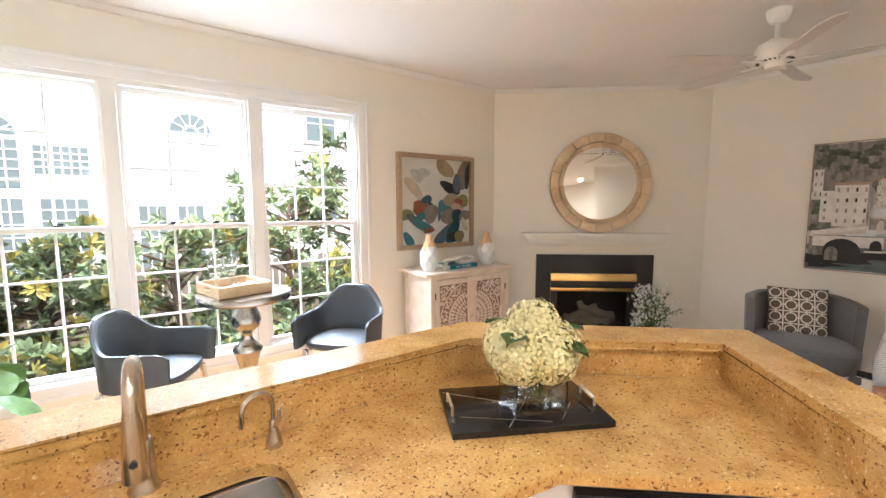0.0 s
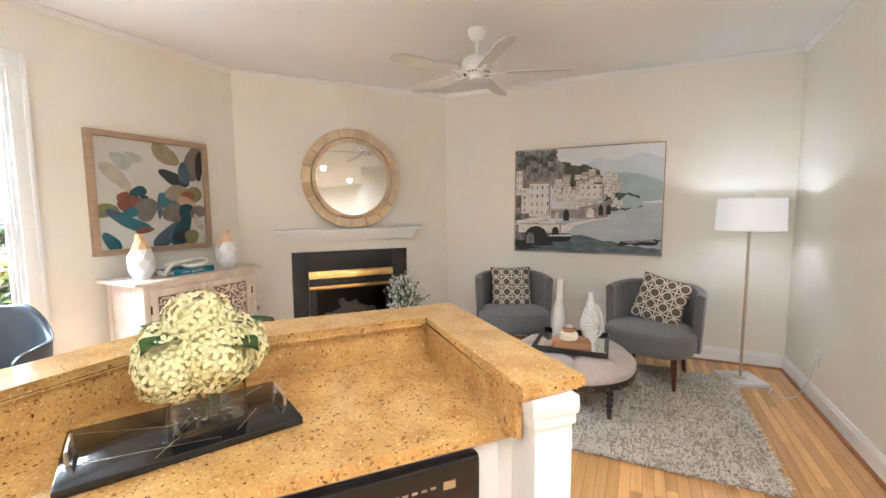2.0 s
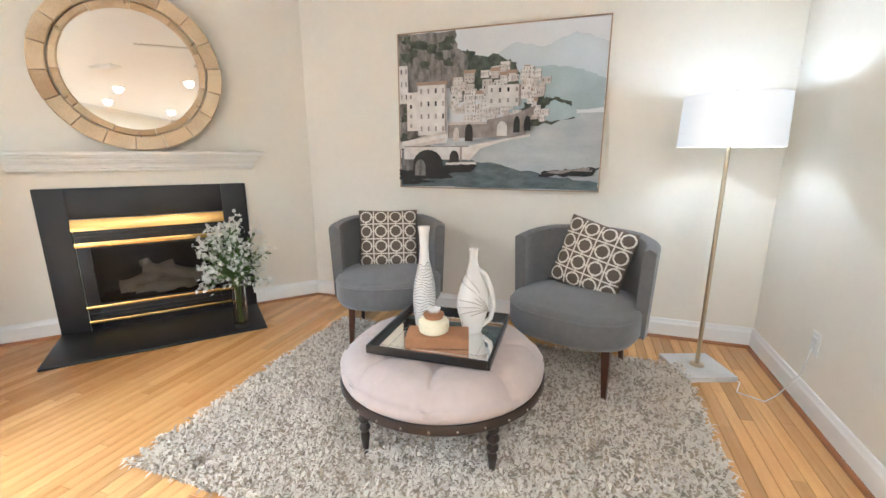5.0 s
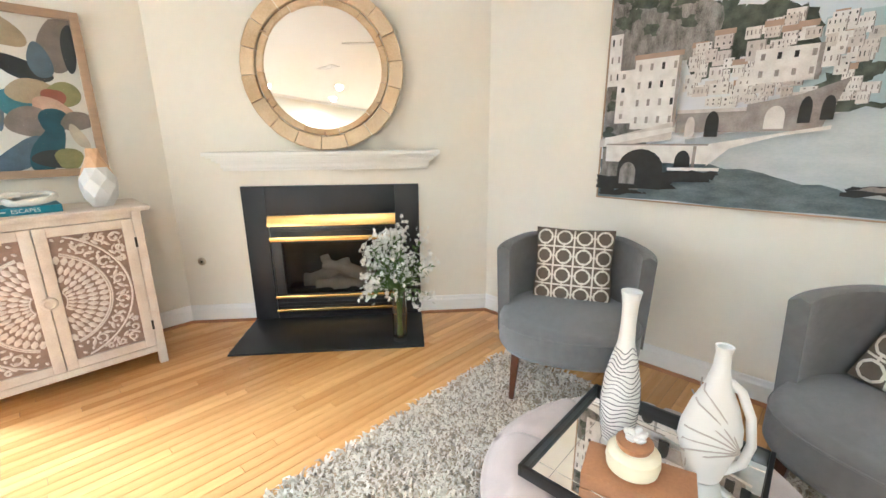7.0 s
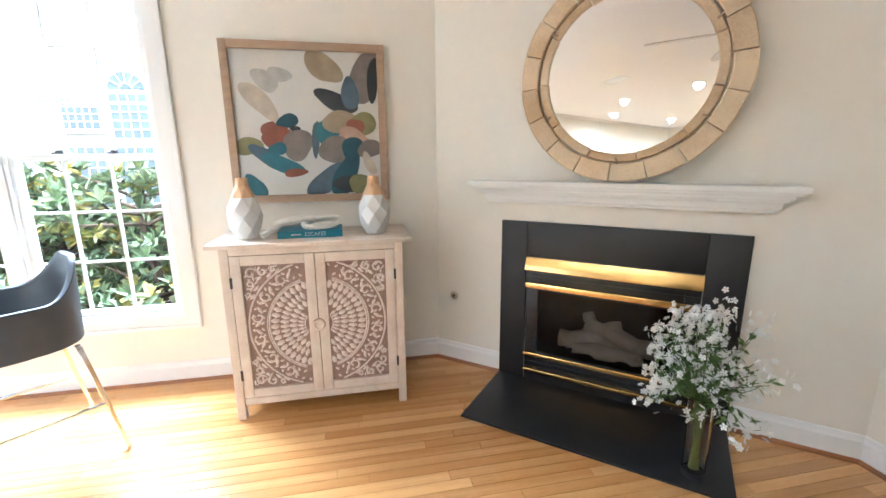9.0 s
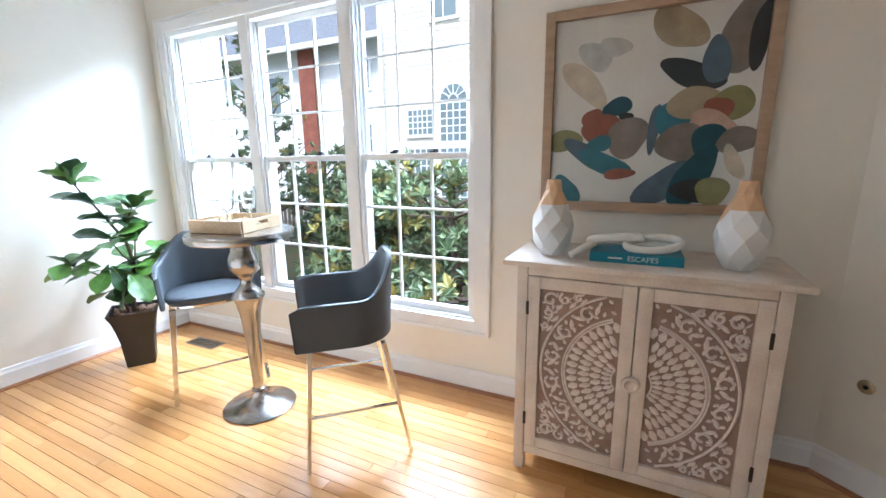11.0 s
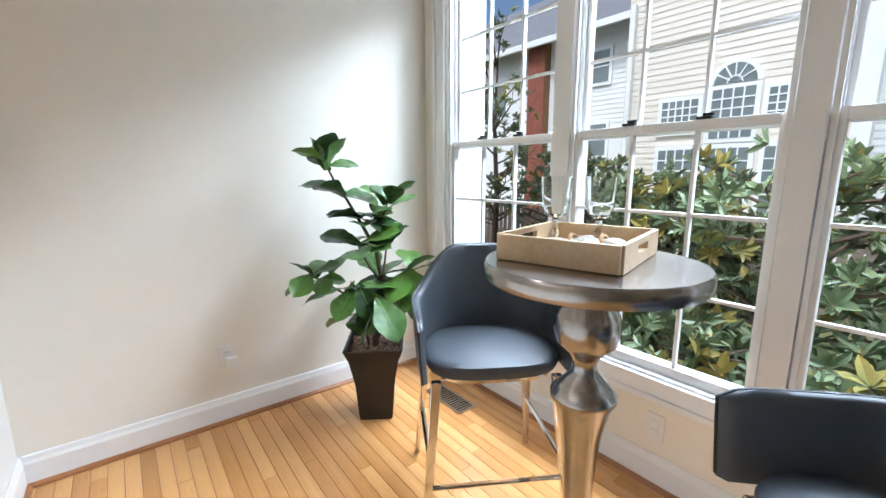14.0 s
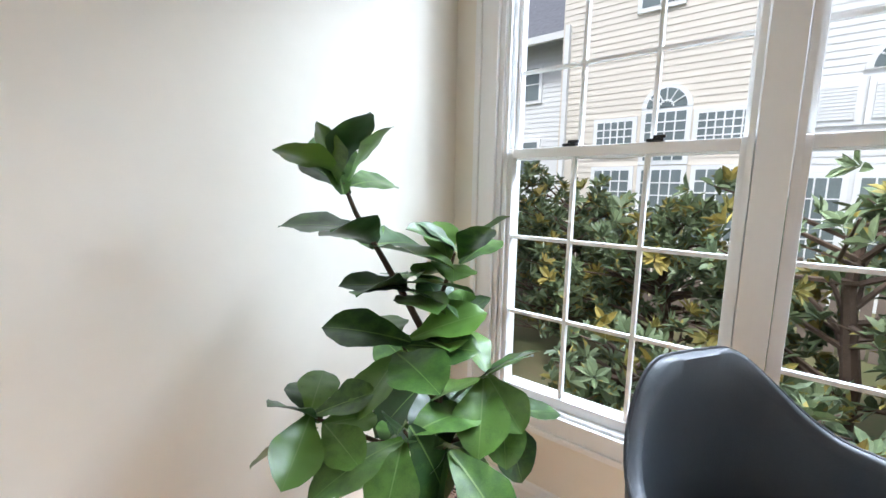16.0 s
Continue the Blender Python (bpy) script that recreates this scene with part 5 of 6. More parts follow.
    add_tube(bm, [(-0.15, -0.02, 0.03), (-0.20, -0.05, 0.0), (-0.235, -0.09, -0.018)], [0.0165, 0.0165, 0.015], 9)
    finish("rope", bm, ROPE, kn, True)


def abstract_art():
    W, T, y = 0.945, 0.945, 3.678
    a = thing("abstract_painting", "framed abstract painting of overlapping teal, rust and grey shapes", "picture", pose(2.213, y, 1.17))
    bm = bmesh.new()
    f = 0.045
    for x0, x1, z0, z1 in ((0, f, 0, T), (W - f, W, 0, T), (f, W - f, 0, f), (f, W - f, T - f, T)):
        add_box(bm, x0, x1, -0.045, 0, z0, z1, None, 0.003)
    finish("frame", bm, FRAMEWOOD, a, True, label="greyed oak frame")
    box_part(a, "canvas", material("art_ground", (0.70, 0.68, 0.62), 0.5, vary=0.08, vary_scale=5), f, W - f, -0.014, -0.004, f, T - f)
    ink = [(0.035, 0.04, 0.045), (0.05, 0.19, 0.24), (0.02, 0.09, 0.12), (0.28, 0.09, 0.05), (0.40, 0.32, 0.20), (0.24, 0.20, 0.17), (0.26, 0.25, 0.10), (0.52, 0.52, 0.48), (0.58, 0.50, 0.38), (0.10, 0.15, 0.20), (0.55, 0.36, 0.25)]
    mats = [material("art_ink", c, 0.45, vary=0.3, vary_scale=14) for c in ink]
    # x, z, half length, half width, turn, ink
    first = [(0.62, 0.90, 0.12, 0.075, -45, 4), (0.91, 0.84, 0.15, 0.09, 70, 5), (0.97, 0.82, 0.12, 0.04, 85, 0), (0.70, 0.665, 0.13, 0.055, -18, 0), (0.80, 0.72, 0.10, 0.05, 100, 9), (0.22, 0.80, 0.09, 0.05, -40, 7), (0.32, 0.84, 0.07, 0.04, -20, 7), (0.17, 0.66, 0.13, 0.06, -50, 8), (0.35, 0.525, 0.06, 0.045, 20, 2), (0.40, 0.47, 0.03, 0.022, 0, 0), (0.22, 0.47, 0.05, 0.04, 60, 3), (0.28, 0.40, 0.10, 0.07, -10, 3), (0.41, 0.36, 0.09, 0.09, 0, 5), (0.07, 0.35, 0.08, 0.055, 0, 6)]
    second = [(0.20, 0.27, 0.11, 0.05, -35, 9), (0.30, 0.22, 0.12, 0.05, -20, 1), (0.38, 0.16, 0.07, 0.025, 10, 3), (0.54, 0.40, 0.12, 0.022, 85, 9), (0.63, 0.45, 0.08, 0.075, 0, 1), (0.73, 0.52, 0.11, 0.07, -10, 4), (0.87, 0.50, 0.09, 0.075, 20, 6), (0.83, 0.49, 0.05, 0.05, 0, 3), (0.81, 0.42, 0.09, 0.05, -15, 10), (0.68, 0.32, 0.11, 0.08, 10, 5), (0.80, 0.33, 0.07, 0.07, 0, 2), (0.93, 0.33, 0.08, 0.055, 0, 5)]
    third = [(0.10, 0.06, 0.08, 0.05, -60, 1), (0.60, 0.10, 0.13, 0.07, 40, 9), (0.74, 0.13, 0.15, 0.07, 70, 2), (0.76, 0.07, 0.10, 0.05, 0, 0), (0.84, 0.07, 0.07, 0.06, 0, 6), (0.92, 0.22, 0.08, 0.03, 110, 8), (0.27, 0.33, 0.05, 0.04, 0, 1)]
    bm = bmesh.new()
    in0, span = f, W - 2 * f
    for k, (x, z, ln, wd, turn, col) in enumerate(first + second + third):
        n, pts = 26, []
        for j in range(n):
            q = 2 * math.pi * j / n
            w = 1 + 0.10 * math.sin(2 * q + k) + 0.07 * math.sin(3 * q + 2.1 * k)
            px, pz = 1.22 * ln * math.cos(q) * w, 1.18 * wd * math.sin(q) * w
            t = radians(turn)
            ux, uz = x + px * math.cos(t) - pz * math.sin(t), z + px * math.sin(t) + pz * math.cos(t)
            pts.append((in0 + span * min(max(ux, 0.0), 1.0), -0.0145 - 0.00012 * k, f + span * min(max(uz, 0.0), 1.0)))
        face = bm.faces.new([bm.verts.new(p) for p in pts])
        face.material_index = col
    finish("paint", bm, mats, a, label="overlapping painted shapes")
    g = box_part(a, "glass", PANE, f, W - f, -0.026, -0.024, f, T - f)
    g.visible_shadow = False


# ---- window nook ----
def bar_table():
    t = thing("pedestal_bar_table", "round bar table with cast aluminium baluster pedestal", "table", pose(0.715, 2.99, 0))
    lathe_part(t, "top", PEWTER, [(0.0, 1.016), (0.252, 1.016), (0.272, 1.022), (0.277, 1.034), (0.277, 1.058), (0.271, 1.068), (0.0, 1.07)], 72, close=False)
    prof = [(0.0, 0.0), (0.20, 0.0), (0.205, 0.008), (0.195, 0.016), (0.12, 0.034), (0.055, 0.06), (0.036, 0.085), (0.032, 0.10), (0.040, 0.108), (0.040, 0.118), (0.030, 0.125), (0.031, 0.16), (0.036, 0.30), (0.044, 0.45), (0.055, 0.58), (0.075, 0.665), (0.088, 0.685), (0.088, 0.70), (0.06, 0.73), (0.036, 0.76), (0.032, 0.79), (0.045, 0.815), (0.078, 0.845), (0.088, 0.885), (0.082, 0.925), (0.066, 0.955), (0.064, 1.0), (0.09, 1.008), (0.09, 1.017)]
    lathe_part(t, "pedestal", PEWTER, prof, 48, close=False, angle=50)

    tr = thing("wooden_tray", "pale wooden serving tray with cut handles on the bar table", "tray", pose(0.66, 3.015, 1.0705, 0, 0, 14))
    a, b, h, w = 0.155, 0.17, 0.066, 0.012
    bm = bmesh.new()
    for s in (-1, 1):
        add_box(bm, -a, a, s * b - w / 2, s * b + w / 2, 0, h, None, 0.002)
        for y0, y1, z0, z1 in ((-b + w / 2, b - w / 2, 0, 0.030), (-b + w / 2, b - w / 2, 0.05, h), (-b + w / 2, -0.05, 0.030, 0.05), (0.05, b - w / 2, 0.030, 0.05)):
            add_box(bm, s * a - w / 2, s * a + w / 2, y0, y1, z0, z1)
    add_box(bm, -a + w / 2, a - w / 2, -b + w / 2, b - w / 2, 0, 0.010)
    finish("body", bm, PALEWOOD, tr, True)
    for x, y in ((-0.09, 0.045), (0.02, 0.09)):
        g = thing("wine_goblet", "clear cut-glass goblet standing in the tray", "glass", pose(0.66, 3.015, 1.0815, 0, 0, 14) @ pose(x, y, 0), "goblets")
        lathe_part(g, "goblet", GLASS, [(0.0, 0.0), (0.036, 0.0), (0.036, 0.003), (0.012, 0.008), (0.008, 0.025), (0.013, 0.04), (0.007, 0.055), (0.010, 0.078), (0.03, 0.092), (0.039, 0.12), (0.044, 0.20), (0.0425, 0.20), (0.037, 0.12), (0.028, 0.096), (0.0, 0.088)], 28, close=False)
    rnd = random.Random(2)
    nap = thing("napkin_bundle", "crumpled cream napkins with wooden rings in the tray", "napkin", pose(0.66, 3.015, 1.0815, 0, 0, 14))
    bm = bmesh.new()
    for k in range(4):
        c = Vector((-0.03 + 0.04 * k, -0.06 + 0.05 * (k % 2), 0.022))
        r = bmesh.ops.create_icosphere(bm, subdivisions=3, radius=1, matrix=Matrix.Translation(c) @ Matrix.Rotation(k, 4, "Z") @ Matrix.Diagonal((0.055, 0.028, 0.022, 1)))
        for v in r["verts"]:
            v.co += (v.co - c) * 0.35 * noise.noise(v.co * 38)
    finish("cloth", bm, ROPE, nap, True, angle=80)
    for x, y in ((0.0, -0.05), (0.07, -0.02)):
        bm = bmesh.new()
        add_tube(bm, [(x + 0.004 * math.cos(2 * q), y + 0.03 * math.cos(q), 0.026 + 0.026 * math.sin(q)) for q in (2 * math.pi * k / 20 for k in range(20))], 0.005, 6, True)
        finish("ring", bm, SANDCLAY, nap, True)


def bar_stool(m):
    s = thing("bar_stool", "blue-grey leather bar stool with wraparound back and chrome legs", "stool", m, "bar stools")
    seat = 0.655

    def top(q):
        k = min(1.0, abs(q) / radians(112))
        e = 0.5 - 0.5 * math.cos(math.pi * min(1, max(0, (k - 0.18) / 0.55)))
        tuck = max(0.0, abs(q) - radians(126)) / radians(8)
        return seat + 0.335 - 0.175 * e - 0.022 * tuck ** 2

    reach = radians(134)

    def inner(q):
        """A round back that runs on into two straight arms."""
        a = abs(q)
        return 0.175 + 0.072 * math.sin(a) ** 2 if a < math.pi / 2 else 0.247 / math.sin(a)

    shell = barrel_shell(inner, 0.026, top, 0.605, reach, 64, 10, 1.0, 0.22)
    finish("backrest", shell, LEATHER, s, True, angle=60)
    bm = bmesh.new()

    def rim(q, z):
        r = (inner(q) + 0.026) * (1 + 0.22 * (z - 0.605))
        return (-r * math.cos(q), r * math.sin(q), z + 0.002)

    line = [rim(q, top(q)) for q in (reach * (j / 32 - 1) for j in range(65))]
    heights = [0.61 + (top(reach) - 0.61) * j / 4 for j in range(4)]
    add_tube(bm, [rim(-reach, z) for z in heights] + line + [rim(reach, z) for z in heights[::-1]], 0.0042, 6)
    finish("piping", bm, PIPING, s, True, label="dark piping along the rim")
    out = []
    for k in range(40):
        q = 2 * math.pi * k / 40
        c, d = math.cos(q), math.sin(q)
        x = 0.208 * abs(c) ** 0.6 * (1 if c > 0 else -1)
        y = 0.247 * abs(d) ** 0.65 * (1 if d > 0 else -1)
        out.append((x + 0.042, y * (1 if x > 0 else 1 + 0.9 * x)))
    bm = bmesh.new()
    cushion(bm, out, 0.605, seat, 0.02, 0.014)
    finish("seat", bm, LEATHER, s, True, angle=60)
    bm = bmesh.new()
    add_prism(bm, [(x * 0.93, y * 0.93) for x, y in out], 0.588, 0.606)
    finish("seat_frame", bm, CHROME, s)
    for sx in (1, -1):
        for sy in (1, -1):
            bm = bmesh.new()
            v = add_box(bm, -0.008, 0.008, -0.012, 0.012, 0, 0.589)
            for w in v:
                low = w.co.z < 0.1
                w.co.x = w.co.x * (1 if low else 1.5) + (0.245 if low else (0.20 if sx > 0 else 0.135)) * sx
                w.co.y = w.co.y * (1 if low else 1.5) + (0.262 if low else 0.215) * sy
            bmesh.ops.bevel(bm, geom=list(bm.edges), offset=0.002, segments=1, affect="EDGES")
            finish("leg", bm, CHROME, s, True)
    for z, a, b in ((0.20, (1, 1), (1, -1)), (0.27, (1, 1), (-1, 1)), (0.27, (1, -1), (-1, -1))):
        kx, kb, ky = 0.245 - 0.045 * z / 0.567, 0.245 - 0.11 * z / 0.567, 0.262 - 0.047 * z / 0.567
        bm = bmesh.new()
        add_tube(bm, [((kx if a[0] > 0 else kb) * a[0], ky * a[1], z), ((kx if b[0] > 0 else kb) * b[0], ky * b[1], z)], 0.009, 8)
        finish("stretcher", bm, CHROME, s, True)
    return s


def fiddle_leaf():
    p = thing("fiddle_leaf_plant", "fiddle-leaf fig in a tapered dark pot with gravel", "plant", pose(-0.572, 3.04, 0))
    bm = bmesh.new()
    rings = []
    for hw, z in ((0.085, 0), (0.088, 0.02), (0.10, 0.20), (0.125, 0.34), (0.148, 0.405), (0.150, 0.412), (0.140, 0.412), (0.128, 0.37)):
        rings.append([bm.verts.new((sx * hw, sy * hw, z)) for sx, sy in ((1, 1), (-1, 1), (-1, -1), (1, -1))])
    for a, b in zip(rings, rings[1:]):
        for k in range(4):
            bm.faces.new((a[k], a[(k + 1) % 4], b[(k + 1) % 4], b[k]))
    bm.faces.new(rings[0][::-1])
    bm.faces.new(rings[-1])
    bmesh.ops.bevel(bm, geom=[e for e in bm.edges if abs(e.verts[0].co.z - e.verts[1].co.z) > 0.015], offset=0.006, segments=2, affect="EDGES")
    turn = pose(0, 0, 0, 0, 0, 56)
    finish("pot", bm, POT, p, True, turn, "tapered dark bronze pot")
    rnd = random.Random(6)
    bm = bmesh.new()
    for _ in range(420):
        x, y = rnd.uniform(-0.13, 0.13), rnd.uniform(-0.13, 0.13)
        bmesh.ops.create_icosphere(bm, subdivisions=1, radius=rnd.uniform(0.006, 0.011), matrix=Matrix.Translation((x, y, 0.383 + rnd.uniform(0, 0.008))) @ Euler((rnd.uniform(0, 6), 0, rnd.uniform(0, 6))).to_matrix().to_4x4() @ Matrix.Diagonal((1, 0.75, 0.6, 1)))
    tagged(finish("gravel", bm, GRAVEL, p, m=turn), kind="stuff")

    def spot(side, deep, z):
        """A point of the plant: along the corner's open side, towards the corner, height."""
        return Vector((0.442 * side - 0.897 * deep, 0.897 * side + 0.442 * deep, z))

    bm = bmesh.new()
    stem = [spot(0, 0, 0.36), spot(0.005, 0, 0.50), spot(0.02, 0.01, 0.60), spot(0.045, 0, 0.73), spot(0.02, 0, 0.90)]
    add_tube(bm, stem, [0.019, 0.017, 0.016, 0.013, 0.011], 8)
    add_tube(bm, [stem[-1], spot(-0.045, 0.01, 1.03), spot(-0.12, 0.02, 1.17), spot(-0.175, 0.01, 1.26), spot(-0.205, 0, 1.33)], [0.010, 0.009, 0.007, 0.006, 0.004], 7)
    add_tube(bm, [stem[-1], spot(0.045, 0, 1.03), spot(0.09, 0.01, 1.15)], [0.009, 0.007, 0.004], 7)
    add_tube(bm, [spot(-0.03, 0.02, 0.38), spot(-0.05, -0.02, 0.47), spot(-0.085, -0.03, 0.58)], [0.007, 0.006, 0.004], 6)
    # rosettes: side, deep, height, leaves, size, rise, spread of rise
    rosettes = [(-0.205, 0, 1.33, 7, 0.165, 0.75, 0.5), (-0.12, 0.02, 1.185, 5, 0.20, 0.25, 0.3), (-0.055, 0.01, 1.07, 7, 0.19, 0.10, 0.35), (0.09, 0.01, 1.14, 8, 0.165, 0.45, 0.6),
                (0.075, 0.0, 0.93, 5, 0.17, 0.55, 0.5), (-0.07, -0.03, 0.93, 7, 0.20, 0.05, 0.5), (-0.285, -0.04, 0.785, 8, 0.17, 0.15, 0.7), (-0.10, -0.13, 0.76, 6, 0.21, -0.35, 0.6),
                (0.0, -0.14, 0.70, 5, 0.22, -0.6, 0.5), (0.05, 0.13, 0.74, 5, 0.20, 0.0, 0.6), (0.19, 0.0, 0.78, 7, 0.20, 0.05, 0.7), (0.22, -0.06, 0.70, 6, 0.20, -0.5, 0.6), (-0.085, -0.03, 0.60, 4, 0.17, -0.2, 0.6)]
    for side, deep, z, count, size, rise, wide in rosettes[4:12]:
        foot = stem[3] if z > 0.85 else stem[2]
        end = spot(side, deep, z)
        add_tube(bm, [foot, foot.lerp(end, 0.5) + Vector((0, 0, -0.02)), end], [0.008, 0.006, 0.004], 6)
    finish("trunk", bm, BARK, p, True)
    shapes = []
    for k in range(5):
        bm = bmesh.new()
        nu, nv, bend, fold = 12, 6, 0.15 + 0.10 * k, 0.28 - 0.04 * k
        grid = []
        for i in range(nu + 1):
            t = i / nu
            wide = 0.36 * (math.sin(math.pi * min(1, t * 0.98 + 0.02)) ** 0.55) * (0.52 + 0.62 * t - 0.10 * math.sin(2.5 * math.pi * t))
            row = []
            for j in range(nv + 1):
                s = 2 * j / nv - 1
                wave = 0.018 * math.sin(9 * t + 2 * s + k) * abs(s)
                row.append(bm.verts.new((t, s * wide, fold * abs(s) * wide - bend * t * t * 0.5 + wave + 0.012 * math.cos(t * 22) * abs(s))))
            grid.append(row)
        for i in range(nu):
            for j in range(nv):
                bm.faces.new((grid[i][j], grid[i + 1][j], grid[i + 1][j + 1], grid[i][j + 1]))
        n_leaf = len(bm.faces)
        for i in range(nu):
            t0, t1 = i / nu, (i + 1) / nu
            mid0, mid1 = grid[i][nv // 2].co, grid[i + 1][nv // 2].co
            w0, w1 = 0.012 * (1 - t0) + 0.002, 0.012 * (1 - t1) + 0.002
            up = Vector((0, 0, 0.006))
            f = bm.faces.new([bm.verts.new(c) for c in (mid0 + up + Vector((0, -w0, 0)), mid1 + up + Vector((0, -w1, 0)), mid1 + up + Vector((0, w1, 0)), mid0 + up + Vector((0, w0, 0)))])
            f.material_index = 1
        me = bpy.data.meshes.new("leaf")
        bm.to_mesh(me)
        bm.free()
        me.materials.append(LEAF)
        me.materials.append(VEIN)
        me.shade_smooth()
        shapes.append(me)

    def leaf(at, q, tilt, size, roll=0.0):
        ob = new("leaf", rnd.choice(shapes))
        ob.parent = p
        ob.matrix_basis = Matrix.Translation(at) @ Matrix.Rotation(q, 4, "Z") @ Matrix.Rotation(-tilt, 4, "Y") @ Matrix.Rotation(roll, 4, "X") @ Matrix.Diagonal((size, size, size, 1))

    for side, deep, z, count, size, rise, wide in rosettes:
        for k in range(count):
            at = spot(side + rnd.uniform(-0.02, 0.02), deep + rnd.uniform(-0.02, 0.02), z + rnd.uniform(-0.03, 0.02))
            leaf(at, k * 6.283 / count + rnd.uniform(-0.35, 0.35) + side * 9, rise + rnd.uniform(-wide, wide), size * rnd.uniform(0.85, 1.12), rnd.uniform(-0.5, 0.5))


def hydrangeas():
    m = pose(1.205, 1.095, 0.9155, 0, 0, -28)
    t = thing("black_marble_tray", "black marble tray with gold veins and brass handles on the counter", "tray", m)
    box_part(t, "slab", GLOSSBLACK, -0.26, 0.26, -0.155, 0.155, 0, 0.022, 0.004)
    bm = bmesh.new()
    for x0, y0, x1, y1 in ((-0.25, 0.12, 0.02, -0.02), (-0.22, -0.06, 0.06, -0.13), (-0.08, -0.14, 0.03, 0.02), (0.03, 0.0, 0.22, 0.13), (0.10, -0.12, 0.17, -0.02)):
        d = Vector((x1 - x0, y1 - y0, 0))
        add_box(bm, 0, d.length, -0.0014, 0.0014, 0.0222, 0.0226, Matrix.Translation((x0, y0, 0)) @ Matrix.Rotation(math.atan2(d.y, d.x), 4, "Z"))
    finish("vein", bm, SOFTBRASS, t, label="thin gold veins")
    for s in (-1, 1):
        bm = bmesh.new()
        add_tube(bm, [(s * 0.242, -0.05, 0.02), (s * 0.242, -0.05, 0.05), (s * 0.242, 0.05, 0.05), (s * 0.242, 0.05, 0.02)], 0.005, 8)
        finish("handle", bm, SOFTBRASS, t, True)
    v = thing("hydrangea_vase", "cream hydrangeas in a square clear glass vase", "flowers", pose(1.245, 1.08, 0.938, 0, 0, -26))
    h, w = 0.125, 0.088
    bm = bmesh.new()
    for box in ((-w, w, -w, -w + 0.006, 0, h), (-w, w, w - 0.006, w, 0, h), (-w, -w + 0.006, -w + 0.006, w - 0.006, 0, h), (w - 0.006, w, -w + 0.006, w - 0.006, 0, h), (-w + 0.006, w - 0.006, -w + 0.006, w - 0.006, 0, 0.014)):
        add_box(bm, *box)
    finish("vase", bm, GLASS, v, label="square clear glass vase")
    rnd = random.Random(9)
    bm = bmesh.new()
    for _ in range(70):
        bmesh.ops.create_icosphere(bm, subdivisions=1, radius=rnd.uniform(0.007, 0.012), matrix=Matrix.Translation((rnd.uniform(-0.06, 0.06), rnd.uniform(-0.06, 0.06), 0.022 + rnd.uniform(0, 0.02))))
    finish("pebble", bm, GLASS, v, True)
    stems, bm, leaves = bmesh.new(), bmesh.new(), bmesh.new()
    heads = [Vector((0.082 * math.cos(q), 0.082 * math.sin(q), z)) for q, z in ((0, 0.19), (1.25, 0.185), (2.5, 0.19), (3.75, 0.18), (5.0, 0.19))] + [Vector((0, 0, 0.27))]
    for hd in heads:
        add_tube(stems, [(hd.x * 0.2 + 0.02, hd.y * 0.2, 0.02), (hd.x * 0.4, hd.y * 0.4, 0.10), hd], 0.004, 6)
        bmesh.ops.create_icosphere(bm, subdivisions=2, radius=0.068, matrix=Matrix.Translation(hd))
        for k in range(120):
            z = 1 - 2 * (k + 0.5) / 120
            q = 2.39996 * k
            n = Vector((math.sqrt(1 - z * z) * math.cos(q), math.sqrt(1 - z * z) * math.sin(q), z))
            c = hd + n * rnd.uniform(0.078, 0.092)
            t4 = Matrix.Translation(c) @ n.to_track_quat("Z", "Y").to_matrix().to_4x4() @ Matrix.Rotation(rnd.uniform(0, 6), 4, "Z") @ Matrix.Rotation(rnd.uniform(-0.4, 0.4), 4, "X")
            for j in range(4):
                w0 = math.pi / 2 * j
                pts = [(0, 0, 0), (0.011 * math.cos(w0 - 0.62), 0.011 * math.sin(w0 - 0.62), 0.004), (0.0195 * math.cos(w0 - 0.25), 0.0195 * math.sin(w0 - 0.25), 0.0015), (0.0195 * math.cos(w0 + 0.25), 0.0195 * math.sin(w0 + 0.25), 0.0015), (0.011 * math.cos(w0 + 0.62), 0.011 * math.sin(w0 + 0.62), 0.004)]
                bm.faces.new([bm.verts.new(t4 @ Vector(pt)) for pt in pts])
    finish("stem", stems, STEM, v)
    tagged(finish("floret", bm, PETAL, v), kind="stuff")
    for q, z, ln in ((0.2, 0.20, 0.11), (2.2, 0.21, 0.10), (3.9, 0.22, 0.09), (5.2, 0.19, 0.11)):
        base = Matrix.Translation((0.10 * math.cos(q), 0.10 * math.sin(q), z + 0.03)) @ Matrix.Rotation(q, 4, "Z") @ Matrix.Rotation(-0.25, 4, "Y")
        rows = [[leaves.verts.new(base @ Vector((ln * i / 6, s * 0.045 * math.sin(math.pi * min(0.999, i / 6 + 0.02)), 0.015 * abs(s) - 0.03 * (i / 6) ** 2))) for s in (-1, 0, 1)] for i in range(7)]
        for a, b in zip(rows, rows[1:]):
            for j in range(2):
                leaves.faces.new((a[j], a[j + 1], b[j + 1], b[j]))
    finish("leaf", leaves, LEAF, v, True)


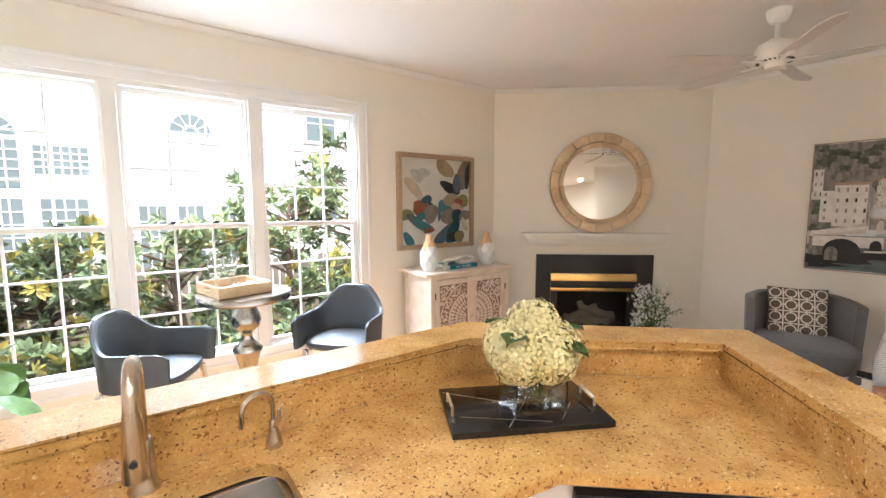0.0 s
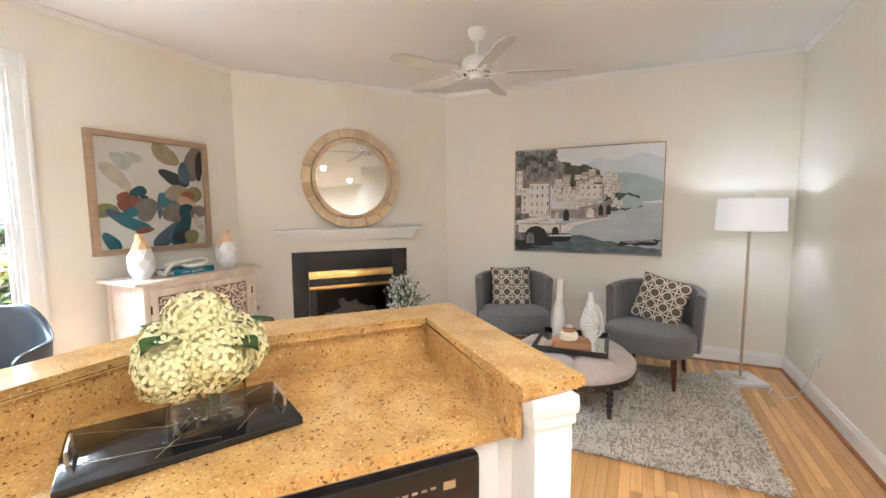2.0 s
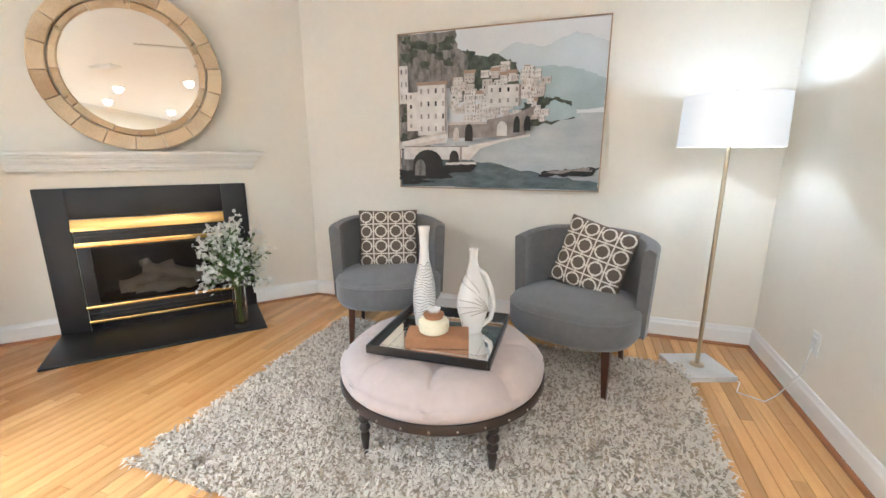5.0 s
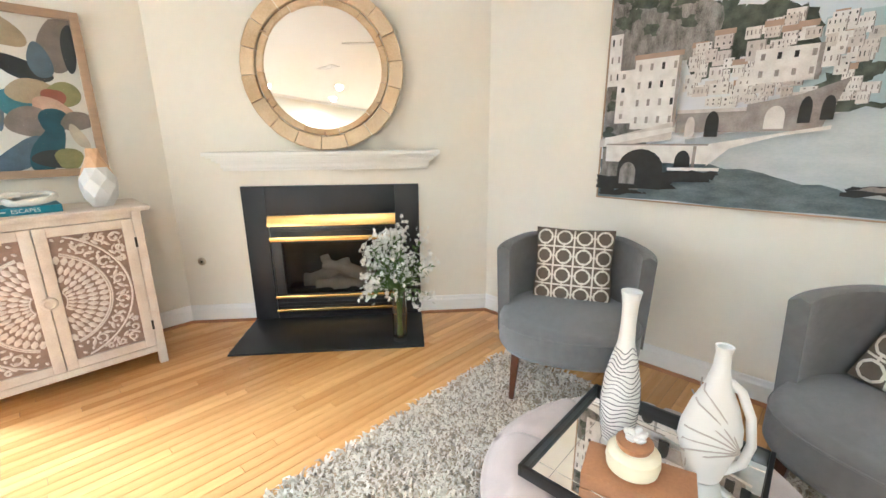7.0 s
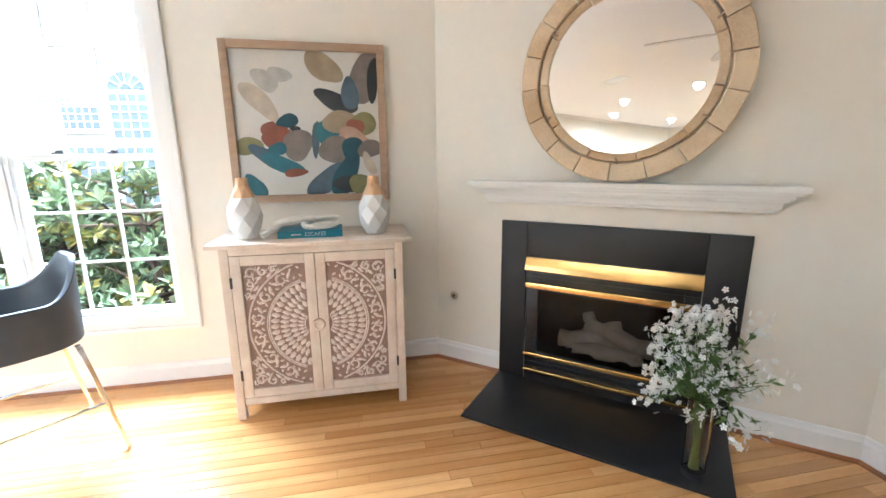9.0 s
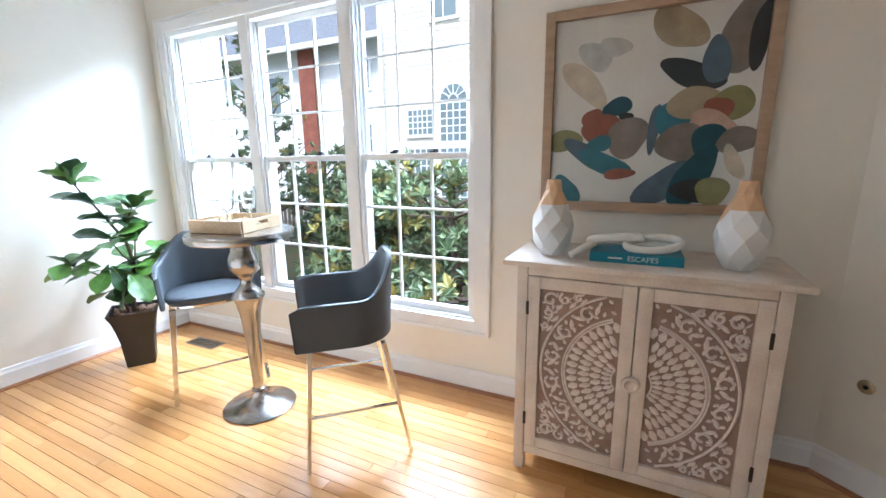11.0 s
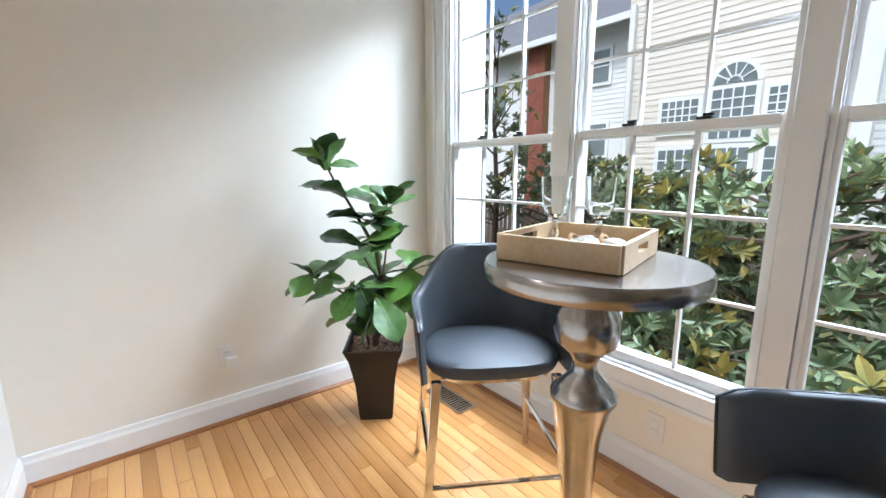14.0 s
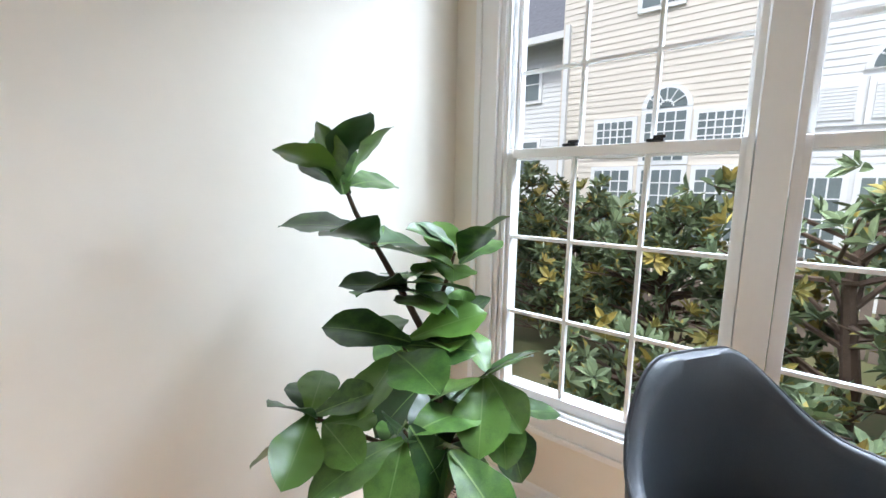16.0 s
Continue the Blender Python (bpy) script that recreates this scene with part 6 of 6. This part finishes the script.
def wall_fittings():
    def plate(name, label, m, w, h, extra):
        o = thing(name, label, name.split("_")[-1], m)
        bm = bmesh.new()
        add_box(bm, -w / 2, w / 2, -0.006, 0, -h / 2, h / 2, None, 0.0025)
        finish("plate", bm, PLASTIC, o, True)
        bm = bmesh.new()
        for x0, x1, y0, z0, z1 in extra:
            add_box(bm, x0, x1, y0, -0.005, z0, z1, None, 0.001)
        finish("face", bm, PLASTIC, o, True)
        return o

    sockets = [(-0.018, 0.018, -0.0085, 0.006, 0.034), (-0.018, 0.018, -0.0085, -0.034, -0.006)]
    o = plate("wall_outlet", "white wall outlet with a plug-in adapter on the wall", Matrix.Translation((X0 + 0.001, 2.39, 0.36)) @ pose(0, 0, 0, 0, 0, 90), 0.075, 0.118, sockets)
    box_part(o, "adapter", PLASTIC, 0.0, 0.045, -0.04, -0.0086, -0.065, -0.005, 0.004, label="white plug-in adapter")
    bm = bmesh.new()
    for x in (-0.007, 0.006):
        add_box(bm, x, x + 0.002, -0.0092, -0.0084, 0.018, 0.027)
    finish("slot", bm, BLACK, o)
    plate("wall_outlet", "white wall outlet low on the cream wall", Matrix.Translation((4.50, Y0 + 0.001, 0.365)) @ pose(0, 0, 0, 0, 0, 180), 0.075, 0.118, sockets)
    plate("wall_outlet", "white wall outlet below the window", Matrix.Translation((0.62, Y1 - 0.001, 0.26)), 0.075, 0.118, sockets)
    plate("fan_switch", "white wall switch with a slider on the cream wall", Matrix.Translation((3.24, Y0 + 0.001, 1.25)) @ pose(0, 0, 0, 0, 0, 180), 0.075, 0.118, [(-0.012, 0.012, -0.011, -0.034, 0.034)])
    plate("light_switch", "white double light switch over the breakfast bar", Matrix.Translation((X0 + 0.001, 1.575, 1.20)) @ pose(0, 0, 0, 0, 0, 90), 0.118, 0.118, [(-0.04, -0.01, -0.011, -0.034, 0.034), (0.01, 0.04, -0.011, -0.034, 0.034)])
    th = thing("alarm_panel", "white alarm keypad with a dark screen on the wall", "keypad", Matrix.Translation((X0 + 0.001, 1.60, 1.435)) @ pose(0, 0, 0, 0, 0, 90))
    box_part(th, "case", PLASTIC, -0.10, 0.10, -0.028, 0, -0.07, 0.07, 0.006)
    box_part(th, "screen", GLOSSBLACK, -0.075, 0.06, -0.0295, -0.0275, 0.0, 0.048)
    lathe_part(th, "button", STEEL, [(0.012, 0), (0.012, 0.002), (0.008, 0.003)], 18, pose(0.045, -0.028, -0.03, 90, 0, 0))
    r = thing("floor_register", "brown metal floor register in the oak floor", "vent", pose(-0.42, 3.43, 0.0005))
    bm = bmesh.new()
    add_box(bm, -0.16, 0.16, -0.065, -0.05, 0, 0.005)
    add_box(bm, -0.16, 0.16, 0.05, 0.065, 0, 0.005)
    add_box(bm, -0.16, -0.14, -0.05, 0.05, 0, 0.005)
    add_box(bm, 0.14, 0.16, -0.05, 0.05, 0, 0.005)
    for k in range(14):
        add_box(bm, -0.136 + 0.02 * k, -0.128 + 0.02 * k, -0.05, 0.05, 0, 0.004)
    finish("grille", bm, NICKEL, r)
    # thin black sheet under the bars stands for the shaded duct opening
    box_part(r, "duct_shade", BLACK, -0.14, 0.14, -0.05, 0.05, 0.0002, 0.0008)
    for cx, cy in CANS:
        d = thing("recessed_light", "lit recessed ceiling light with a white trim ring", "ceiling light", pose(cx, cy, H - 0.012), "recessed lights")
        lathe_part(d, "trim_ring", TRIM, [(0.068, 0.004), (0.085, 0.0), (0.092, 0.004), (0.092, 0.0115), (0.068, 0.0115)], 36, close=False)
        lathe_part(d, "lens", LAMPDISC, [(0.0, 0.006), (0.068, 0.006), (0.068, 0.011)], 36, close=False)
    g = thing("ceiling_vent", "white ceiling air vent", "vent", pose(1.3, 0.3, H - 0.008, 0, 0, 0))
    bm = bmesh.new()
    for k in range(9):
        add_box(bm, -0.18, 0.18, -0.075 + 0.018 * k, -0.063 + 0.018 * k, 0, 0.007)
    finish("grille", bm, TRIM, g)


sideboard()
abstract_art()
bar_table()
stool = bar_stool(pose(1.395, 3.035, 0, 0, 0, 223))
copy_thing(stool, pose(0.195, 3.115, 0, 0, 0, -31))
fiddle_leaf()
hydrangeas()
wall_fittings()



# ---- outdoors ----
GZ = -0.75


def outdoors():
    bm = bmesh.new()
    add_box(bm, -200, 200, Y1 + 0.17, 400, GZ - 0.2, GZ)
    structure("ground", bm, GRASS, "patchy lawn with fallen leaves behind the house", "ground")

    def clapboard(name, label, x0, x1, y, z0, z1, mat, holes=(), step=0.13):
        house = thing(name, label, "house", pose(0, y, 0))
        bm = bmesh.new()
        z = z0
        while z < z1:
            cuts = sorted((a, b) for a, b, c, d in holes if c < z + step and d > z)
            x = x0
            for a, b in cuts + [(x1, x1)]:
                if a > x:
                    v = [bm.verts.new(p) for p in ((x, -0.012, z), (a, -0.012, z), (a, 0.0, z + step), (x, 0.0, z + step), (x, 0, z), (a, 0, z))]
                    bm.faces.new(v[:4])
                    bm.faces.new((v[0], v[4], v[5], v[1]))
                x = max(x, b)
            z += step
        tagged(finish("siding", bm, mat, house), kind="stuff")
        box_part(house, "wall", mat, x0, x1, 0.002, 0.25, z0, z1)
        return house

    def grid_window(house, x0, x1, z0, z1, cols, rows, shut=False):
        bm = bmesh.new()
        add_box(bm, x0 - 0.09, x1 + 0.09, -0.06, -0.005, z0 - 0.09, z1 + 0.09)
        w = finish("window", bm, TRIM, house)
        box_part(w, "pane", TRIM if shut else DARKPANE, x0, x1, -0.068, -0.061, z0, z1)
        bm = bmesh.new()
        if shut:
            k = int((z1 - z0) / 0.06)
            for j in range(k):
                add_box(bm, x0, x1, -0.09, -0.069, z0 + 0.06 * j + 0.004, z0 + 0.06 * j + 0.05)
        else:
            for j in range(1, cols):
                x = x0 + (x1 - x0) * j / cols
                add_box(bm, x - 0.014, x + 0.014, -0.082, -0.069, z0, z1)
            for j in range(1, rows):
                z = z0 + (z1 - z0) * j / rows
                add_box(bm, x0, x1, -0.081, -0.069, z - 0.014, z + 0.014)
        finish("muntin", bm, TRIM, w)

    def fanlight(house, cx, z, r):
        bm = bmesh.new()
        add_prism(bm, [(cx + (r + 0.1) * math.cos(q), (r + 0.1) * math.sin(q)) for q in (k * math.pi / 24 for k in range(25))], 0.005, 0.06)
        w = finish("window", bm, TRIM, house, m=pose(0, 0, z, 90, 0, 0))
        bm = bmesh.new()
        add_prism(bm, [(cx + r * math.cos(q), 0.02 + r * math.sin(q)) for q in (k * math.pi / 24 for k in range(25))], 0.0605, 0.068)
        finish("pane", bm, DARKPANE, w)
        bm = bmesh.new()
        for k in range(1, 6):
            q = k * math.pi / 6
            add_tube(bm, [(cx + 0.1 * math.cos(q), 0.02 + 0.1 * math.sin(q), 0.07), (cx + r * math.cos(q), 0.02 + r * math.sin(q), 0.07)], 0.016, 5)
        add_tube(bm, [(cx + r * 0.36 * math.cos(q), 0.02 + r * 0.36 * math.sin(q), 0.07) for q in (k * math.pi / 12 for k in range(13))], 0.016, 5)
        finish("muntin", bm, TRIM, w)

    a = clapboard("beige_town_house", "beige clapboard town house with an arched window", -4.3, -0.2, 11.9, GZ, 9.0, SIDING)
    grid_window(a, -3.35, -2.62, 2.15, 2.78, 5, 4)
    grid_window(a, -2.36, -1.62, 1.95, 2.9, 4, 5)
    fanlight(a, -1.99, 2.98, 0.37)
    grid_window(a, -1.40, -0.55, 2.25, 2.82, 6, 4)
    grid_window(a, -3.35, -2.62, 0.4, 1.75, 4, 6)
    grid_window(a, -2.36, -1.62, 0.2, 1.75, 4, 6)
    grid_window(a, -1.36, -0.62, 0.4, 1.75, 4, 6)
    grid_window(a, -2.6, -1.9, 5.0, 6.4, 2, 2)
    box_part(a, "corner_board", WHITESIDING, -0.21, 0.04, -0.1, 0.2, GZ, 9.0)
    box_part(a, "downpipe", WHITESIDING, -4.2, -4.1, -0.14, -0.03, GZ, 5.0)
    b = clapboard("white_town_house", "white clapboard town house with louvred windows", -1.2, 16, 12.6, GZ, 9.0, WHITESIDING)
    for x in (0.25, 1.05, 2.0):
        grid_window(b, x, x + (0.74 if x > 1.0 else 0.58), 2.6, 3.22, 3, 3, True)
        grid_window(b, x, x + 0.55, 0.1, 1.6, 3, 4)
    for x in (4.35, 6.8, 9.5, 11.5):
        grid_window(b, x, x + 0.85, 3.5, 4.5, 2, 2)
        grid_window(b, x, x + 0.85, 1.2, 2.1, 3, 3)
        grid_window(b, x, x + 0.85, 6.1, 7.3, 2, 2)
    fanlight(b, 1.42, 3.42, 0.44)
    box_part(b, "band", WHITESIDING, 0.06, 16, -0.06, -0.014, 2.2, 2.38)
    c = clapboard("far_white_house", "white clapboard house with a grey shingle roof", -16, -4.3, 13.2, GZ, 5.1, WHITESIDING)
    grid_window(c, -6.66, -5.52, 3.76, 4.6, 2, 2)
    grid_window(c, -6.66, -5.5, 1.75, 2.62, 2, 2)
    grid_window(c, -10.5, -9.4, 3.2, 4.4, 2, 1)
    bm = bmesh.new()
    v = add_box(bm, -16.3, -4.2, -0.5, 5.0, 5.1, 5.25)
    for w in v:
        if w.co.y > 2:
            w.co.z += 3.6
    finish("roof", bm, ROOF, c)
    box_part(c, "gutter", WHITESIDING, -16.3, -4.2, -0.62, -0.5, 5.05, 5.22)
    # brick bay of the far house
    bay = thing("brick_bay", "red brick bay on the far white house", "house", pose(-8.22, 12.9, GZ))
    box_part(bay, "core", GAP, 0, 0.66, 0.02, 0.5, 0, 5.95)
    bm = bmesh.new()
    rnd = random.Random(1)
    for r in range(79):
        for k in range(4):
            x = k * 0.225 - (0.11 if r % 2 else 0)
            if x > 0.64:
                continue
            add_box(bm, max(x, 0), min(x + 0.213, 0.66), rnd.uniform(-0.004, 0.004), 0.03, r * 0.075, r * 0.075 + 0.063)
    tagged(finish("brickwork", bm, REDBRICK, bay), kind="stuff")

    # the bump-out of this house beside the window
    e = clapboard("own_house_wing", "white clapboard wing of the same house", -6.0, -1.72, 4.6, GZ, 7.0, WHITESIDING)
    box_part(e, "side", WHITESIDING, -1.719, -1.67, -0.75, 0.25, GZ, 7.0)
    bm = bmesh.new()
    for k in range(52):
        z = GZ + 0.14 * k
        vs = [bm.verts.new(p) for p in ((-1.655, -0.75, z), (-1.655, 0.0, z), (-1.668, 0.0, z + 0.14), (-1.668, -0.75, z + 0.14))]
        bm.faces.new(vs)
        vs = [bm.verts.new(p) for p in ((-1.655, -0.75, z), (-1.655, 0.0, z), (-1.668, 0.0, z), (-1.668, -0.75, z))]
        bm.faces.new(vs)
    tagged(finish("side_siding", bm, WHITESIDING, e), kind="stuff")

    fence = thing("picket_fence", "weathered grey wooden fence across the yard", "fence", pose(0, 9.4, GZ))
    for name, z in (("rail", 0.3), ("rail", 1.0)):
        box_part(fence, name, FENCE, -9, 12, 0.02, 0.06, z, z + 0.09)
    first = None
    for k in range(150):
        if first is None:
            first = box_part(fence, "picket", FENCE, 0, 0.105, 0, 0.02, 0.02, 1.25)
            first.location = (-9, 0, 0)
        else:
            o = new("picket", first.data)
            o.parent, o.location = fence, (-9 + 0.14 * k, 0, rnd.uniform(-0.02, 0.02))

    def magnolia(x, y, top, spread, seed, leaves=2600, low=0.35):
        rnd = random.Random(seed)
        tree = thing("magnolia_tree", "broadleaf magnolia with glossy green and yellowing leaves", "tree", pose(x, y, GZ), "magnolias")
        bm = bmesh.new()
        h = top - GZ
        add_tube(bm, [(0, 0, -0.05), (0.05, 0.03, h * 0.3), (-0.04, 0.0, h * 0.6), (0.02, 0.02, h * 0.9)], [0.075, 0.06, 0.04, 0.015], 8)
        tips = []
        for k in range(34):
            z = h * rnd.uniform(0.12, 0.85)
            q = k * 2.4
            reach = spread * rnd.uniform(0.5, 1.0) * (1.05 - 0.55 * abs(z / h - 0.4))
            a = Vector((0, 0, z))
            b = a + Vector((reach * 0.5 * math.cos(q), reach * 0.5 * math.sin(q), 0.10 * h * rnd.uniform(0.2, 1)))
            c = b + Vector((reach * 0.5 * math.cos(q + 0.4), reach * 0.5 * math.sin(q + 0.4), 0.12 * h * rnd.uniform(0.2, 1)))
            add_tube(bm, [a, b, c], [0.024, 0.015, 0.006], 5)
            tips += [b.lerp(c, f) for f in (0.1, 0.4, 0.7, 1.0)]
            d = b + Vector((reach * 0.4 * math.cos(q - 0.8), reach * 0.4 * math.sin(q - 0.8), 0.05 * h))
            add_tube(bm, [b, d], [0.010, 0.004], 4)
            tips += [b.lerp(d, f) for f in (0.5, 1.0)]
        finish("trunk", bm, BARK, tree, True)
        bm = bmesh.new()
        clumps = leaves // 9
        for _ in range(clumps):
            t = rnd.choice(tips) + Vector((rnd.gauss(0, 0.10), rnd.gauss(0, 0.10), rnd.gauss(0, 0.10)))
            if t.z < low:
                continue
            axis = Euler((rnd.gauss(0, 0.6), rnd.gauss(0, 0.6), rnd.uniform(0, 6.3))).to_matrix().to_4x4()
            hue = 1 if rnd.random() < 0.16 else 0
            for k in range(9):
                ln = rnd.uniform(0.10, 0.17)
                q = k * 2.4 + rnd.uniform(-0.3, 0.3)
                mm = Matrix.Translation(t) @ axis @ Matrix.Rotation(q, 4, "Z") @ Matrix.Rotation(-rnd.uniform(0.1, 1.1), 4, "Y")
                w = ln * 0.19
                pts = [mm @ Vector(p) for p in ((0.01, 0, 0), (ln * 0.4, -w, 0.012), (ln * 0.75, -w * 0.8, 0.006), (ln, 0, -0.012), (ln * 0.75, w * 0.8, 0.006), (ln * 0.4, w, 0.012))]
                vs = [bm.verts.new(p) for p in pts]
                mid = bm.verts.new(mm @ Vector((ln * 0.5, 0, -0.004)))
                for i in range(6):
                    f = bm.faces.new((vs[i], vs[(i + 1) % 6], mid))
                    f.material_index = 1 if hue or rnd.random() < 0.05 else 0
        tagged(finish("leaf", bm, [MAGNOLIA, AUTUMN], tree), kind="stuff")

    magnolia(0.55, 6.2, 1.62, 1.25, 21, 3700)
    magnolia(1.95, 6.3, 1.95, 1.3, 22, 3700)
    magnolia(3.2, 6.6, 2.9, 1.4, 23, 3600)
    magnolia(-0.75, 6.9, 1.35, 1.1, 24, 2600)
    magnolia(-2.3, 8.2, 1.75, 1.0, 25, 2600)
    magnolia(5.2, 7.5, 3.0, 1.5, 26, 3200)
    magnolia(-1.9, 7.2, 1.35, 1.0, 28, 2600)
    magnolia(-5.6, 8.9, 4.3, 1.2, 27, 2200)
    magnolia(-3.6, 8.6, 1.7, 1.0, 29, 2200)
    for x, y, top, seed in ((1.15, 5.0, 0.25, 31), (0.1, 5.1, 0.15, 32), (2.3, 5.1, 0.35, 33), (-0.7, 5.5, 0.2, 34)):
        magnolia(x, y, top, 0.62, seed, 1300, 0.04)


outdoors()



# ---- oak strip floor ----
def oak_floor():
    bm = bmesh.new()
    add_prism(bm, [(X0, -3.2), (2.3, -3.2), (2.3, Y0), (X1, Y0), (X1, 2.165), (3.49, Y1), (X0, Y1)], -0.12, -0.004)
    floor = structure("floor", bm, GAP, "honey oak strip floor, boards running along the window wall", "floor")
    rnd = random.Random(3)
    wide, shared, far, parts = 0.0585, {}, bmesh.new(), 0

    rows = int((Y1 + 1.3) / wide) + 1
    for r in range(rows):
        y = Y1 - (r + 1) * wide
        if y < Y0 - 0.02:
            break
        y_mid = y + wide / 2
        end = X1 if y_mid < 2.165 else 3.49 + (Y1 - y_mid) * (1.76 / 1.515)
        x = X0 - rnd.uniform(0, 0.8)
        while x < end:
            length = rnd.choice((0.6, 0.8, 1.0, 1.2, 1.4))
            a, b = max(x, X0), min(x + length, end)
            x += length
            if b - a < 0.02:
                continue
            near = y > 1.6 and a < 3.9
            if near and parts < 300:
                parts += 1
                key = round(b - a, 3)
                if key not in shared:
                    one = bmesh.new()
                    add_box(one, 0.0008, key - 0.0008, 0.0013, wide - 0.0013, -0.008, 0.0)
                    me = bpy.data.meshes.new("board")
                    one.to_mesh(me)
                    one.free()
                    me.materials.append(BOARD)
                    shared[key] = me
                ob = new("board", shared[key])
                ob.parent = floor
                ob.location = (a, y, 0)
            else:
                one = add_box(far, a + 0.0008, b - 0.0008, y + 0.0013, y + wide - 0.0013, -0.008, 0.0)
                shade = rnd.randint(0, 4)
                for f in {f for v in one for f in v.link_faces}:
                    f.material_index = shade
    add_box(far, X0, 2.3, -3.2, Y0, -0.008, 0.0)
    tones = []
    for k in range(5):
        s = 0.86 + 0.10 * k
        tones.append(material("oak_floor_tone", (0.68 * s, 0.39 * s, 0.15 * s), 0.24, vary=0.3, vary_scale=5, stretch=(0.25, 5, 1), second=(0.50 * s, 0.255 * s, 0.082 * s), coat=0.25, bump=0.05, bump_scale=60))
    rest = finish("boards", far, tones, floor)
    tagged(rest, kind="stuff")


oak_floor()
